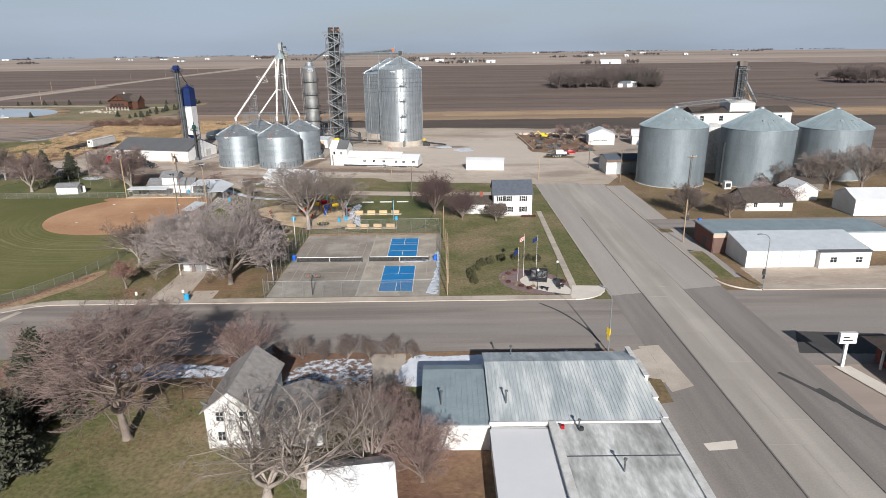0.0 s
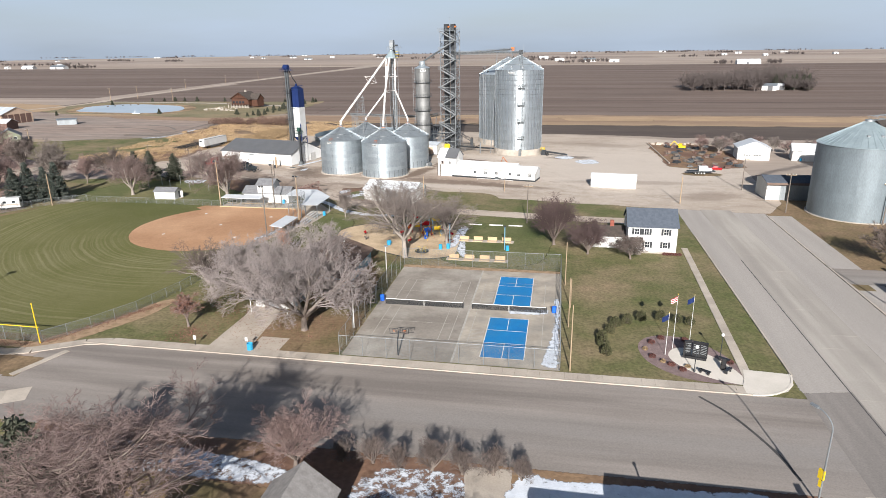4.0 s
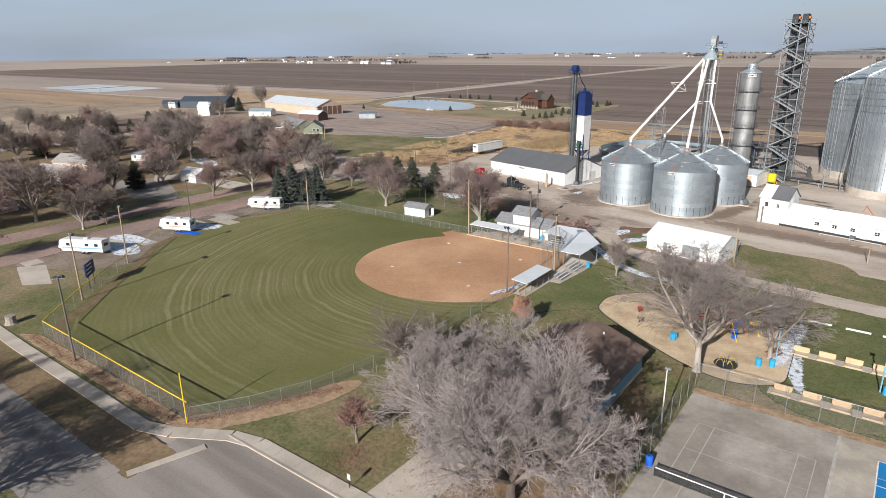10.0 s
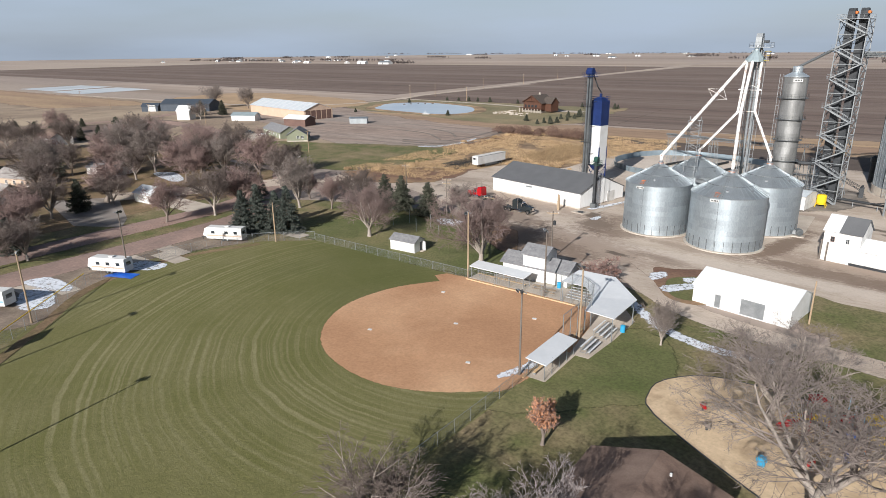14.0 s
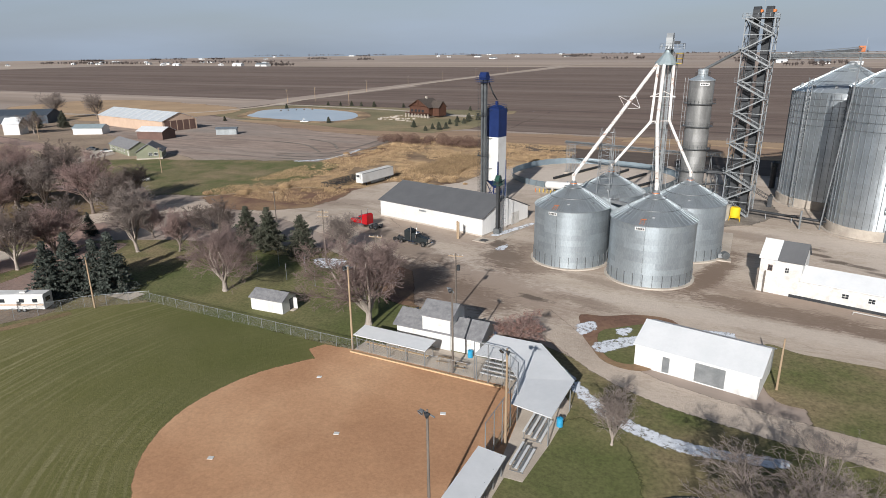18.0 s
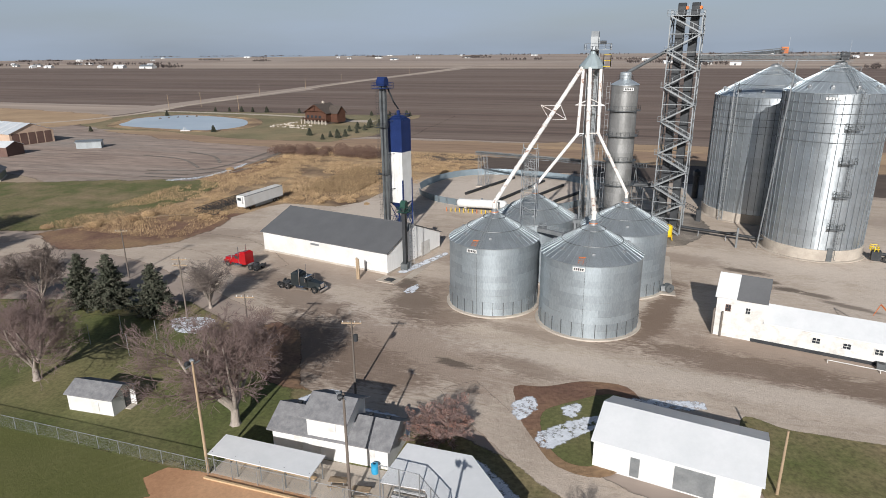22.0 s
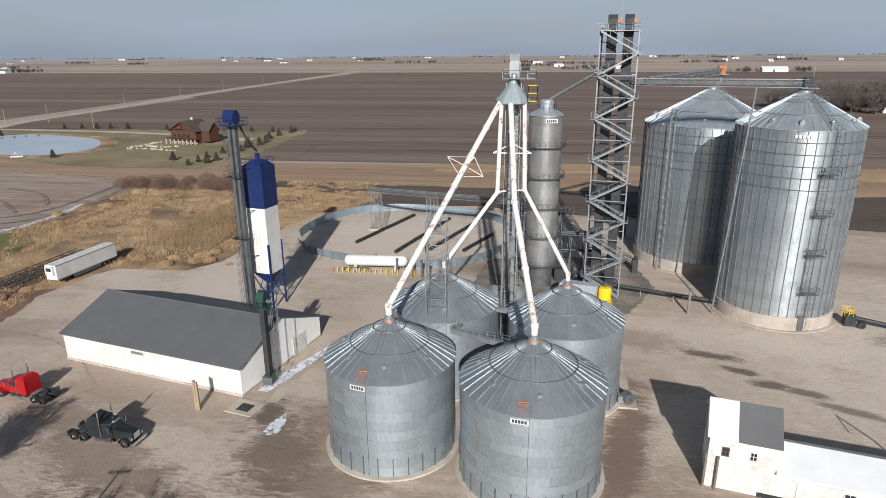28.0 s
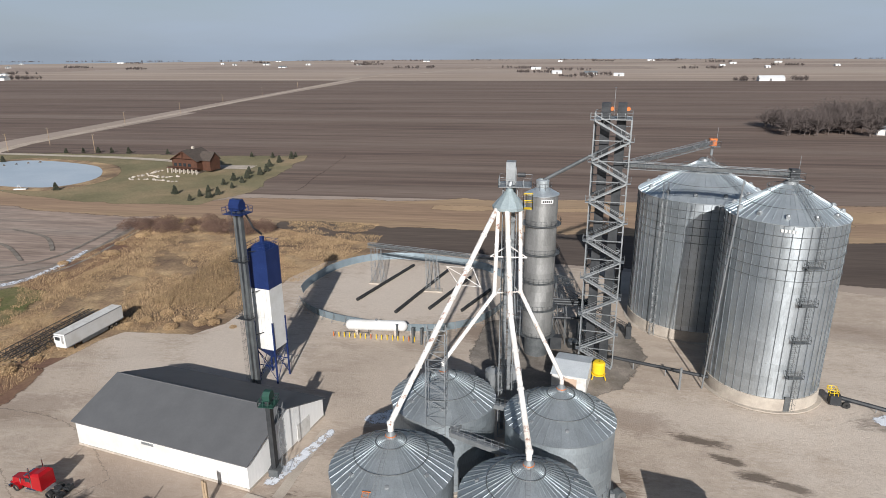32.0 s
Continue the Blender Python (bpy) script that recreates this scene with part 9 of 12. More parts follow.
for x, y in ((-127.7, 197.0), (-126.0, 201.2), (-119.6, 195.8), (-119.3, 200.9), (-112.6, 195.2), (-106.1, 194.8)):
    solid("steel_post", Build().bar((0, 0, 0), (0, 0, 3.2), 0.05, n=6), Z_STEEL, pose(x, y, 0.14), "thin galvanised volleyball post on the grass", "post", "steel posts")

# dugouts, canopy and bleachers
for (x, y, turn, L), lb in (((-92.0, 177.9, -1.0, 11.0), "third-base dugout"), ((-63.4, 152.0, 90.0, 8.6), "first-base dugout")):
    d = thing("dugout", pose(x, y, 0.15, 0, 0, turn), f"{lb} with a white sheet roof and bench", "dugout", "dugouts")
    part("roof", Build().extrude_x([(-0.4, 2.25), (2.6, 2.55), (2.6, 2.65), (-0.4, 2.35)], -0.3, L + 0.3), P_ROOFW, d, "white metal roof")
    for k in range(5):
        for yy in (0.0, 2.3):
            part("post", Build().bar((L * k / 4, yy, 0), (L * k / 4, yy, 2.4), 0.06), Z_STEEL, d)
    part("bench", Build().box(0.4, L - 0.4, 1.5, 1.9, 0.42, 0.48), WOODT, d)
    for k in range(4):
        part("bench_leg", Build().box(0.6 + (L - 1.2) * k / 3, 0.7 + (L - 1.2) * k / 3, 1.55, 1.85, 0, 0.42), Z_STEEL, d)
    part("back_mesh", link_panel(L, 2.2, LINK), None, d, m=pose(0, 2.3, 0))
    part("front_mesh", link_panel(L, 1.2, LINK), None, d)
    part("slab", Build().box(-0.3, L + 0.3, -0.3, 2.6, -0.1, 0.04), G_WALK, d)
cn = thing("spectator_canopy", pose(0, 0, 0.15), "white L-shaped sheet-roofed canopy behind home plate on posts", "canopy")
roof_pts = [((-73.6, 177.2), 3.5), ((-72.9, 182.6), 4.1), ((-66.3, 182.4), 4.2), ((-60.0, 175.0), 4.2), ((-60.3, 166.9), 3.9), ((-65.5, 168.7), 3.3), ((-66.6, 174.0), 3.4), ((-69.3, 177.4), 3.5)]
for nm, ids in (("roof", (0, 1, 2, 7)), ("roof", (7, 2, 6)), ("roof", (6, 2, 3)), ("roof", (5, 6, 3, 4))):
    top = [Vector((*roof_pts[i][0], roof_pts[i][1])) for i in ids]
    n = len(top)
    low = [v - Vector((0, 0, 0.1)) for v in top]
    part(nm, Build().add(top + low, [tuple(range(n - 1, -1, -1)), tuple(range(n, 2 * n))] + [(i, (i + 1) % n, n + (i + 1) % n, n + i) for i in range(n)]), P_ROOFW, cn, "white ribbed roof plane")
for (x, y), z in roof_pts:
    cx, cy = -67.0, 175.5
    x, y = x + (cx - x) * 0.06, y + (cy - y) * 0.06
    part("post", Build().bar((x, y, 0), (x, y, z - 0.1), 0.08), Z_STEEL, cn)
part("slab", Build().poly([(-89, 177.6), (-73, 177.3), (-69, 177.2), (-66.4, 174), (-65.2, 170), (-64.6, 165), (-64, 160.6), (-61.2, 160.7), (-60.6, 168), (-60.4, 176.3), (-65.5, 182.6), (-75, 183), (-89, 182.6)], -0.12, 0.03), G_WALK, cn, "concrete floor slab")


def bleacher(m, L, rows, label):
    ob = thing("bleacher", m, label, "bleacher", "bleachers")
    for k in range(rows):
        part("seat_plank", Build().box(0, L, k * 0.62, k * 0.62 + 0.26, 0.4 + k * 0.25, 0.44 + k * 0.25), CHROME if k % 1 else P_ROOFW, ob, "silver-white seat plank")
        if k:
            part("foot_plank", Build().box(0, L, k * 0.62 - 0.3, k * 0.62 - 0.06, 0.1 + k * 0.25, 0.14 + k * 0.25), Z_STEEL, ob)
    for x in (0.3, L / 2, L - 0.3):
        part("frame", Build().bar((x, 0.1, 0), (x, 0.1, 0.4), 0.03).bar((x, rows * 0.62 - 0.4, 0), (x, rows * 0.62 - 0.4, 0.2 + rows * 0.25), 0.03).bar((x, 0.0, 0.05), (x, rows * 0.62 - 0.3, 0.05), 0.03).bar((x, 0.1, 0.35), (x, rows * 0.62 - 0.4, 0.12 + rows * 0.25), 0.03), Z_STEEL, ob)


bleacher(pose(-73.2, 178.2, 0.18), 4.6, 5, "five-row silver bleacher under the canopy")
bleacher(pose(-64.0, 167.2, 0.18, 0, 0, 0) @ pose(0, 0, 0, 0, 0, 90) @ pose(0, -2.6, 0), 4.4, 4, "silver bleacher under the canopy's end")
bleacher(pose(-63.2, 161.6, 0.18, 0, 0, 90) @ pose(0, -1.7, 0), 4.2, 3, "low silver bleacher on the slab's end")
for x, y in ((-79.0, 179.5), (-76.3, 178.9), (-85.5, 180.9)):
    t_ = thing("picnic_table", pose(x, y, 0.18, 0, 0, 10), "weathered picnic table on the concrete slab", "picnic table", "picnic tables")
    part("top", Build().box(-0.9, 0.9, -0.38, 0.38, 0.72, 0.77), WOODP, t_)
    for s in (-1, 1):
        part("bench_plank", Build().box(-0.9, 0.9, s * 0.7 - 0.13, s * 0.7 + 0.13, 0.43, 0.47), WOODP, t_)
        part("leg", Build().bar((s * 0.6, -0.75, 0), (s * 0.6, 0.0, 0.74), 0.04).bar((s * 0.6, 0.75, 0), (s * 0.6, 0.0, 0.74), 0.04).bar((s * 0.6, -0.8, 0.43), (s * 0.6, 0.8, 0.43), 0.04), Z_STEEL, t_)
# concession stand
CS = thing("concession_stand", pose(-88.5, 183.2, 0.15), "white concession stand with grey shingles and a raised press box", "building")
w_, r_ = Build(), Build()
gable(w_, r_, 13.2, 5.2, 2.6, 4.0, 0.45)
part("wall", w_, P_WHITE, CS)
part("roof", r_, SHING, CS, "grey asphalt shingle roof")
w_, r_ = Build(), Build()
gable(w_, r_, 4.4, 4.8, 5.0, 6.2, 0.45)
part("press_box_wall", w_, P_WHITE, CS, m=pose(4.4, -0.25, 0))
part("press_box_roof", r_, SHING, CS, "grey shingle roof", m=pose(4.4, -0.25, 0))
part("shutter", Build().box(5.6, 7.7, -0.32, -0.26, 3.5, 4.5), P_WORN, CS, "closed serving shutter")
for x in (2.6, 5.0, 10.9):
    part("door", Build().box(x, x + 0.9, -0.05 if x < 4 or x > 9 else -0.31, 0.0, 0.05, 2.05), P_WORN, CS)
for x in (1.6, 10.0, 12.0):
    part("roof_vent", Build().box(x - 0.2, x + 0.2, 3.2, 3.6, 3.5, 3.95), Z_DARK, CS)
part("leanto", Build().box(-0.2, 13.4, 5.3, 6.1, 0, 0.1), G_WALK, CS)
hut = thing("garden_shed", pose(-116.0, 182.6, 0.15, 0, 0, 3), "small white storage shed with weathered grey shingles, door open", "shed")
w_, r_ = Build(), Build()
gable(w_, r_, 6.3, 3.6, 2.2, 3.1, 0.25)
part("wall", w_, P_WHITE, hut)
part("roof", r_, SHING, hut, "patchy grey shingle roof")
part("door", Build().box(3.4, 4.4, -0.05, 0.0, 0.05, 1.7), P_WORN, hut)
# no opening is cut; a dark panel gives the shade inside the doorway
part("doorway", Build().box(6.3, 6.34, 1.9, 2.8, 0.05, 1.95), Z_DARK, hut, "dark panel standing for the dim inside of the open doorway")
part("open_door", Build().box(6.34, 7.1, 2.85, 2.9, 0.05, 1.95), P_WHITE, hut)
part("step", Build().box(6.4, 7.2, 1.7, 2.8, 0, 0.12), CONC, hut)
# scoreboard
sc_ = thing("scoreboard", pose(-129.8, 110.8, 0.15, 0, 0, 135), "dark blue scoreboard on two posts by the outfield fence", "scoreboard")
for x in (-1.1, 1.1):
    part("post", Build().bar((x, 0, 0), (x, 0, 4.6), 0.1), Z_DARK, sc_)
bd = part("board", Build().box(-1.9, 1.9, -0.12, 0.12, 2.3, 4.7), P_BLUE, sc_)
for z in (2.8, 3.5, 4.2):
    part("lettering", Build().box(-1.6, 0.2 + 0.5 * (z > 3), -0.15, -0.12, z, z + 0.22), P_WORN, bd)
st_ = solid("tree_stump", Build().lathe([(1.0, 0), (0.8, 0.25), (0.72, 0.9), (0.78, 1.35), (0.02, 1.38)], 12), BARKP, pose(-123.7, 95.4, 0.12), "tall pale tree stump on the verge", "stump")

# picnic shelter and rest room under the big trees
pv = thing("picnic_shelter", pose(-44.6, 130.0, 0.15), "long picnic shelter with a brown gabled shingle roof", "shelter")
SX, SY = 6.85, 9.1
part("roof", Build().extrude_y([(-SX, 2.6), (0, 4.88), (SX, 2.6), (SX, 2.72), (0, 5.02), (-SX, 2.72)], -SY, SY), SHINGB, pv, "brown shingle roof")
for x in (-1, 1):
    part("fascia", Build().bar((x * SX, -SY, 2.6), (x * SX, SY, 2.6), 0.07, n=4), WOODD, pv)
    for y in (-1, 1):
        part("bargeboard", Build().bar((x * SX, y * SY, 2.62), (0, y * SY, 4.92), 0.08, n=4), WOODD, pv)
part("gable_wall", Build().extrude_y([(-6.4, 2.5), (6.4, 2.5), (0, 4.7)], -8.7, -8.6), P_TBLUE, pv, "pale blue painted gable")
part("gable_wall", Build().extrude_y([(-6.4, 2.5), (6.4, 2.5), (0, 4.7)], 8.6, 8.7), P_TBLUE, pv, "pale blue painted gable")
part("wall", Build().box(6.1, 6.3, -8.7, 8.7, 0, 2.6), P_TBLUE, pv, "pale blue painted wall")
for x in (-6.2, 0.0):
    for y in (-8.2, 0.0, 8.2):
        part("post", Build().bar((x, y, 0), (x, y, 2.9 if x else 4.8), 0.12), WOODP, pv)
part("slab", Build().box(-6.6, 6.6, -8.9, 8.9, -0.1, 0.05), G_WALK, pv)
part("roof_vent", Build().lathe([(0.12, 4.2), (0.12, 4.75), (0.02, 4.8)], 8, c=(1.6, 6.6)), P_WHITE, pv)
rr_ = thing("rest_room", pose(-50.6, 113.6, 0.15, 0, 0, 0), "small white park building with double doors under the tree", "building")
w_, r_ = Build(), Build()
gable(w_, r_, 6.6, 5.0, 2.6, 3.8, 0.6)
part("wall", w_, P_WHITE, rr_)
part("roof", r_, SHING, rr_, "pale grey shingle roof")
for x in (2.4, 3.5):
    part("door", Build().box(x, x + 0.95, -0.06, 0, 0.05, 2.05), Z_STEEL, rr_)
part("porch_post", Build().bar((0.2, -2.2, 0), (0.2, -2.2, 2.4), 0.08), P_WHITE, rr_)
part("porch_post", Build().bar((6.4, -2.2, 0), (6.4, -2.2, 2.4), 0.08), P_WHITE, rr_)
part("porch_roof", Build().box(-0.3, 6.9, -2.6, 0.0, 2.4, 2.52), SHING, rr_)

# playground
pg = thing("play_structure", pose(-34.0, 160.0, 0.17, 0, 0, 20), "red, yellow and blue climbing structure with slides", "play structure")
for i, (x, y, z) in enumerate(((0, 0, 1.5), (2.2, 0, 1.8), (2.2, -2.6, 1.2), (4.6, -2.8, 1.4))):
    part("deck", Build().box(x - 0.9, x + 0.9, y - 0.9, y + 0.9, z - 0.08, z), Z_DARK, pg)
    for sx in (-0.9, 0.9):
        for sy in (-0.9, 0.9):
            part("post", Build().bar((x + sx, y + sy, 0), (x + sx, y + sy, z + 2.1), 0.06, n=6), P_RED if i % 2 == 0 else P_TBLUE, pg)
    if i in (0, 3):
        part("roof", Build().lathe([(1.5, z + 2.1), (0.1, z + 3.0)], 4, math.pi / 4, math.pi / 4 + 2 * math.pi, (x, y)), P_RED if i == 0 else P_YEL, pg)
    part("panel", Build().box(x - 0.85, x + 0.85, y - 0.95, y - 0.88, z, z + 0.9), (P_YEL, P_RED, TARP, P_YEL)[i], pg)
for (x, y, z), az, mt in (((5.5, -2.8, 1.4), -0.6, P_RED), ((-0.9, 0, 1.5), 3.5, P_RED), ((2.2, -3.5, 1.2), -1.7, TARP)):
    sb = Build()
    prev = None
    for k in range(9):
        t = k / 8
        a = az + 0.9 * t
        p = Vector((x + math.cos(az) * 2.8 * t + math.sin(a) * 0.5 * t, y + math.sin(az) * 2.8 * t, z * (1 - t) ** 1.2 + 0.15))
        s = Vector((-math.sin(az), math.cos(az), 0)) * 0.35
        if prev:
            q, qs = prev
            sb.add([q - qs, p - s, p + s, q + qs, q - qs + Vector((0, 0, 0.3)), p - s + Vector((0, 0, 0.3)), p + s + Vector((0, 0, 0.3)), q + qs + Vector((0, 0, 0.3))], [(0, 1, 2, 3), (0, 4, 5, 1), (3, 2, 6, 7)])
        prev = (p, s)
    part("slide", sb, mt, pg)
part("bridge", Build().box(-2.6, -0.9, -0.5, 0.5, 1.3, 1.4), P_YEL, pg)
part("climber", ladder(Build(), (-3.2, -0.4, 0), (-2.4, -0.4, 2.0), 1.2, 0.35, 0, (0, -1, 0)), P_RED, pg)
mg = thing("merry_go_round", pose(-29.5, 145.8, 0.17), "round merry-go-round with hoop handles and dark deck", "merry-go-round")
part("deck", Build().lathe([(0.02, 0.32), (1.5, 0.32), (1.5, 0.22), (0.02, 0.2)], 20), Z_DARK, mg)
for k in range(8):
    a = 2 * math.pi * k / 8
    h = Build()
    for j in range(8):
        q0, q1 = math.pi * j / 8, math.pi * (j + 1) / 8
        f = lambda q: (math.cos(a) * (0.9 + 0.55 * math.cos(q)), math.sin(a) * (0.9 + 0.55 * math.cos(q)), 0.3 + 0.75 * math.sin(q))
        h.bar(f(q0), f(q1), 0.025, n=4)
    part("hoop_handle", h, P_YEL if k % 2 else Z_STEEL, mg)
part("pivot", Build().lathe([(0.2, 0), (0.2, 0.3)], 10), Z_DARK, mg)
sw = thing("swing_set", pose(-29.9, 156.5, 0.17, 0, 0, 60), "yellow and orange swing frame on the sand", "swing set")
for x in (-2.2, 0, 2.2):
    part("frame", Build().bar((x, -1.3, 0), (x, 0, 2.6), 0.05, n=6).bar((x, 1.3, 0), (x, 0, 2.6), 0.05, n=6), P_YEL if x else P_ORNG, sw)
part("top_bar", Build().bar((-2.3, 0, 2.6), (2.3, 0, 2.6), 0.05, n=6), P_YEL, sw)
for x in (-1.4, -0.6, 0.8, 1.6):
    part("swing", Build().bar((x - 0.22, 0, 2.6), (x - 0.22, 0, 0.5), 0.012, n=3).bar((x + 0.22, 0, 2.6), (x + 0.22, 0, 0.5), 0.012, n=3).box(x - 0.24, x + 0.24, -0.1, 0.1, 0.46, 0.5), Z_DARK, sw)
for x, y, mt in ((-43.7, 152.8, WOODD), (-45.1, 156.6, P_RED), (-37.6, 149.7, P_CYAN), (-33.5, 152.0, P_RED)):
    sr = thing("spring_rider", pose(x, y, 0.17, 0, 0, x * 9), "small spring rider on the playground sand", "spring rider", "spring riders")
    part("spring", Build().lathe([(0.12, 0), (0.16, 0.1), (0.12, 0.2), (0.16, 0.3), (0.1, 0.4)], 8), Z_DARK, sr)
    part("body", Build().extrude_x([(-0.12, 0.4), (0.12, 0.4), (0.1, 0.75), (-0.1, 0.75)], -0.5, 0.5).box(0.25, 0.4, -0.08, 0.08, 0.7, 1.1), mt, sr)
me_edge = smooth_line(play, 1.2)
eb = Build()
for p, q in zip(me_edge, me_edge[1:] + me_edge[:1]):
    eb.bar((*p, 0.05), (*q, 0.05), 0.07)
solid("sand_border", eb, Z_DARK, pose(0, 0, 0.16), "dark edging round the playground sand", "edging")
for i in range(4):
    for x0, y0, dx in ((-23.2, 142.6, 3.1), (-23.0, 155.4, 3.1)):
        tb = thing("horseshoe_backstop", pose(x0 + dx * i, y0, 0.17), "tan timber backstop board of a horseshoe pit", "backstop", "horseshoe pits")
        part("board", Build().box(0, 2.0, 0.5, 0.62, 0, 0.8), WOODT, tb)
        part("pit_box", Build().box(0, 2.0, -0.9, -0.8, 0, 0.2).box(0, 0.1, -0.8, 0.5, 0, 0.2).box(1.9, 2.0, -0.8, 0.5, 0, 0.2), WOODT, tb)
        part("slab", Build().box(-0.5, 2.6, -1.0, 0.7, -0.1, 0.03), G_WALK, tb)
for x in (-22.8, -17.8, -13.2):
    solid("low_rail", Build().box(0, 3.2, -0.08, 0.08, 0, 0.25), P_WORN, pose(x, 168.0, 0.16), "low white timber rail on the grass", "rail", "low rails")
for x, y in ((-12.6, 149.6), (-24.3, 150.2)):
    bp = thing("lamp_post", pose(x, y, 0.17), "pale blue steel lamp post", "lamp post", "blue lamp posts")
    part("pole", Build().bar((0, 0, 0), (0, 0, 5.2), 0.09, n=8), P_TBLUE, bp)
    part("lamp", Build().box(-0.3, 0.3, -0.5, 0.1, 5.1, 5.3), Z_DARK, bp)
bn = thing("picnic_table", pose(-24.9, 152.6, 0.18, 0, 0, 70), "red-brown picnic table beside the snow", "picnic table", "picnic tables")
part("top", Build().box(-0.9, 0.9, -0.38, 0.38, 0.72, 0.77), BRICK, bn)
for s in (-1, 1):
    part("bench_plank", Build().box(-0.9, 0.9, s * 0.7 - 0.13, s * 0.7 + 0.13, 0.43, 0.47), BRICK, bn)
    part("leg", Build().bar((s * 0.6, -0.75, 0), (s * 0.6, 0.0, 0.74), 0.04).bar((s * 0.6, 0.75, 0), (s * 0.6, 0.0, 0.74), 0.04), Z_STEEL, bn)

# memorial with flags
for i, (x, y, h, cl) in enumerate(((13.2, 106.4, 7.0, P_BLUE), (14.5, 108.6, 9.0, FLAG_R), (17.2, 111.0, 8.0, P_BLUE))):
    f = thing("flagpole", pose(x, y, 0.18) @ Matrix.Diagonal((0.7, 0.7, 0.9, 1)), "white flagpole with a small hanging flag", "flagpole", "memorial flagpoles")
    part("pole", Build().bar((0, 0, 0), (0, 0, h), 0.06, 0.035, n=8), P_WHITE, f)
    part("ball", Build().lathe([(0.01, h - 0.02), (0.09, h + 0.06), (0.01, h + 0.15)], 8), P_YEL, f)
    fb_ = Build()
    for k in range(6):
        x0, x1 = -0.2 * k, -0.2 * (k + 1)
        y0, y1 = 0.1 * math.sin(k * 1.3), 0.1 * math.sin((k + 1) * 1.3)
        fb_.add([(x0, y0, h - 1.15 - 0.09 * k), (x1, y1, h - 1.24 - 0.09 * k), (x1, y1, h - 0.35 - 0.1 * k), (x0, y0, h - 0.25 - 0.1 * k)], [(0, 1, 2, 3)])
    fl = part("flag", fb_, cl, f, "faded hanging flag")
    if i == 1:
        sb_ = Build()
        for k in range(6):
            x0, x1 = -0.2 * k, -0.2 * (k + 1)
            for j in range(3):
                z0 = h - 1.1 - 0.09 * k + 0.28 * j
                sb_.add([(x0, 0.1 * math.sin(k * 1.3) - 0.012, z0), (x1, 0.1 * math.sin((k + 1) * 1.3) - 0.012, z0 - 0.09), (x1, 0.1 * math.sin((k + 1) * 1.3) - 0.012, z0 + 0.05), (x0, 0.1 * math.sin(k * 1.3) - 0.012, z0 + 0.14)], [(0, 1, 2, 3)])
        part("stripe", sb_, P_WHITE, fl)
mm = thing("memorial_stone", pose(16.9, 106.0, 0.19, 0, 0, -14) @ Matrix.Diagonal((0.7, 0.8, 1.1, 1)), "black granite memorial wall of three upright slabs", "memorial")
for x, a in ((-1.35, 30), (0.25, -4), (1.55, -14)):
    sl = part("slab", Build().box(-0.75, 0.75, -0.12, 0.12, 0.3, 2.3), GRANITE, mm, m=pose(x, 0, 0, 0, 0, a))
    for k in range(6):
        part("engraving", Build().box(-0.55, 0.55, -0.125, -0.12, 0.7 + 0.22 * k, 0.78 + 0.22 * k), Z_STEEL, sl)
part("base", Build().box(-2.2, 2.2, -0.45, 0.45, 0, 0.3), GRANITE, mm)
for x, y, a in ((17.4, 101.8, -35), (20.6, 105.6, -35), (20.4, 102.6, 50)):
    bc = thing("stone_bench", pose(x, y, 0.19, 0, 0, a), "black stone bench on the memorial pad", "bench", "memorial benches")
    part("seat", Build().box(-0.75, 0.75, -0.22, 0.22, 0.4, 0.52), GRANITE, bc)
    for s in (-0.5, 0.5):
        part("leg", Build().box(s - 0.1, s + 0.1, -0.18, 0.18, 0, 0.4), GRANITE, bc)
stt = solid("bronze_marker", Build().box(-0.3, 0.3, -0.2, 0.2, 0, 0.7).extrude_x([(-0.2, 0.7), (0.2, 0.7), (0.2, 1.3), (-0.05, 1.5)], -0.25, 0.25), GRANITE, pose(20.0, 103.4, 0.19, 0, 0, 20), "dark stone marker on the memorial pad", "marker")
for x, y in ((16.2, 102.2), (20.3, 106.4)):
    lp = thing("park_lamp", pose(x, y, 0.18), "black lantern post with a globe lamp", "lamp post", "memorial lamps")
    part("pole", Build().lathe([(0.16, 0), (0.16, 0.25), (0.06, 0.5), (0.05, 3.2), (0.1, 3.3)], 10), Z_DARK, lp)
    part("globe", Build().lathe([(0.08, 3.3), (0.2, 3.42), (0.22, 3.6), (0.12, 3.75), (0.02, 3.8)], 12), P_WHITE, lp, smooth=True)
SHR = [shrub(7 + i, 0.85, 1.7, SHRUB, 900, 0.075) for i in range(2)]
for i, (x, y, k) in enumerate(((5.3, 105.2, 0.9), (5.0, 107.6, 1.0), (4.9, 109.7, 1.0), (6.2, 112.3, 0.9), (7.2, 114.8, 1.0), (9.0, 116.0, 1.0), (11.3, 117.6, 1.0), (14.2, 118.2, 1.0), (16.6, 117.6, 0.9), (18.3, 117.0, 0.9))):
    ob = thing("shrub", pose(x, y, 0.15, 0, 0, i * 50) @ Matrix.Diagonal((k, k, k, 1)), "rounded dark green shrub on the lawn", "shrub", "memorial shrubs")
    part("branch_frame", SHR[i % 2][0], None, ob)
    part("foliage", SHR[i % 2][1], None, ob)
SHR2 = shrub(19, 0.5, 0.55, SHRUB_R, 500, 0.05)
SHR3 = shrub(23, 0.4, 0.45, CORN, 350, 0.05)
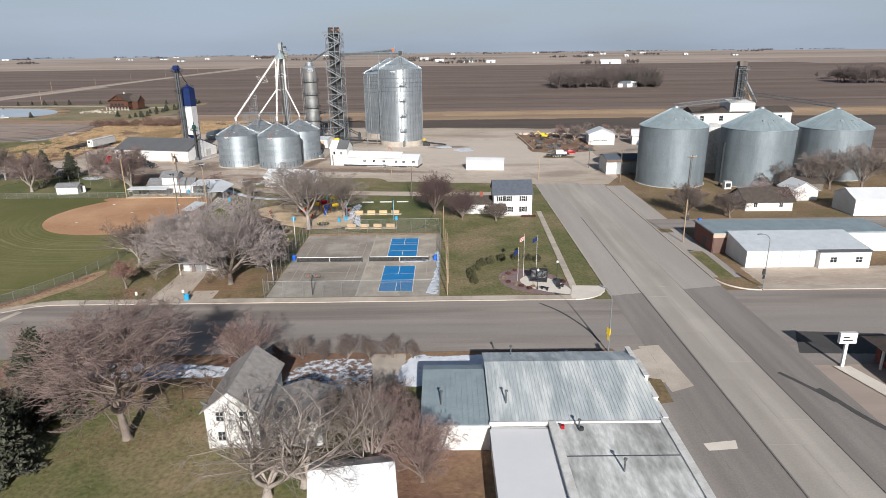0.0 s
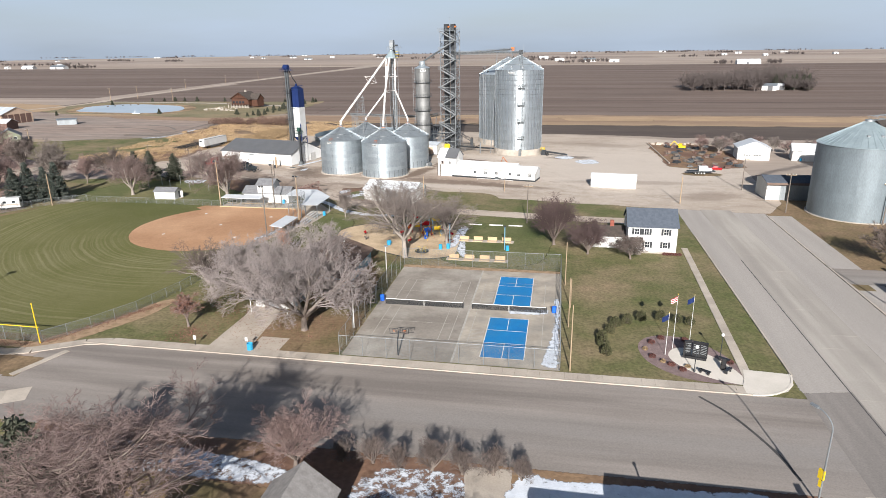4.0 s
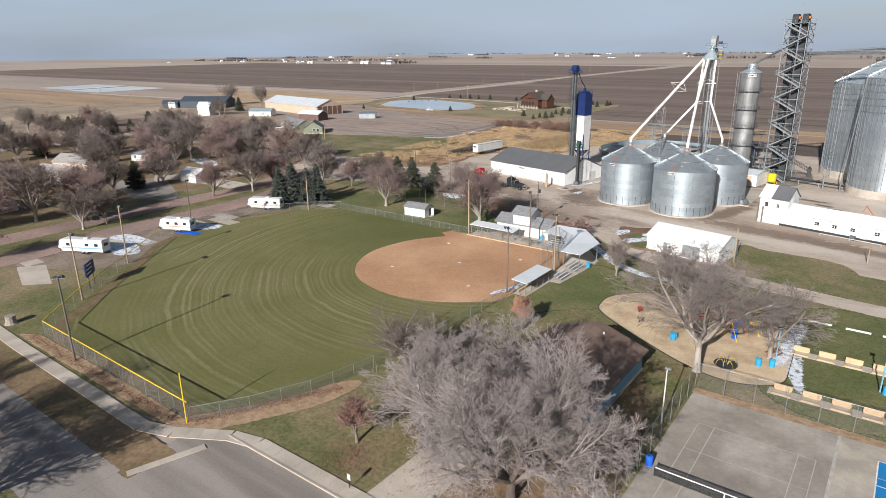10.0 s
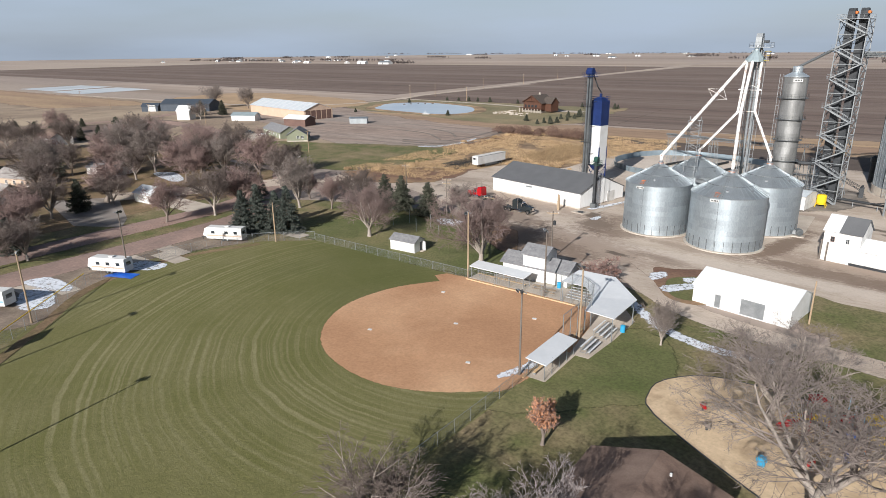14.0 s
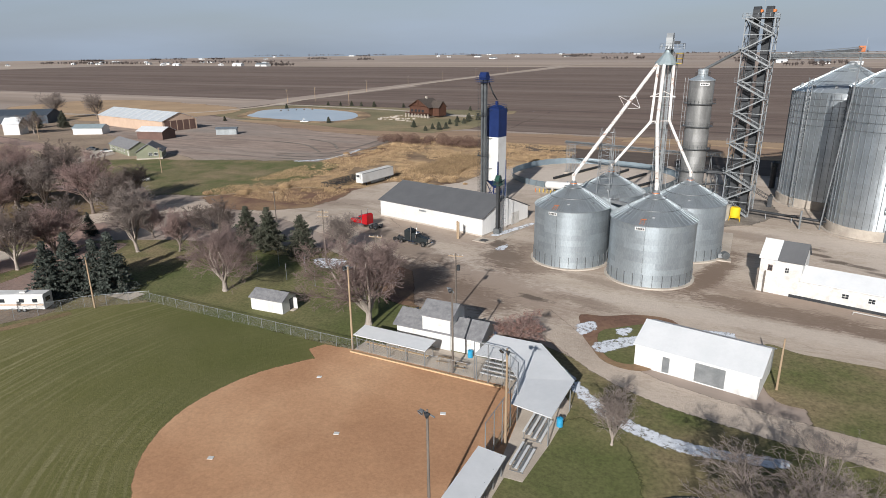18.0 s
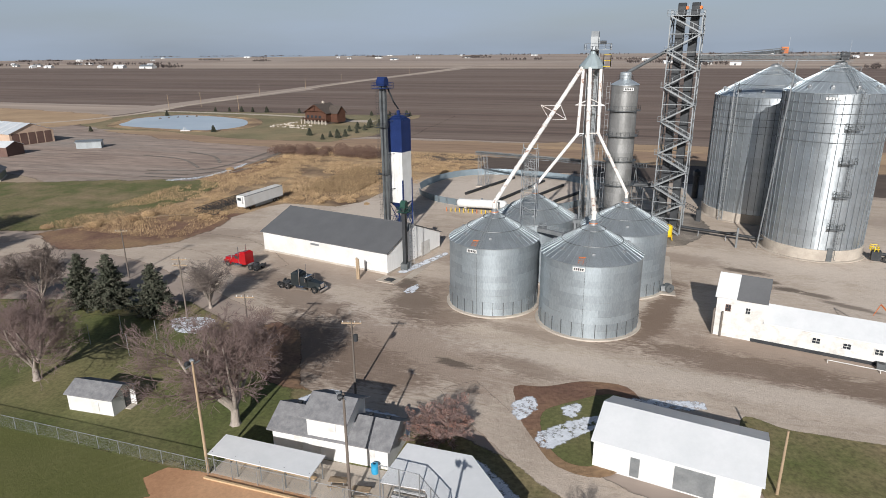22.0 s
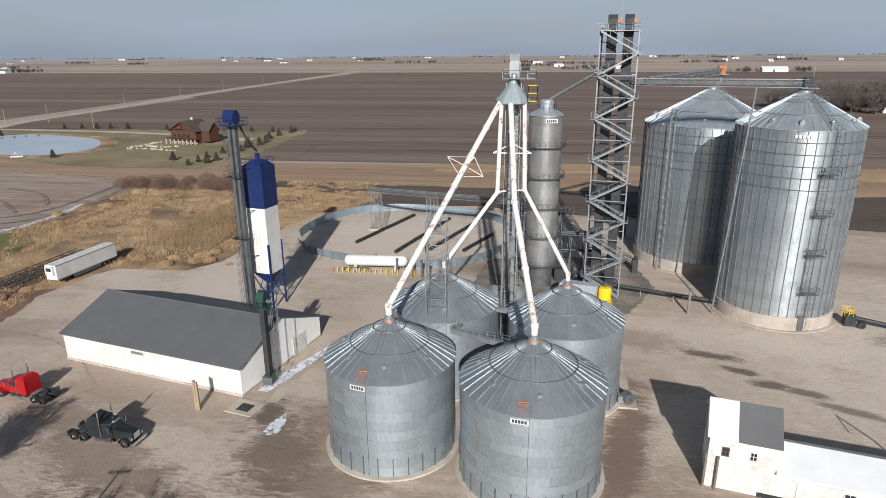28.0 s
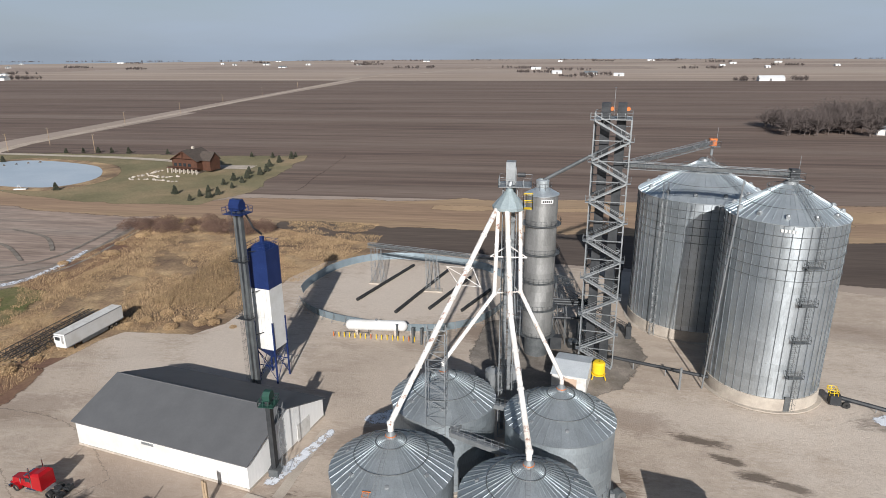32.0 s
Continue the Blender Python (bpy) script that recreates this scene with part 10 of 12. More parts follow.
for i, (x, y) in enumerate(((10.7, 107.6), (11.8, 109.8), (13.3, 111.4), (15.6, 103.2), (14.8, 102.2), (13.6, 103.4), (18.6, 110.0), (21.3, 105.2), (11.4, 105.4), (12.6, 104.2), (16.6, 111.2))):
    s_ = SHR2 if i % 3 else SHR3
    ob = thing("low_shrub", pose(x, y, 0.18, 0, 0, i * 40), "low red-brown shrub in the mulch" if i % 3 else "tuft of dry tan grass in the mulch", "shrub", "bed plants")
    part("branch_frame", s_[0], None, ob)
    part("foliage", s_[1], None, ob)

# white house by the park
WH = thing("white_house", pose(12.3, 151.8, 0.15), "white two-storey house with a slate-blue roof and dark shutters", "house")
w_, r_ = Build(), Build()
gable(w_, r_, 9.6, 8.6, 5.6, 8.3, 0.3)
part("wall", w_, P_WHITE, WH, "white lap siding")
part("roof", r_, SHINGN, WH, "slate-blue shingle roof")
for x in (1.7, 3.6, 7.4):
    window(WH, x, 3.9, 0.85, 1.2, at=0, shutters=Z_DARK)
for x in (3.9, 7.4):
    window(WH, x, 1.2, 0.85, 1.2, at=0, shutters=Z_DARK)
part("porch_roof", Build().extrude_x([(-1.4, 2.6), (0, 3.2), (0, 3.3), (-1.4, 2.72)], 0.4, 3.0), SHINGD, WH)
part("step", Build().box(0.8, 2.6, -1.4, 0, 0, 0.3), CONC, WH)
w_, r_ = Build(), Build()
gable(w_, r_, 9.0, 6.0, 2.6, 4.0, 0.3)
part("wing_wall", w_, P_WHITE, WH, m=pose(-8.6, 2.6, 0))
part("wing_roof", r_, SHINGD, WH, "dark brown shingle wing roof", m=pose(-8.6, 2.6, 0))
part("foundation", Build().box(-0.05, 9.65, -0.05, 8.65, -0.1, 0.35), CONC, WH)
part("chimney", Build().box(-3.2, -2.4, 5.2, 6.0, 3.4, 5.2), BRICK, WH)
for i in range(5):
    ob = thing("low_shrub", pose(19.6 + 0.7 * i, 150.9, 0.15, 0, 0, i * 70), "low dark shrub along the house wall", "shrub", "house shrubs")
    part("branch_frame", SHR2[0], None, ob)
    part("foliage", SHR2[1], None, ob)

# camp sites west of the outfield
sheet("camp_ground", [(-160, 108), (-144, 112), (-137, 121), (-143, 130), (-152, 146), (-150, 158), (-146, 168), (-156, 168), (-158, 150), (-158, 130)], 0.158, G_GRAVD, "damp dark gravel of the camp sites", 1.2, 3)
sheet("camp_pad", [(-153, 107), (-141, 103.5), (-137.5, 107), (-150, 111)], 0.168, G_WALK, "pale concrete camp pad", 0.2, 3, False, category="pavement")
for x, y in ((-152, 127), (-150, 131), (-152, 147), (-149, 152), (-153, 155), (-142, 178), (-156, 110)):
    sheet("camp_pad", rect(x - 5, x + 4, y - 1.6, y + 1.6), 0.17, G_WALK, "concrete camp pad", 0.2, 3, False, category="pavement")
for pts in ([(-153, 126), (-150, 129), (-142, 126), (-145, 122.5)], [(-158, 128), (-148, 130), (-148, 132), (-157, 132)], [(-150, 143), (-145, 146), (-146, 149), (-152, 147)]):
    snow(pts, 0.2, "thin wet snow between the camp pads", 0.4, 0.5)


def camper(m, L, label, tarp=False):
    ob = thing("camper_trailer", m, label, "camper", "camper trailers")
    part("body", Build().extrude_x([(-1.2, 0.55), (1.2, 0.55), (1.2, 2.9), (1.0, 3.1), (-1.0, 3.1), (-1.2, 2.9)], 0, L), P_WHITE, ob)
    part("nose", Build().add([(L, -1.2, 0.9), (L + 1.0, -1.0, 1.2), (L + 1.0, 1.0, 1.2), (L, 1.2, 0.9), (L, -1.2, 3.0), (L + 0.5, -1.0, 2.8), (L + 0.5, 1.0, 2.8), (L, 1.2, 3.0)], [(0, 1, 5, 4), (1, 2, 6, 5), (2, 3, 7, 6), (4, 5, 6, 7), (3, 2, 1, 0)]), P_WHITE, ob)
    part("stripe", Build().box(0.1, L - 0.1, -1.23, -1.2, 1.2, 1.45).box(0.1, L - 0.1, 1.2, 1.23, 1.2, 1.45), P_TBLUE if not tarp else P_TAN, ob)
    for x in (1.4, 3.6, L - 1.6):
        part("window", Build().box(x - 0.4, x + 0.4, -1.24, -1.2, 1.75, 2.35), GLASSD, ob)
        part("window", Build().box(x - 0.4, x + 0.4, 1.2, 1.24, 1.75, 2.35), GLASSD, ob)
    part("window", Build().box(-0.03, 0.0, -0.6, 0.6, 1.7, 2.4), GLASSD, ob)
    part("door", Build().box(L * 0.55, L * 0.55 + 0.7, -1.23, -1.2, 0.7, 2.5), P_WORN, ob)
    part("roof_unit", Build().box(L * 0.4, L * 0.4 + 0.9, -0.4, 0.4, 3.1, 3.35), P_WORN, ob)
    part("hitch", Build().bar((L + 0.8, 0, 0.6), (L + 2.0, 0, 0.5), 0.07), Z_DARK, ob)
    for x in (L * 0.42, L * 0.42 + 0.9):
        for s in (-1, 1):
            wheel(ob, x, s * 1.05, 0.36, 0.24, Z_STEEL)
    part("jack", Build().bar((L + 1.6, 0, 0), (L + 1.6, 0, 0.6), 0.05), Z_DARK, ob)


camper(pose(-147.2, 122.0, 0.17, 0, 0, 207), 9.6, "white camper trailer parked on its pad")
camper(pose(-147.0, 142.2, 0.17, 0, 0, 204), 7.4, "white camper trailer with a slide-out on its pad", True)
camper(pose(-146.6, 168.2, 0.17, 0, 0, 206), 8.4, "white camper trailer beside the spruces", True)
sheet("tarpaulin", [(-149, 138), (-143.5, 140.5), (-144.5, 143), (-149.5, 140.6)], 0.24, TARP, "bright blue tarpaulin spread on the ground", 0, 1, False, 0.3, "tarpaulin")
ribbon("camp_road", [(-160, 60), (-160, 104), (-162, 130), (-162, 160), (-164, 180), (-171, 197)], 8, 0.165, G_PINK, "pinkish gravel lane beside the camp sites", 1.2)
ribbon("side_street", [(-177, 60), (-177, 110), (-177.5, 150), (-178, 185), (-186, 206), (-192, 214)], 8, 0.162, G_PINK, "pinkish-grey gravel side street", 1.0)
sheet("driveway", rect(-201, -181, 176, 184), 0.166, G_WALK, "pale concrete drive", 0.3, 4, False, category="pavement")
sheet("driveway", [(-226, 160), (-214, 174), (-188, 163), (-181, 158), (-192, 152)], 0.166, G_ASPH, "grey asphalt drive", 0.3, 4, False, category="pavement")
sheet("driveway", [(-286, 259), (-278, 262), (-284, 284), (-290, 288), (-304, 290), (-306, 285), (-294, 281)], 0.166, G_WALK, "pale drive before the green house", 0.5, 4, False, category="pavement")
ribbon("side_street", [(-422, 286), (-392, 293), (-355, 289), (-322, 281), (-282, 262), (-241, 245), (-217, 238), (-194, 220)], 8, 0.161, G_PINK, "damp gravel road out of the village", 1.5)

ribbon("side_street", [(-446, 150), (-436, 205), (-430, 240), (-424, 272), (-424, 300), (-436, 330), (-452, 362)], 8, 0.1605, G_PINK, "pinkish gravel road past the farmyard", 1.2)

# ---- village buildings ----
def house(m, L, D, eave, ridge, wall, roof, label, wall_label="", roof_label="", over=0.4, windows=(), name="house", category="house", door=None, ridge_y=None, win=(0.9, 1.1, 1.0)):
    ob = thing(name, m, label, category)
    w_, r_ = Build(), Build()
    gable(w_, r_, L, D, eave, ridge, over, 0.14, ridge_y)
    part("wall", w_, wall, ob, wall_label)
    part("roof", r_, roof, ob, roof_label)
    for x in windows:
        window(ob, x, win[2], win[0], win[1], at=0)
    if door is not None:
        part("door", Build().box(door, door + 0.95, -0.06, 0, 0.05, 2.05), P_WORN, ob)
    return ob


# metal-roofed shop beside the main street
SB = thing("shop_building", pose(0, 0, 0.15), "low block of joined shop buildings with weathered metal and flat roofs", "building")
part("wall", Build().extrude_x([(56.2, 0), (70.5, 0), (70.5, 3.9), (66.5, 4.9), (56.2, 3.5)], 4.6, 22.6), P_WHITE, SB, "white block wall")
part("metal_roof", Build().extrude_x([(56.0, 3.52), (66.5, 4.92), (70.9, 3.85), (70.9, 3.98), (66.5, 5.06), (56.0, 3.66)], 4.5, 22.7), GALVROOF, SB, "weathered ribbed metal roof")
me = Build().box(-0.025, 0.025, 0, 10.6, 0, 0.05).mesh("roof_seam", GALVROOF)
for k in range(45):
    part("roof_seam", me, None, SB, m=pose(4.8 + k * 0.4, 56.0, 3.66, math.degrees(math.atan2(1.4, 10.5)), 0, 0))
part("roof_edge", Build().box(4.4, 22.8, 55.86, 56.0, 3.3, 3.75), P_WORN, SB)
part("wall", Build().extrude_x([(56.4, 0), (68, 0), (68, 3.6), (66, 4.2), (56.4, 3.1)], -2.6, 4.5), P_WHITE, SB, "white wall with a loading hatch")
part("metal_roof", Build().extrude_x([(56.2, 3.12), (66, 4.22), (68.3, 3.55), (68.3, 3.68), (66, 4.36), (56.2, 3.26)], -2.8, 4.45), Z_ROOFO, SB, "grey ribbed metal roof")
me = Build().box(-0.025, 0.025, 0, 9.85, 0, 0.05).mesh("roof_seam", Z_ROOFO)
for k in range(12):
    part("roof_seam", me, None, SB, m=pose(-2.5 + k * 0.6, 56.2, 3.27, math.degrees(math.atan2(1.1, 9.8)), 0, 0))
part("hatch", Build().box(1.8, 3.4, 56.32, 56.4, 1.2, 2.6), P_WORN, SB)
part("flat_wall", Build().box(11.0, 22.6, 36.0, 56.0, 0, 3.5), P_WHITE, SB)
part("flat_roof", Build().box(11.2, 22.2, 36.0, 55.6, 3.5, 3.62), FLATROOF, SB, "stained grey-white flat roof")
for y in (50.2, 44.2, 38.5):
    part("roof_joint", Build().box(11.3, 22.1, y, y + 0.12, 3.62, 3.66), Z_MID, SB)
part("parapet", Build().box(10.5, 11.3, 36.0, 56.0, 3.4, 3.78), P_WORN, SB, "bent metal parapet flashing")
part("parapet", Build().box(22.2, 23.0, 36.0, 56.3, 3.3, 3.82), P_WORN, SB, "bent metal parapet flashing")
part("membrane_wall", Build().box(4.6, 10.5, 36.0, 56.0, 0, 3.1), P_WHITE, SB)
part("membrane_roof", Build().box(4.4, 10.6, 36.0, 55.4, 3.1, 3.22), MEMB, SB, "smooth white membrane roof")
for k, (y0, y1, h) in enumerate(((56.3, 59.5, 3.8), (59.5, 63.0, 4.2), (63.0, 67.0, 4.9), (67.0, 71.0, 4.5))):
    part("step_parapet", Build().box(22.6, 23.0, y0, y1, 0, h), P_WORN, SB, "stepped parapet piece")
    part("coping", Build().box(22.5, 23.1, y0, y1, h, h + 0.08), P_WORN, SB)
for x, y, z, h in ((6.4, 59.0, 3.9, 1.6), (-0.6, 59.5, 3.4, 1.8), (13.4, 54.6, 3.6, 1.1), (16.2, 48.0, 3.6, 1.3), (8.0, 69.6, 4.0, 1.4)):
    part("vent_pipe", Build().bar((x, y, z - 0.3), (x, y, z + h), 0.09, n=8).lathe([(0.18, z + h), (0.18, z + h + 0.12), (0.02, z + h + 0.22)], 10, c=(x, y)), Z_MID, SB)
part("flue_cap", Build().lathe([(0.3, 3.62), (0.3, 3.9), (0.05, 4.0)], 10, c=(13.6, 54.6)), Z_DARK, SB)
part("red_vent", Build().box(11.6, 11.95, 54.7, 55.05, 3.62, 4.0), P_RED, SB, "small red vent box")
snow([(-5.6, 70), (4, 71.2), (18, 71.4), (20.6, 72.6), (19.6, 75.8), (18.2, 78.2), (11.9, 77.8), (4.9, 77.6), (-1.1, 77.2), (-4.6, 77.2)], 0.2, "snow lying in the shade behind the shop", 0.35, 1.0)
sheet("verge", [(-60, 71), (23.6, 71), (23.2, 79.0), (-8, 78.6), (-60, 78.4)], 0.155, G_RED, "brown earth verge behind the shop and houses", 0.6, 2, False)
snow([(-20, 69.6), (-10.9, 69.8), (-10.8, 76.4), (-19, 75.8)], 0.2, "snow in the shade of the house", 0.3, 0.12)
snow([(-52, 73), (-30, 72.5), (-30, 75), (-50, 76.5)], 0.2, "snow lying in the shade of the trees", 0.4, 0.4)
sheet("driveway", [(-10.4, 78.2), (-5.7, 78.4), (-5.5, 69.5), (-9.1, 69.5)], 0.165, G_WALK, "pale concrete drive between house and shop", 0.2, 2, False, category="pavement")
sheet("lane", rect(-80, -26, 67.5, 71.5), 0.15, G_DEAD, "bare earth lane behind the houses", 0.8, 4, False, 0.3, "road")
sheet("yard_dirt", rect(-8, 4.4, 36, 56), 0.152, G_RED, "bare reddish earth yard behind the shop", 1.0, 4, False, 0.3)
sheet("pavement", [(24.6, 70), (28.2, 70), (28.2, 79.5), (25.0, 78.0)], 0.163, G_WALK, "worn concrete corner by the shop", 0.2, 4, False, category="pavement")
sheet("road", rect(25.3, 28.4, 30, 76.5), 0.153, G_ASPHN, "worn asphalt parking edge of the main street", 0.2, 4, False, category="road")
sheet("pavement", rect(23.1, 25.4, 30, 76), 0.151, G_WALK, "worn concrete pavement along the main street", 0.0, 4, False, category="pavement")
sheet("shrub_bed", [(25.4, 65), (27.1, 65.4), (27.3, 70.5), (25.6, 71)], 0.2, G_DEAD, "small planting bed with brown grass", 0.2, 1, False)
sheet("concrete_patch", [(27.5, 57.1), (31.1, 57.6), (30.7, 56.2), (27.6, 55.9)], 0.158, G_WALKN, "pale concrete patch in the asphalt", 0.1, 2, False, category="road")
sheet("concrete_patch", [(27.3, 79.9), (30.2, 80.2), (31.0, 69.0), (27.8, 67.6)], 0.157, G_WALK, "old concrete panel beside the street", 0.1, 2, False, category="road")
# house among the trees
HT = house(pose(-20.0, 57.2, 0.15, 0, 0, 90), 10.0, 5.6, 4.7, 6.9, P_WHITE, SHINGL, "white two-storey house with a grey roof among bare trees", "white siding", "grey shingle roof")
for y in (1.5, 4.0):
    window(HT, y, 3.4, 0.8, 1.1, "left", 0.0)
    window(HT, y, 1.0, 0.8, 1.1, "left", 0.0)
part("dish", Build().lathe([(0.02, 0.0), (0.3, 0.06), (0.45, 0.18)], 14), Z_STEEL, HT, "grey satellite dish", m=pose(0.6, 5.9, 5.0, 50, 0, 60))
part("dish_mount", Build().bar((0.6, 5.6, 4.5), (0.6, 5.9, 5.0), 0.04), Z_STEEL, HT)
w_, r_ = Build(), Build()
gable(w_, r_, 7.0, 6.0, 2.9, 3.9, 0.35)
part("wing_wall", w_, P_WHITE, HT, m=pose(0.2, -6.6, 0) @ pose(0, 0, 0, 0, 0, 0))
part("wing_roof", r_, SHINGL, HT, "grey shingle wing roof", m=pose(0.2, -6.6, 0))
GA = house(pose(-12.0, 45.0, 0.15, 0, 0, 8), 7.2, 6.2, 2.4, 4.0, P_WHITE, P_ROOFW, "small white garage with a pale roof under the trees", name="garage", category="garage", door=1.0)

# east side of the main street
BB = thing("brick_building", pose(54.6, 121.0, 0.15), "low red-brick shop with a flat grey metal roof", "building")
part("wall", Build().box(0, 36, 0, 9.5, 0, 4.0), P_WORN, BB)
part("flat_roof", Build().box(-0.2, 36.2, -0.2, 9.7, 4.0, 4.25), Z_ROOFO, BB, "flat grey-blue metal roof")
part("fascia", Build().box(-0.25, 3.0, -0.3, 0.0, 3.3, 4.0), P_TAN, BB)
part("doorway", Build().box(-0.2, -0.15, 3.2, 4.6, 0.1, 2.4), Z_DARK, BB)
bme = [Build().box(0, 0.012 + 0.004 * k, 0, 0.42, 0, 0.19).mesh("brick", BRICK) for k in range(3)]
bm2 = [Build().box(0, 0.42, 0, 0.012 + 0.004 * k, 0, 0.19).mesh("brick", BRICK) for k in range(3)]
part("mortar_wall", Build().box(-0.16, -0.01, -0.02, 9.5, 0, 4.0), P_BROWN, BB)
part("mortar_wall", Build().box(0.0, 2.6, -0.16, -0.01, 0, 3.3), P_BROWN, BB)
cnt = 0
for r in range(16):
    for c in range(12):
        y = c * 0.79 + (0.4 if r % 2 else 0)
        if y < 9.0 and not (3.0 < y < 4.6 and r < 10) and cnt < 190:
            part("brick", Build().box(0, 0.02, 0, 0.74, 0, 0.21).mesh("brick", BRICK) if cnt < 1 else bpy.data.meshes["brick"], BRICK, BB, m=pose(-0.18 - 0.004 * (cnt % 3), y, 0.05 + r * 0.245))
            cnt += 1
WBD = thing("white_shop", pose(57.2, 112.0, 0.15), "white metal-clad shop with a pale sloping roof", "building")
part("wall", Build().extrude_x([(0, 0), (8.9, 0), (8.9, 4.6), (0, 3.3)], 0, 13.0), P_WHITE, WBD)
part("roof", Build().extrude_x([(-0.3, 3.28), (8.9, 4.62), (8.9, 4.74), (-0.3, 3.4)], -0.2, 23.2), Z_PALE, WBD, "pale ribbed metal roof")
part("wall", Build().extrude_x([(0.2, 0), (8.9, 0), (8.9, 4.5), (0.2, 3.2)], 13.0, 23.0), P_WHITE, WBD)
part("annex_wall", Build().box(13.4, 23.0, -0.9, 4.0, 0, 3.2), P_WHITE, WBD)
part("annex_roof", Build().extrude_x([(-1.1, 3.2), (4.6, 3.95), (4.6, 4.05), (-1.1, 3.3)], 13.2, 23.3), P_GREY, WBD, "grey annex roof")
for x in (3.4, 6.6, 10.0):
    part("panel_joint", Build().box(x, x + 0.06, -0.03, 0, 0.1, 3.2), Z_STEEL, WBD)
for x in (16.0, 20.8):
    window(WBD, x, 1.2, 1.2, 1.0, at=-0.9)
part("door", Build().box(18.0, 18.9, -0.96, -0.9, 0.05, 2.1), P_WORN, WBD)
sheet("gravel_lot", rect(56.5, 92, 102.6, 112), 0.152, G_GRAVEL, "tan gravel lot before the white shop", 0.6, 4, False)
sheet("pavement", rect(49, 54.5, 107, 186), 0.151, G_ASPHP, "concrete pavement along the main street", 0.0, 4, False, category="pavement")
sheet("verge", rect(50.2, 53.0, 106, 122), 0.156, G_LAWN, "strip of grass by the kerb", 0.2, 2, False)
sheet("verge", [(49.4, 136), (52, 136), (52, 139), (49.4, 139)], 0.156, G_DEAD, "tree bed by the kerb", 0.2, 1, False)
sheet("side_street", rect(49, 130, 139, 147), 0.155, G_ASPH, "grey asphalt parking bay and side street", 0.3, 4, False, category="road")
sheet("pavement", rect(55, 190, 100.8, 102.6), 0.151, G_WALK, "concrete pavement along the side street", 0.0, 4, False, category="pavement")
BH = house(pose(76.5, 154.0, 0.15, 0, 0, 0), 12.0, 9.0, 2.6, 5.0, P_WORN, SHINGD, "small house with a low dark brown roof", "", "dark brown shingle roof", 0.6, (2.5, 9.0))
GD = house(pose(100.8, 164.5, 0.15, 0, 0, 90), 7.0, 7.2, 2.8, 4.9, P_WHITE, P_ROOFW, "small white garage with two grey doors", name="garage", category="garage")
for y in (0.8, 4.0):
    part("garage_door", Build().box(-0.06, 0.0, y, y + 2.4, 0.02, 2.2), P_WORN, GD, "grey panelled garage door")
house(pose(100.4, 148.2, 0.15, 0, 0, 0), 24.0, 9.0, 4.2, 6.0, P_WHITE, P_ROOFW, "long white metal shed", name="shed", category="shed")
house(pose(101.0, 176.0, 0.15), 8.0, 6.0, 2.4, 3.6, WOODD, SHINGD, "low weathered shed behind the garage", name="shed", category="shed")
DS = house(pose(53.4, 203.4, 0.15, 0, 0, 2), 18.0, 8.5, 4.9, 6.0, Z_ROOF, SHINGN, "grey metal shed with a dark blue roof and a white end", name="shed", category="shed")
part("end_panel", Build().box(-0.05, 3.4, -0.06, 0.0, 0.0, 4.6), P_WORN, DS, "white painted front panel")
part("awning", Build().extrude_x([(-0.9, 4.3), (0, 4.86), (0, 4.96), (-0.9, 4.4)], -0.2, 18.2), SHINGB, DS, "rusty brown awning edge")
N1 = house(pose(72.8, 267.2, 0.15, 0, 0, 84), 9.5, 10.8, 4.4, 6.6, P_WHITE, P_ROOFW, "white metal machine shed with twin doors", name="machine_shed", category="shed")
for x in (2.6, 6.0):
    part("overhead_door", Build().box(-0.06, 0, x, x + 3.0, 0.1, 3.4), P_WORN, N1)
    for k in range(3):
        part("door_window", Build().box(-0.09, -0.06, x + 0.4 + 0.9 * k, x + 0.9 + 0.9 * k, 1.5, 1.9), GLASSD, N1)
N2 = house(pose(80.6, 268.2, 0.15, 0, 0, -12), 11.0, 9.0, 3.6, 5.6, P_WORN, P_ROOFW, "pale metal shed with a weathered front", name="machine_shed", category="shed")
part("overhead_door", Build().box(4.2, 7.8, -0.06, 0, 0.1, 3.2), P_WHITE, N2)
barrel(83.0, 266.4)
BK = thing("bank_building", pose(56.0, 62.0, 0.15), "low brick bank with a wide dark brown roof", "building")
part("wall", Build().box(1.5, 16, 0, 13, 0, 3.0), BRICK, BK)
part("roof", Build().add([(0, -1.4, 3.0), (17.4, -1.4, 3.0), (17.4, 14.4, 3.0), (0, 14.4, 3.0), (5, 6.5, 5.2), (12, 6.5, 5.2)], [(0, 1, 5, 4), (1, 2, 5), (2, 3, 4, 5), (3, 0, 4), (3, 2, 1, 0)]), SHINGD, BK, "dark brown hipped roof")
for y in (2.0, 5.0, 8.0, 11.0):
    part("window", Build().box(1.42, 1.5, y, y + 1.0, 0.9, 2.3), GLASSD, BK)
    part("column", Build().box(0.5, 0.75, y - 0.6, y - 0.35, 0, 3.0), P_WHITE, BK)
sg_ = thing("roadside_sign", pose(52.3, 73.6, 0.15, 0, 0, 0), "white boxed sign on a post with dark bars", "sign")
part("post", Build().box(-0.2, 0.2, -0.15, 0.15, 0, 3.6), P_WHITE, sg_)
part("box", Build().box(-1.1, 1.1, -0.25, 0.25, 3.4, 4.9), P_WHITE, sg_)
part("lettering", Build().box(-0.7, 0.1, -0.28, -0.25, 4.2, 4.4).box(-0.7, 0.6, -0.28, -0.25, 3.8, 3.95), BARS, sg_)
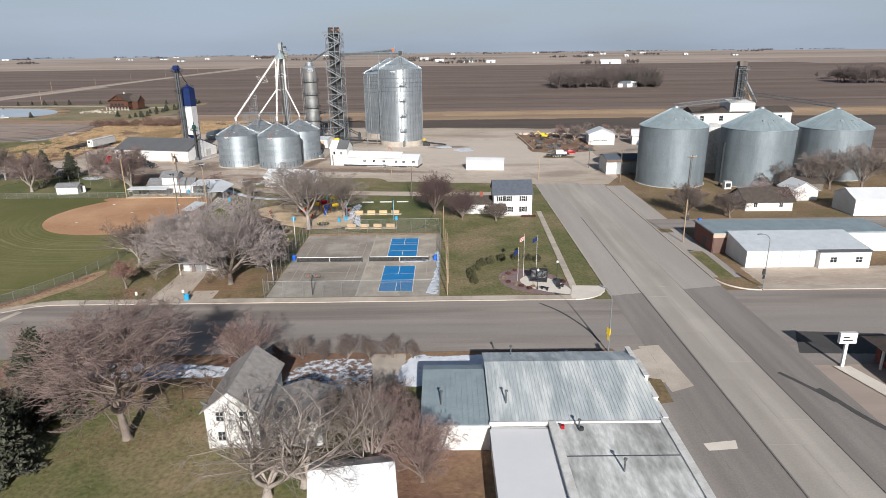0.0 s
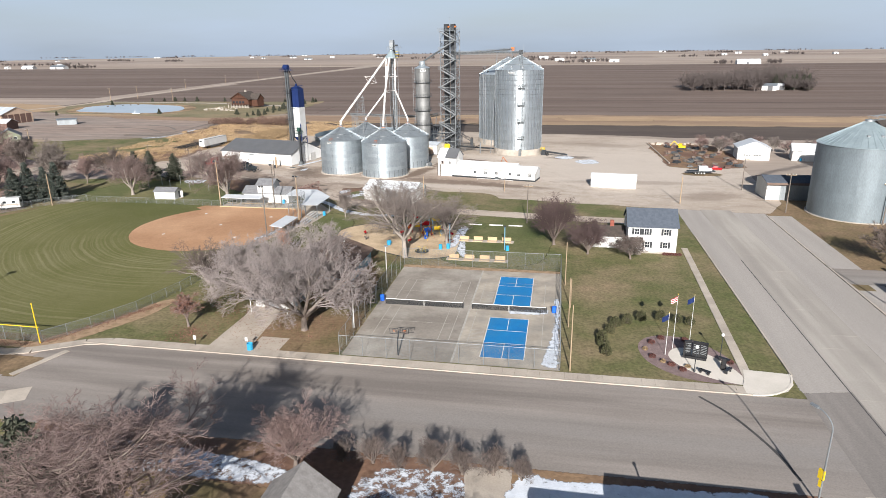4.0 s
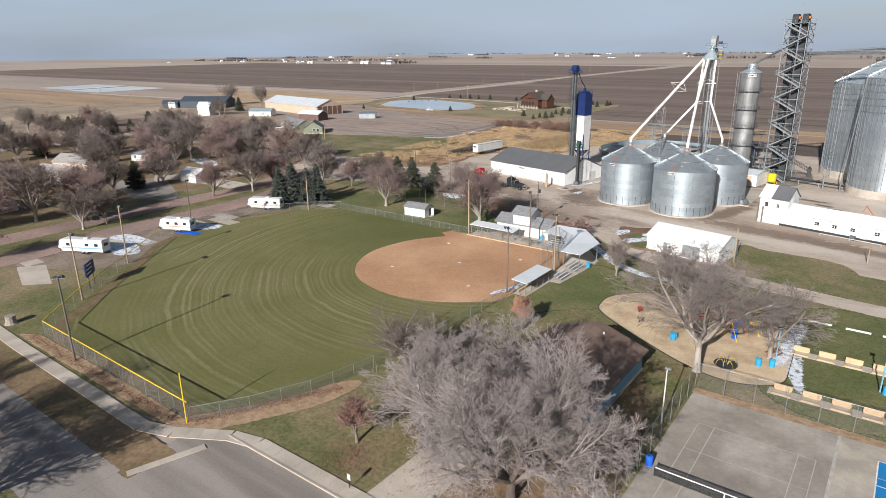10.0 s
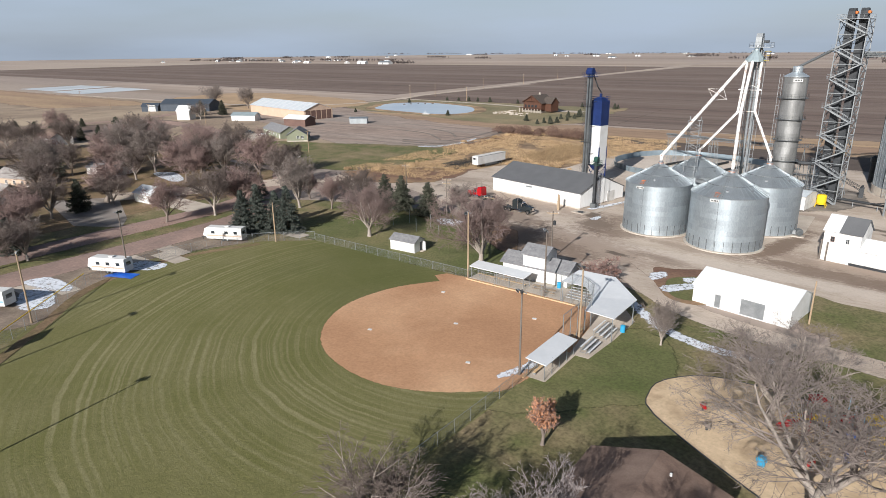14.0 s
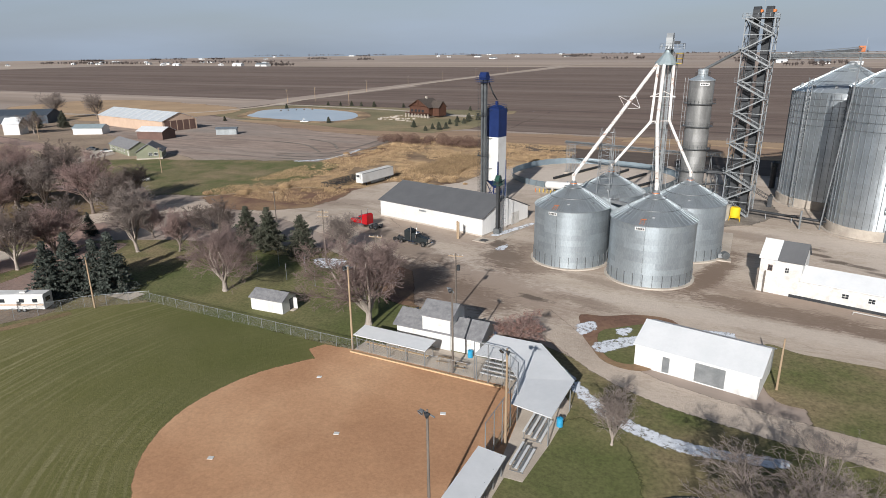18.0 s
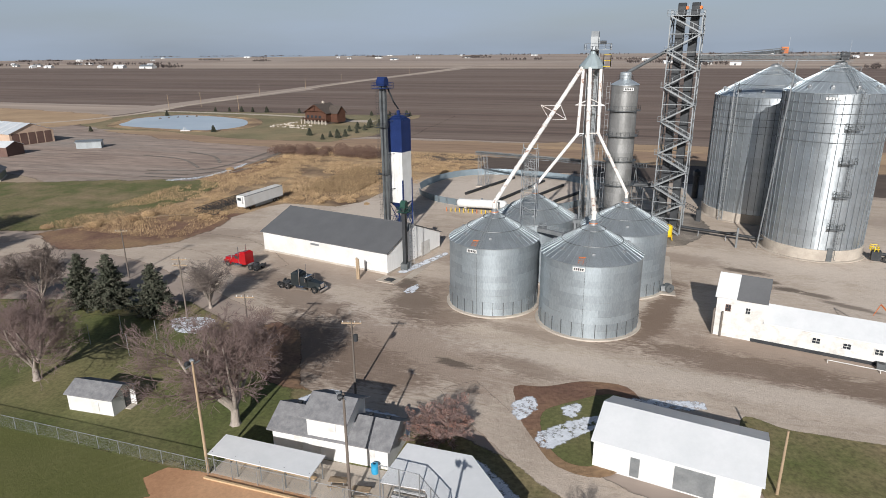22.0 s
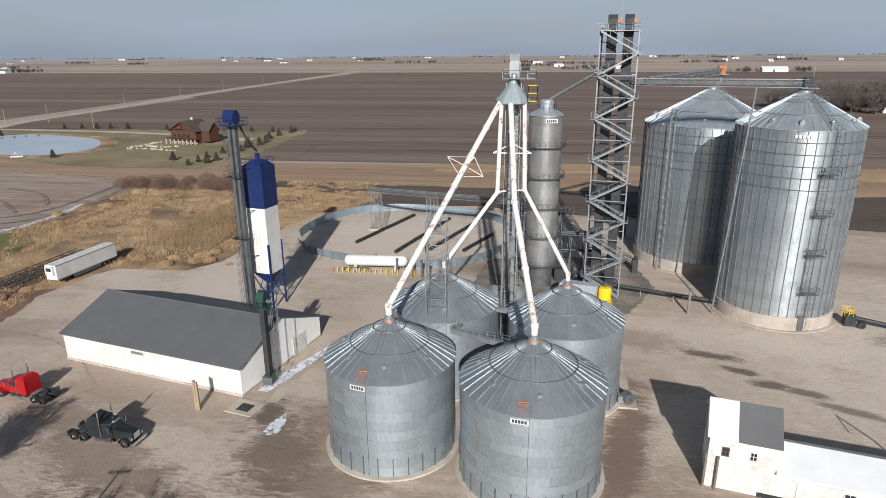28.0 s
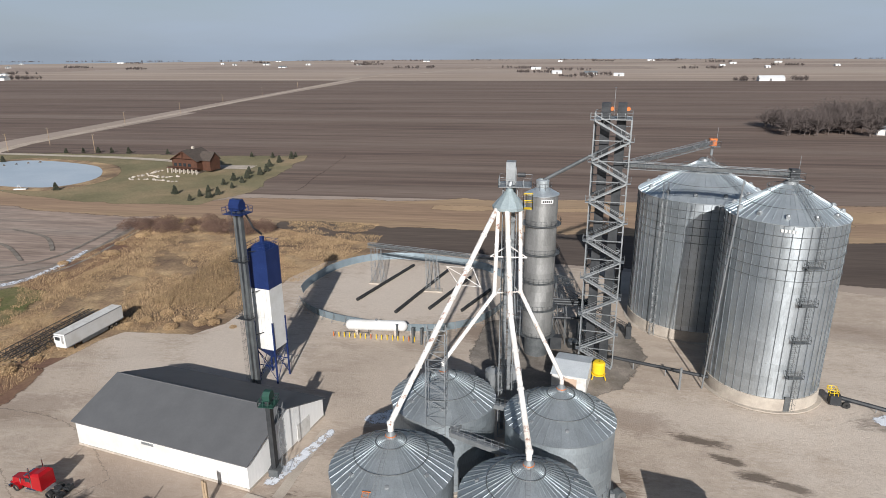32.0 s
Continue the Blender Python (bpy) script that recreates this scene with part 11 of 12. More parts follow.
sheet("pavement", [(51.2, 73.6), (53.4, 73.6), (60, 50), (57.6, 49)], 0.157, G_WALKN, "pale concrete walk before the bank", 0, 2, False, category="pavement")
for x, y, h, a, lb in ((22.6, 78.3, 9.2, 120, "tall street lamp at the corner with a hanging yellow decoration"), (55.4, 101.4, 10.0, 190, "tall curved-arm street lamp with a traffic box")):
    sl = thing("street_lamp", pose(x, y, 0.13, 0, 0, a), lb, "street lamp", "street lamps")
    b = Build().bar((0, 0, 0), (0, 0, h - 1.4), 0.1, 0.07, n=8)
    for k in range(6):
        q0, q1 = math.pi / 2 * k / 6, math.pi / 2 * (k + 1) / 6
        b.bar((1.8 - 1.8 * math.cos(q0), 0, h - 1.4 + 1.4 * math.sin(q0)), (1.8 - 1.8 * math.cos(q1), 0, h - 1.4 + 1.4 * math.sin(q1)), 0.06, n=6)
    part("pole", b, Z_STEEL, sl)
    part("lamp_head", Build().box(1.7, 2.5, -0.15, 0.15, h - 0.1, h + 0.08), Z_STEEL, sl)
    part("decoration", Build().box(-0.1, 0.5, -0.08, 0.08, 2.6, 3.6).box(0.0, 0.3, -0.1, 0.1, 1.8, 2.5), P_YEL if y < 90 else Z_DARK, sl)
for x, y, mt, lb in ((58.8, 146.0, Z_DARK, "dark mail box by the parking bay"), (60.6, 143.0, TARP, "blue mail box by the parking bay")):
    mb_ = thing("mail_box", pose(x, y, 0.15), lb, "mail box")
    part("body", Build().extrude_x([(-0.35, 0.15), (0.35, 0.15), (0.35, 1.0), (0.2, 1.25), (-0.2, 1.25), (-0.35, 1.0)], -0.35, 0.35), mt, mb_)
    part("legs", Build().box(-0.3, -0.2, -0.3, 0.3, 0, 0.15).box(0.2, 0.3, -0.3, 0.3, 0, 0.15), Z_DARK, mb_)


def old_bin(x, y, r, eave, apex, label):
    ob = thing("old_grain_bin", pose(x, y, 0.15), label, "grain bin", "old bins")
    ring_wall(ob, r, 0.05, eave, 8, 8, Z_OLD, 72)
    cone_roof(ob, r, eave, apex, 40, Z_ROOFO, 0.2, 0.8)
    part("cap", Build().lathe([(1.0, apex - 0.2), (0.8, apex + 0.4), (0.2, apex + 0.6)], 14), Z_STEEL, ob)
    part("roof_ladder", ladder(Build(), (r * 0.85, -r * 0.5, eave), (0.6, -0.4, apex + 0.1), 0.7, 0.5, 0, (0, 0, 1)), Z_MID, ob)
    part("foundation", Build().lathe([(r + 0.4, -0.05), (r + 0.4, 0.15), (r - 0.1, 0.18)], 48), CONC, ob)
    for k in range(4):
        a = -1.9 + k * 0.5
        part("roof_vent", Build().box(-0.3, 0.3, -0.3, 0.3, 0, 0.5), Z_STEEL, ob, m=pose(r * 0.6 * math.cos(a), r * 0.6 * math.sin(a), eave + (apex - eave) * 0.4, 0, 0, 0))


old_bin(69.8, 191.0, 9.9, 17.4, 22.6, "old weathered steel grain bin with a pale conical roof")
old_bin(94.6, 189.0, 10.4, 16.8, 22.2, "old weathered steel grain bin with a pale conical roof")
old_bin(123.4, 199.0, 10.6, 15.4, 20.8, "old weathered steel grain bin beside bare trees")
OE = thing("old_elevator", pose(90.0, 224.0, 0.15), "old white grain elevator with a steel leg tower on top", "grain elevator")
part("wall", Build().box(-2, 33, 0, 9, 0, 17.4), P_WHITE, OE, "white clad wall")
part("roof", Build().extrude_x([(-0.5, 17.4), (9.5, 17.4), (9.5, 17.7), (4.5, 19.2), (-0.5, 17.7)], -2.4, 33.4), SHINGD, OE, "dark brown low roof")
part("headhouse", Build().extrude_x([(-0.2, 15.9), (8.5, 15.9), (8.5, 20.6), (4.5, 21.6), (-0.2, 20.6)], 10.8, 19.6), P_WHITE, OE)
for x in (1.4, 8.2, 24.0, 29.0):
    window(OE, x, 14.6, 1.4, 1.8, at=0)
part("silo", Build().lathe([(4.0, 0), (4.0, 15.0), (0.3, 16.0)], 24, c=(-1.2, -17.0)), P_WORN, OE, "pale grey storage silo")
part("leg_tower", truss(Build(), (15.5, 4.5, 19.8), (15.5, 4.5, 32.0), 3.0, 2.6, 8, 0.12, (0, 1, 0)), Z_MID, OE)
for dx in (-0.85, 0.55):
    part("leg", Build().box(15.5 + dx - 0.55, 15.5 + dx + 0.55, 3.9, 5.1, 19.5, 33.5), Z_DARK, OE)
    part("leg_head", Build().box(15.5 + dx - 0.65, 15.5 + dx + 0.65, 3.4, 5.6, 33.0, 34.6), WOODD, OE)
part("leg_cage", railing(Build().box(13.4, 17.6, 2.6, 6.4, 31.9, 32.0), [(13.4, 2.6, 32.0), (17.6, 2.6, 32.0), (17.6, 6.4, 32.0), (13.4, 6.4, 32.0), (13.4, 2.6, 32.0)], 1.1, 0.06, 1.0), Z_STEEL, OE)
part("tail_spout", Build().bar((16.4, 4.5, 26.5), (20.5, 4.0, 20.3), 0.3, n=6), WOODT, OE, "tan sloping spout")
part("conveyor", truss(Build(), (15.5, 3.0, 22.0), (-20.0, -32.6, 23.2), 1.2, 1.0, 20, 0.07), Z_STEEL, OE, "galvanised conveyor bridge to the old bins")
part("conveyor", truss(Build(), (16.5, 4.0, 24.0), (33.4, -24.6, 21.6), 1.2, 1.0, 20, 0.07), Z_MID, OE, "dark conveyor bridge to the old bins")
part("spout", Build().bar((16.5, 4.5, 29.5), (20.0, 0.0, 21.0), 0.3, n=6), Z_STEEL, OE)
fr = Build().bar((0, 0, -0.2), (0, 0, 13.0), 0.3, n=6)
solid("bucket_elevator", fr, Z_DARK, pose(82.6, 184.0, 0.12), "dark elevator leg standing between the old bins", "elevator leg")
fn_ = thing("bin_fan", pose(83.2, 180.2, 0.15), "white fan box at the foot of an old bin", "fan")
part("housing", Build().box(-1, 1, -0.8, 0.8, 0, 2.2), P_WHITE, fn_)
part("grille", Build().box(-0.7, 0.7, -0.84, -0.8, 0.5, 1.7), Z_DARK, fn_)
# scrap yard behind the old bins
jr = random.Random(5)
sheet("scrap_ground", [(36.4, 252), (46, 246), (60, 252), (62, 272), (60, 306), (36, 307), (35.5, 282)], 0.17, G_RED, "trampled brown ground of the scrap yard", 2, 3, False, 1)
for i in range(74):
    x, y, k = jr.uniform(38, 60), jr.uniform(250, 305), jr.uniform(0.4, 1.3)
    mt = (Z_DARK, P_BROWN, Z_MID, WOODD, WOODD, SHINGB)[i % 6]
    b = Build()
    for j in range(3):
        b.box(-k * jr.uniform(0.4, 1.2), k * jr.uniform(0.4, 1.2), -k * jr.uniform(0.3, 0.8), k * jr.uniform(0.3, 0.8), 0, k * jr.uniform(0.3, 0.9), pose(jr.uniform(-0.5, 0.5), jr.uniform(-0.5, 0.5), 0, jr.uniform(-8, 8), jr.uniform(-8, 8), jr.uniform(0, 180)))
    solid("scrap_heap", b, mt, pose(x, y, 0.15, 0, 0, jr.uniform(0, 360)), ("heap of dark scrap metal", "heap of rusty scrap metal", "heap of grey scrap metal", "heap of old boards", "heap of old timber", "heap of brown scrap parts")[i % 6], "scrap", "scrap yard")
solid("kerb", Build().box(-0.2, 0.2, -24.5, 24.5, 0, 0.35), G_WALK, pose(35.9, 281.5, 0.14, 0, 0, 2), "pale concrete kerb round the scrap yard", "kerb", kind="structure")
for i in range(40):
    k = jr.uniform(0.3, 0.9)
    solid("rubble", Build().box(-k, k, -k * 0.7, k * 0.6, 0, k * 0.8, pose(0, 0, 0, jr.uniform(-12, 12), jr.uniform(-12, 12), 0)), G_WALK, pose(jr.uniform(36, 60), jr.uniform(301, 307), 0.12, 0, 0, jr.uniform(0, 360)), "broken pale concrete block at the field's edge", "rubble", "rubble line")
ex = thing("excavator", pose(46.5, 291.0, 0.16, 0, 0, 160) @ Matrix.Diagonal((0.75, 0.75, 0.75, 1)), "yellow tracked excavator among the scrap", "excavator")
for s in (-1.1, 1.1):
    part("track", Build().extrude_x([(s - 0.3, 0.1), (s + 0.3, 0.1), (s + 0.3, 0.9), (s - 0.3, 0.9)], -1.9, 1.9), Z_DARK, ex)
part("cab", Build().box(-0.2, 1.4, -1.2, 0.2, 1.0, 2.9), P_YEL, ex)
part("body", Build().box(-2.2, 1.2, -1.3, 1.3, 0.9, 1.9), P_YEL, ex)
part("boom", Build().bar((1.2, 0.4, 1.6), (3.8, 0.4, 4.2), 0.25).bar((3.8, 0.4, 4.2), (5.8, 0.4, 1.6), 0.2), P_YEL, ex)
part("bucket", Build().box(5.4, 6.2, 0.0, 0.9, 0.5, 1.4), Z_DARK, ex)
sheet("mound", [(38.5, 237), (43, 235.4), (49, 236.5), (49.5, 239), (44, 240.6), (39, 239.6)], 0.18, G_DEAD, "brown grass mound under the trailer", 0.8, 1)
eq = thing("equipment_trailer", pose(44, 238.6, 0.18, 0, 0, 4), "black flatbed trailer loaded with white and black machinery", "trailer")
part("bed", Build().box(-4.6, 4.0, -1.1, 1.1, 0.85, 1.1), Z_DARK, eq)
for x in (-2.2, -1.3, -0.4, 0.5):
    wheel(eq, x, -1.0, 0.42, 0.28, P_WHITE)
    wheel(eq, x, 1.0, 0.42, 0.28, P_WHITE)
part("machine", Build().box(-1.2, 1.6, -0.9, 0.9, 1.1, 2.6).box(1.6, 3.0, -0.7, 0.7, 1.1, 1.9), P_WHITE, eq)
part("arm", Build().bar((-1.0, 0, 2.4), (-4.2, 0, 1.6), 0.15).bar((2.0, 0.4, 2.0), (4.8, 0.4, 2.8), 0.12), Z_DARK, eq)
rt = solid("red_pickup", Build().box(-2.6, 2.6, -0.95, 0.95, 0.45, 1.1).add([(-0.4, -0.9, 1.1), (1.3, -0.9, 1.1), (1.3, 0.9, 1.1), (-0.4, 0.9, 1.1), (-0.1, -0.75, 1.8), (0.9, -0.75, 1.8), (0.9, 0.75, 1.8), (-0.1, 0.75, 1.8)], [(0, 1, 5, 4), (1, 2, 6, 5), (2, 3, 7, 6), (3, 0, 4, 7), (4, 5, 6, 7)]), P_RED, pose(49.5, 247.5, -0.26, 0, 0, -5), "old red pickup truck body on the scrap yard", "truck")
for i in range(14):
    x = 52 + i * 5.5
    plant_tree((T_FAR, T_FAR3)[i % 2], x + jr.uniform(-2, 2), 283 + jr.uniform(-5, 6), 0.1, i * 50, jr.uniform(0.4, 0.7), "bushy bare tree along the field edge", "field-edge trees")

# ---- west side and distance ----
WEST = [
    ("house", pose(-205.0, 174.4, 0.15, 0, 0, 4), 8.0, 6.4, 2.6, 4.2, P_WHITE, P_ROOFW, "white two-door garage beside the side street"),
    ("house", pose(-246, 146, 0.15, 0, 0, 12), 15, 9, 2.9, 5.2, P_WORN, SHINGL, "low pale bungalow among bare trees"),
    ("house", pose(-218, 118, 0.15, 0, 0, 4), 13, 8, 2.7, 4.6, P_WHITE, SHINGD, "white bungalow with a dark roof among trees"),
    ("house", pose(-264, 160, 0.15, 0, 0, 18), 16, 9, 2.9, 5.2, P_TAN, SHINGL, "tan bungalow among bare trees"),
    ("house", pose(-258, 186, 0.15, 0, 0, 20), 13, 8, 2.7, 4.6, P_WHITE, SHING, "white house half hidden by trees"),
    ("house", pose(-220, 100, 0.15, 0, 0, 0), 12, 8, 2.7, 4.6, P_WORN, SHING, "pale bungalow near the street"),
    ("house", pose(-363, 213, 0.15, 0, 0, -10), 19.8, 9.5, 3.2, 6.0, P_WORN, SHINGB, "tan ranch house with a brown roof"),
    ("house", pose(-296, 291, 0.15, 0, 0, -20), 25, 9, 2.9, 5.4, P_SAGE, SHING, "sage-green ranch house with an attached garage"),
    ("house", pose(-395, 303.5, 0.15, 0, 0, 32), 8, 8.5, 5.6, 8.4, P_WHITE, P_ROOFW, "white farmhouse beside bare trees"),
    ("barn", pose(-459, 330, 0.15, 0, 0, 30), 36, 17, 5.0, 7.8, P_TEAL, P_TEAL, "long dark blue-grey metal barn"),
    ("barn", pose(-468, 321, 0.15, 0, 0, 42), 11, 8, 3.5, 5.5, P_TEAL, P_TEAL, "small dark metal barn"),
    ("shed", pose(-362, 319, 0.15, 0, 0, 28), 15, 8, 3.2, 4.8, P_WHITE, Z_ROOFO, "low white shed with a grey-green metal roof"),
    ("shed", pose(-315.5, 320.6, 0.15, 0, 0, 9), 15, 9, 3.8, 5.6, P_BROWN, P_ROOFW, "brown shed with a white metal roof"),
    ("shed", pose(-290, 346.6, 0.15, 0, 0, 34), 10, 5, 2.8, 3.4, Z_ROOF, Z_ROOF, "small grey metal lean-to with an open bay"),
]
for nm, m, L, D, e, r, wm, rm, lb in WEST:
    ob = house(m, L, D, e, r, wm, rm, lb, windows=tuple(2 + 3.4 * k for k in range(int(L / 3.8))) if nm == "house" and L > 8 else (), name=nm, category=nm, door=L - 2.2 if nm == "house" and L > 8 else None)
    if nm == "barn":
        part("sliding_door", Build().box(L * 0.4, L * 0.4 + 5, -0.08, 0, 0, 4.2), P_WORN, ob)
gr = thing("green_house", pose(-262.0, 277.4, 0.15, 0, 0, 42), "sage-green gabled house end with a grey-brown roof", "house")
w_, r_ = Build(), Build()
gable(w_, r_, 11, 9.4, 3.0, 5.9, 0.5)
part("wall", w_, P_SAGE, gr, m=pose(9.4, 0, 0, 0, 0, 90))
part("roof", r_, SHING, gr, m=pose(9.4, 0, 0, 0, 0, 90))
window(gr, 5.2, 1.4, 1.2, 1.1, at=0)
window(gr, 7.2, 1.4, 1.2, 1.1, at=0)
part("foundation", Build().box(-0.1, 9.5, -0.1, 11.1, -0.1, 0.5), CONC, gr)
TB = thing("long_barn", pose(-392, 356, 0.15, 0, 0, -10), "long tan livestock barn with a pale ribbed metal roof", "barn")
w_, r_ = Build(), Build()
gable(w_, r_, 68, 20, 5.6, 9.4, 0.5)
part("wall", w_, P_TAN, TB)
part("roof", r_, Z_PALE, TB, "silver ribbed metal roof")
for k in range(5):
    part("end_door", Build().box(68.0, 68.08, 1.0 + 3.7 * k, 4.1 + 3.7 * k, 0.1, 5.4), P_BROWN, TB, "dark brown door panel")
for k in range(9):
    part("skylight", Build().extrude_x([(0.3, 5.9), (9.6, 9.42), (9.6, 9.5), (0.3, 5.98)], 5 + 7 * k, 6.6 + 7 * k), P_ROOFW, TB)
for x, y, a, mt, lb in ((-291, 285.5, 60, P_WHITE, "white car parked before the green house"), (-302, 287, 20, Z_DARK, "dark car parked before the green house"), (-231, 247, 20, Z_DARK, "dark trailer standing on the grass"), (-224, 249, 40, P_WORN, "pale trailer standing on the grass")):
    cr = thing("car", pose(x, y, 0.17, 0, 0, a), lb, "car")
    part("body", Build().extrude_x([(-0.9, 0.35), (0.9, 0.35), (0.92, 0.8), (0.85, 0.95), (-0.85, 0.95), (-0.92, 0.8)], -2.3, 2.3), mt, cr)
    part("cabin", Build().add([(-1.4, -0.8, 0.95), (1.1, -0.8, 0.95), (1.1, 0.8, 0.95), (-1.4, 0.8, 0.95), (-1.1, -0.65, 1.55), (0.4, -0.65, 1.55), (0.4, 0.65, 1.55), (-1.1, 0.65, 1.55)], [(0, 1, 5, 4), (1, 2, 6, 5), (2, 3, 7, 6), (3, 0, 4, 7), (4, 5, 6, 7)]), GLASSD, cr)
    for wx in (-1.45, 1.45):
        for wy in (-0.85, 0.85):
            wheel(cr, wx, wy, 0.33, 0.2, Z_STEEL)
# log house by the pond
LG = thing("log_house", pose(-237.0, 458.0, 0.12, 0, 0, -13) @ Matrix.Diagonal((0.86, 0.9, 0.86, 1)), "brown log house with steep dark gables, deck and stone piers", "house")
w_, r_ = Build(), Build()
gable(w_, r_, 14, 18, 6.2, 11.5, 0.9)
part("wall", w_, LOG, LG, "reddish-brown log wall", m=pose(14.0, 0.5, 1.2, 0, 0, 90))
part("roof", r_, SHINGD, LG, "dark brown steep roof", m=pose(14.0, 0.5, 1.2, 0, 0, 90))
w_, r_ = Build(), Build()
gable(w_, r_, 8, 8, 6.2, 10.2, 0.7)
part("cross_wall", w_, LOG, LG, m=pose(11.5, 5.0, 1.2))
part("cross_roof", r_, SHINGD, LG, m=pose(11.5, 5.0, 1.2))
part("deck", Build().box(-5.5, 16.5, -3.0, 0.4, 2.9, 3.15), LOG, LG)
for k in range(8):
    part("pier", Build().box(-5.2 + 3.0 * k, -4.6 + 3.0 * k, -2.9, -2.3, 0, 2.9), CONC, LG)
part("deck_rail", railing(Build(), [(-5.5, -2.9, 3.1), (16.5, -2.9, 3.1)], 1.1, 0.06, 1.4), LOG, LG)
part("basement", Build().box(-4, 14, 0.4, 13, -0.1, 1.4), CONC, LG)
for k in range(4):
    part("window", Build().box(-2.6 + 3.4 * k, -0.6 + 3.4 * k, 0.36, 0.46, 3.6, 5.4), GLASSD, LG)
part("truss_frame", Build().bar((-4, -0.9, 7.4), (5, -0.9, 12.4), 0.2).bar((14, -0.9, 7.4), (5, -0.9, 12.4), 0.2).bar((-1.5, -0.9, 8.6), (11.5, -0.9, 8.6), 0.2).bar((5, -0.9, 8.6), (5, -0.9, 12.2), 0.2), LOG, LG, "timber gable truss")
part("chimney", Build().box(4.2, 5.4, 8.0, 9.2, 9, 14.2), CONC, LG)
sr_ = random.Random(9)
for i in range(60):
    f = i % 3
    t = (i // 3) / 20
    x, y = ((-251 + 4 * t, 440 + 22 * t), (-250 + 27 * t, 437 + 1.5 * math.sin(5 * t)), (-246 + 16 * t, 446 + 1.5 * math.cos(6 * t)))[f]
    k = sr_.uniform(0.5, 1.1)
    b = Build().add([Vector(v) * k for v in ((-0.7, -0.5, -0.2), (0.7, -0.6, -0.2), (0.8, 0.5, -0.2), (-0.6, 0.6, -0.2), (-0.5, -0.3, 0.6), (0.5, -0.4, 0.5), (0.4, 0.4, 0.7), (-0.4, 0.3, 0.5))], [(0, 1, 5, 4), (1, 2, 6, 5), (2, 3, 7, 6), (3, 0, 4, 7), (4, 5, 6, 7)])
    solid("boulder", b, CONC, pose(x + sr_.uniform(-1, 1), y + sr_.uniform(-0.8, 0.8), 0.15, 0, 0, sr_.uniform(0, 360)), "pale landscaping boulder on the lawn", "boulder", "landscape boulders")
SPR_C = spruce(31, 3.2, 1.5, NEEDLE)
CON = [(-211, 411), (-198, 400), (-198, 408), (-193, 406), (-192, 412), (-199, 417), (-192, 425), (-199, 431), (-193, 437), (-199, 441), (-195, 447), (-199, 458), (-192.5, 456), (-193, 465), (-197, 478), (-197, 491), (-195, 504), (-195, 510), (-207, 506), (-220, 507), (-250, 510), (-262, 511), (-275, 512), (-300, 512), (-312, 513), (-330, 512), (-340, 510), (-393, 384), (-402, 382), (-411, 381), (-420, 380), (-380, 389), (-422, 225), (-414, 231), (-417.6, 240.7), (-412, 247.2), (-411, 254.5), (-320, 512), (-352, 476), (-335, 398), (-268, 412)]
for i, (x, y) in enumerate(CON):
    k = sr_.uniform(0.8, 1.25) * (1.6 if y < 260 else 1.0)
    plant_tree(SPR_C, x, y, 0.1, i * 40, k, "young dark green conifer on the lawn", "young conifers", "young_conifer", category="conifer")
raft = thing("pond_raft", pose(-285, 411.5, 0.15, 0, 0, 20), "small white dock by the frozen pond", "dock")
part("deck", Build().box(-2.5, 2.5, -1.2, 1.2, 0, 0.4), P_WORN, raft)
part("frame", Build().bar((-1.5, 0, 0.4), (-0.6, 0, 2.2), 0.1).bar((0.3, 0, 0.4), (-0.6, 0, 2.2), 0.1), P_WHITE, raft)
for i in range(26):
    a = 2.2 + i * 0.14
    x, y = -305 + 42 * math.cos(a), 446 + 38 * math.sin(a)
    b = Build().add([(-0.9, -0.6, -0.2), (0.8, -0.7, -0.2), (0.9, 0.6, -0.2), (-0.7, 0.7, -0.2), (-0.4, -0.3, 0.6), (0.5, -0.3, 0.5), (0.4, 0.3, 0.7)], [(0, 1, 5, 4), (1, 2, 6, 5), (2, 3, 4, 6), (3, 0, 4), (4, 5, 6)])
    if math.sin(a) > 0.25:
        solid("bank_stone", b, WOODD, pose(x, y, 0.14, 0, 0, i * 47), "dark stone on the pond bank", "stone", "pond stones")
for x, y, h in ((-378.7, 509.4, 11), (-373.7, 538.1, 11), (-322.7, 512.6, 11), (-396.0, 650.2, 11), (-404.1, 749.2, 11), (-419.6, 867.8, 11), (-429, 1000, 11), (-435, 1150, 11), (-360, 300, 9), (-230, 262, 9), (-420, 300, 9), (-510, 320, 9), (-600, 340, 9)):
    pole(x, y, h, "weathered utility pole along the country road", WOODP, 1, 85, 0, False, 0.16)
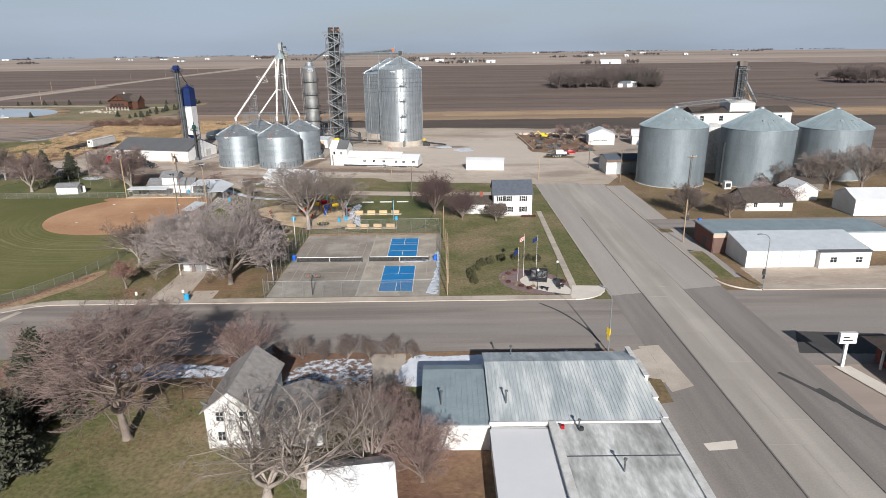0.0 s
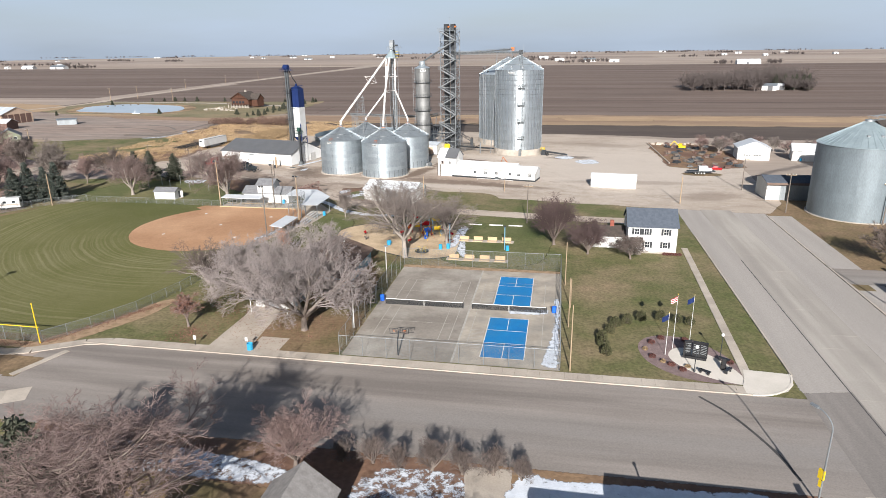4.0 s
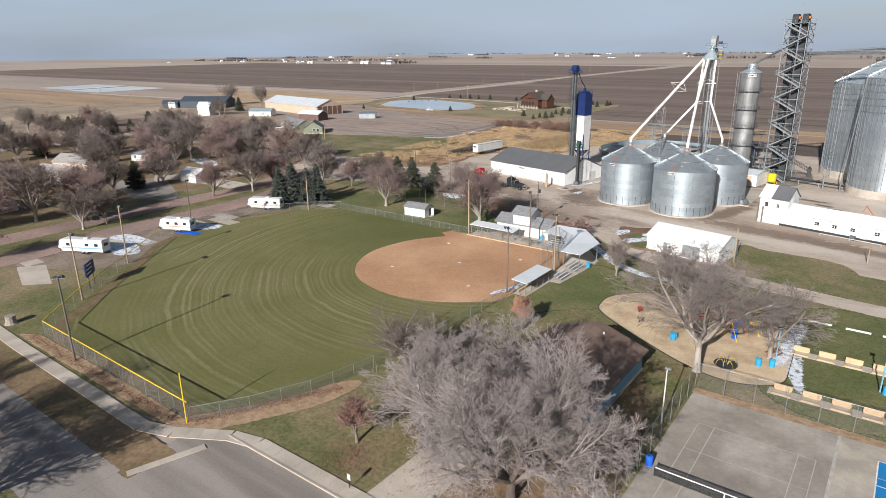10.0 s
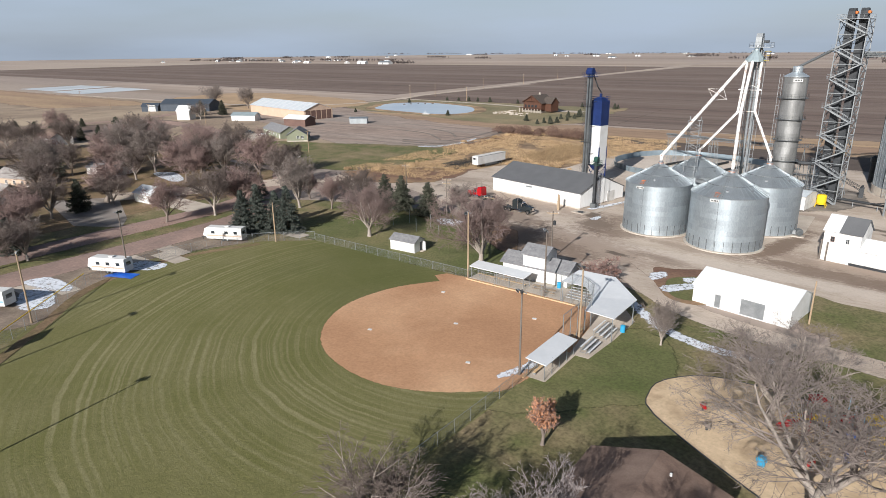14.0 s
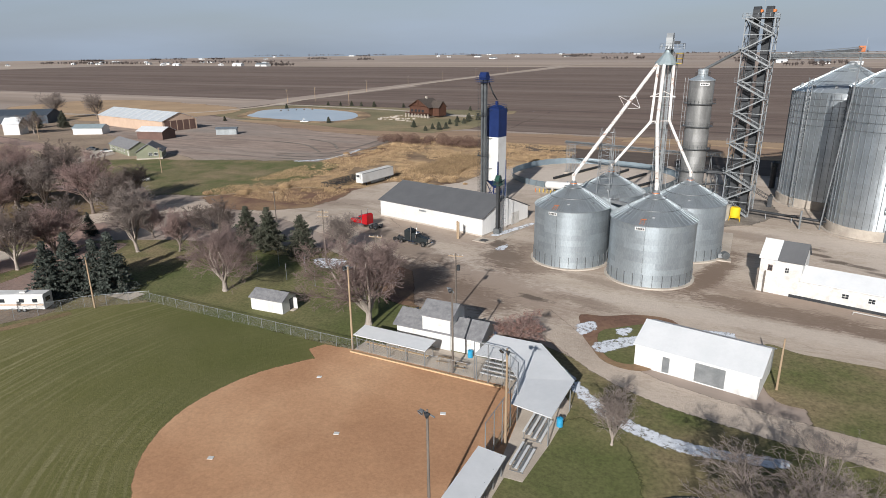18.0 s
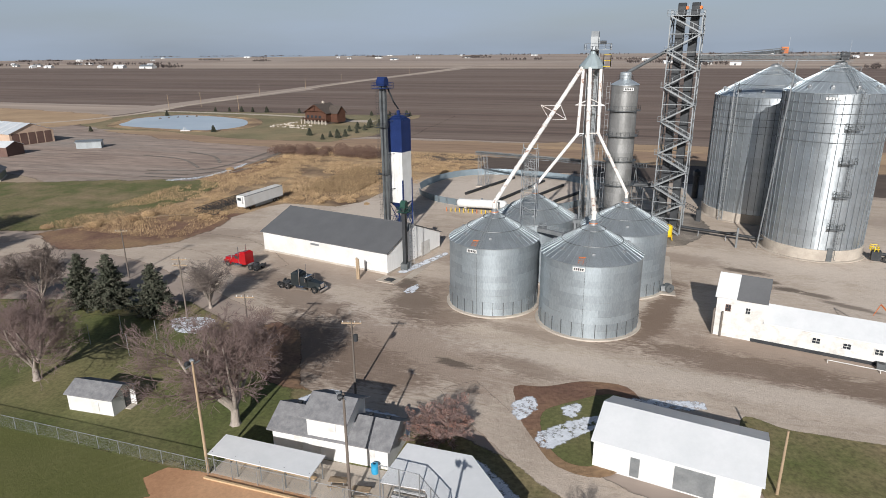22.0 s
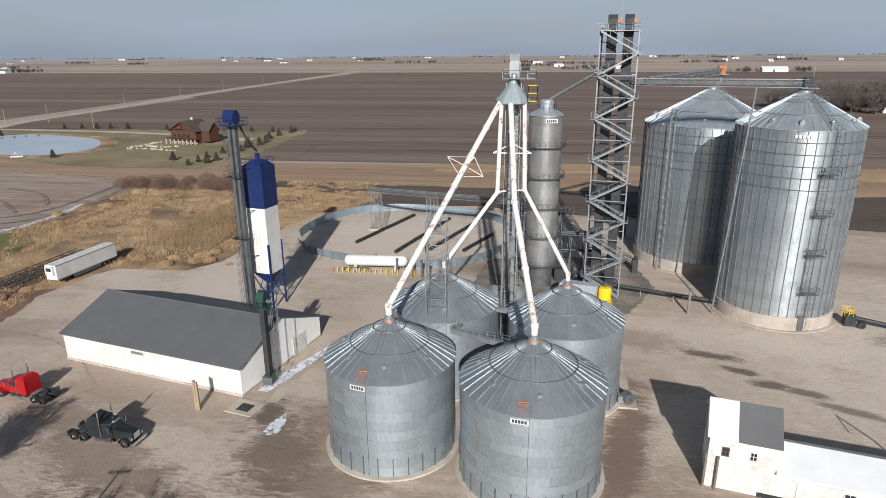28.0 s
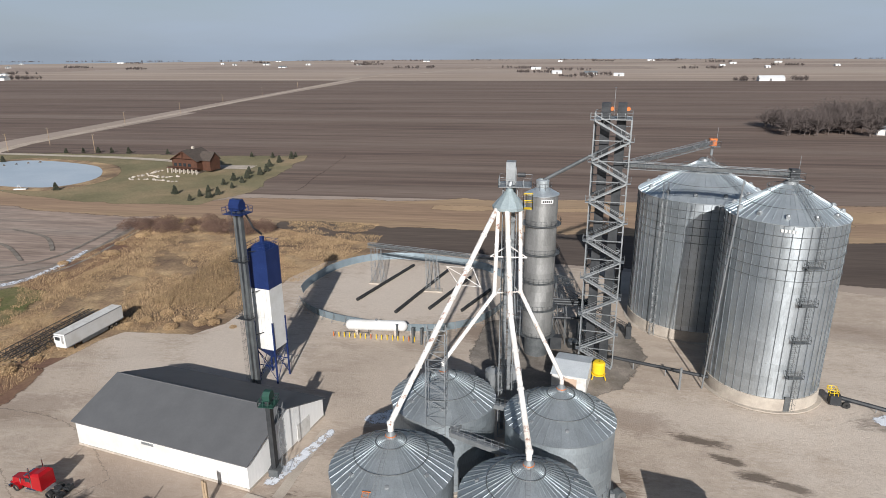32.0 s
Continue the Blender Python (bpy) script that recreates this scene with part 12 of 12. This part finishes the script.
# brush and corn
BR = shrub(41, 2.6, 3.0, BRUSH, 2600, 0.065, BRUSH)
BRY = shrub(43, 1.3, 1.0, WEEDS, 900, 0.08, WEEDS)
for i in range(34):
    x, y = -196 + 50 * (i % 17) / 17 + sr_.uniform(-2, 2), 357 + (i // 17) * 6 + sr_.uniform(-2.5, 2.5)
    ob = thing("brush_clump", pose(x, y, 0.1, 0, 0, i * 33) @ Matrix.Diagonal((sr_.uniform(0.8, 1.5),) * 3 + (1,)), "clump of leafless red-brown brush", "brush", "brush belt")
    part("branch_frame", BR[0], None, ob)
    part("foliage", BR[1], None, ob)
for i in range(40):
    t = sr_.random()
    x, y = ((-186 + 34 * t, 244 + 22 * t), (-150 + 24 * t, 284 + 4 * t), (-190 + 12 * t, 305 + 60 * t))[i % 3]
    ob = thing("weed_clump", pose(x + sr_.uniform(-6, 3), y + sr_.uniform(-3, 7), 0.1, 0, 0, i * 71) @ Matrix.Diagonal((sr_.uniform(0.6, 1.5),) * 3 + (1,)), "clump of tall dead yellow weeds", "weeds", "weed clumps")
    part("branch_frame", BRY[0], None, ob)
    part("foliage", BRY[1], None, ob)
cv = np.random.default_rng(4)
rows_x = np.repeat(np.arange(0, 12), 130)
cx = -149.5 + rows_x * 1.45 + cv.normal(0, 0.12, rows_x.size)
cy = 295.5 + np.tile(np.linspace(0, 40, 130), 12) + cv.normal(0, 0.15, rows_x.size)
segs = []
for x, y in zip(cx, cy):
    h = 1.2 + 0.9 * cv.random()
    p = Vector((x, y, 0.1))
    q = p + Vector((cv.normal(0, 0.15), cv.normal(0, 0.15), h))
    segs.append((p, q, 0.045, 0.02, 1))
    for k in range(3):
        a = cv.uniform(0, 6.28)
        s = p.lerp(q, 0.4 + 0.2 * k)
        segs.append((s, s + Vector((0.5 * math.cos(a), 0.5 * math.sin(a), cv.uniform(-0.2, 0.25))), 0.05, 0.01, 1))
tagged(new("corn_stalks", tubes(segs, 3, "corn_stalks", CORN)), "standing rows of dry tan corn stalks", "corn", "", "stuff")
wv = np.random.default_rng(12)
segs = []
while len(segs) < 62000:
    x, y = wv.uniform(-194, -108), wv.uniform(244, 374)
    n1 = noise.noise((x * 0.07, y * 0.07, 2.0)) + 0.5 * noise.noise((x * 0.3, y * 0.3, 5.0))
    if (x < -152 if y < 282 else (x < -131 if y < 296 else x < -127 + 0.35 * (y - 296))) and x > -192 and n1 > -0.2:
        h = (0.35 + 0.45 * wv.random()) * (0.8 + 0.6 * max(n1, 0.0))
        p = Vector((x, y, 0.1))
        segs.append((p, p + Vector((wv.normal(0.12, 0.16), wv.normal(0, 0.16), h)), 0.035, 0.008, 1))
tagged(new("dead_weed_blades", tubes(segs, 3, "dead_weed_blades", WEEDS)), "tall dead yellow weeds standing in tufts", "weeds", "", "stuff")
# farmsteads and groves on the plain
GROVE_TWIG = mat("grove_twigs", (0.125, 0.102, 0.095), (0.095, 0.078, 0.073), 0.05, 0.6, 0.9, fine=0.3)


def grove(name, pts, n, hmin, hmax, seed, label):
    """Many thin crowns of twigs in one far wood."""
    rg = random.Random(seed)
    sg_, lf_ = [], []
    for i in range(n):
        (x0, y0), (x1, y1) = pts[0], pts[1]
        x, y = rg.uniform(x0, x1), rg.uniform(y0, y1)
        h = rg.uniform(hmin, hmax)
        sg_.append((Vector((x, y, 0)), Vector((x, y, h * 0.6)), 0.3, 0.15, 0))
        for k in range(34):
            a, e = rg.uniform(0, 6.28), rg.uniform(0.15, 1.5)
            L = h * rg.uniform(0.35, 0.62)
            b = Vector((x, y, h * rg.uniform(0.18, 0.5)))
            q = b + Vector((math.cos(a) * math.cos(e), math.sin(a) * math.cos(e), math.sin(e))) * L
            sg_.append((b, q, 0.22, 0.10, 1))
            for j in range(3):
                c = b.lerp(q, 0.45 + 0.25 * j)
                sg_.append((c, c + Vector((rg.gauss(0, 1), rg.gauss(0, 1), rg.gauss(0.5, 0.7))) * L * 0.22, 0.14, 0.06, 2))
    me = tubes(sg_, 3, name, GROVE_TWIG)
    return tagged(new(name, me), label, "trees", "", "stuff")


grove("far_grove", ((112, 630), (172, 690)), 85, 11, 17, 1, "dark leafless farm grove on the plain")
grove("far_grove", ((172, 662), (226, 735)), 100, 13, 20, 2, "dark leafless farm grove on the plain")
grove("far_grove", ((196, 628), (212, 662)), 16, 9, 13, 3, "dark leafless farm grove on the plain")
grove("far_grove", ((415, 650), (470, 690)), 50, 13, 19, 4, "dark leafless farm grove on the plain")
for i in range(9):
    plant_tree(SPR_B, 192 + 3 * i + sr_.uniform(-3, 3), 652 + sr_.uniform(-8, 16), 0.05, i * 60, 1.7, "dark spruce in the farm grove", "grove spruces", "spruce", category="conifer")
FARMS = [(174, 641, 12, 8, "white farmhouse beside the grove"), (187, 645, 7, 6, "white farm shed beside the grove"), (345, 1420, 44, 18, "long white livestock barn on the plain"), (52, 1705, 30, 16, "white farm building on the plain"), (-20, 1790, 24, 14, "white farm building on the plain"), (110, 1640, 22, 12, "white farm building on the plain"), (-1240, 1420, 40, 16, "pale farm building on the plain"), (-1330, 1430, 30, 14, "white farm building on the plain"), (470, 742, 20, 12, "white farm shed behind trees")]
for k in range(22):
    FARMS.append((sr_.uniform(-2600, 1800), sr_.uniform(2000, 3600), sr_.uniform(12, 34), sr_.uniform(9, 14), "far pale farm building on the plain"))
for k in range(16):
    FARMS.append((sr_.uniform(-2300, -1300), sr_.uniform(1350, 1850), sr_.uniform(12, 26), sr_.uniform(8, 13), "pale building of a far village"))
for i, (x, y, L, D, lb) in enumerate(FARMS):
    h = 4 if L < 30 else 5
    ob = house(pose(x, y, 0.02, 0, 0, (i * 37) % 30 - 15), L, D, h, h + D * 0.25, P_WHITE, P_ROOFW if i % 3 else Z_ROOF, lb, name="farm_building", category="farm building")
    tagged(ob, group="far farmsteads")
    part("barn_door", Build().box(L * 0.4, L * 0.4 + 4, -0.1, 0, 0, 4.2), P_GREY, ob)
GROVES = [((-110, 1820), (-20, 1860), 26), ((40, 1640), (120, 1680), 22), ((-10, 1560), (60, 1590), 18), ((300, 1400), (330, 1430), 14), ((402, 1410), (425, 1430), 10), ((440, 735), (520, 775), 26), ((-1250, 1440), (-1150, 1470), 30), ((-2400, 1560), (-1900, 1640), 90), ((-1950, 1700), (-1400, 1760), 70)]
for k in range(24):
    x, y = sr_.uniform(-3000, 2000), sr_.uniform(1900, 3600)
    GROVES.append(((x, y), (x + sr_.uniform(50, 140), y + 50), 26))
for k in range(12):
    x = -3300 + k * 480
    GROVES.append(((x, 3650), (x + sr_.uniform(250, 460), 3690), 26))
for i, (a, b, n) in enumerate(GROVES):
    grove("far_grove", (a, b), n, 6, 11, 50 + i, "far leafless shelter belt on the plain")
for pts in ([(-872, 394), (-886, 470), (-812, 474), (-792, 396)], [(-776, 388), (-794, 470), (-718, 470), (-708, 388)]):
    sheet("lagoon", pts, 0.14, G_ICEP, "pale frozen settling pond", 0, 20, False, category="water")
sheet("earth_works", [(-760, 300), (-560, 300), (-520, 360), (-680, 372), (-900, 370)], 0.12, G_STUB2, "bare reddish earth beside the settling pond", 6, 10, False, 4)
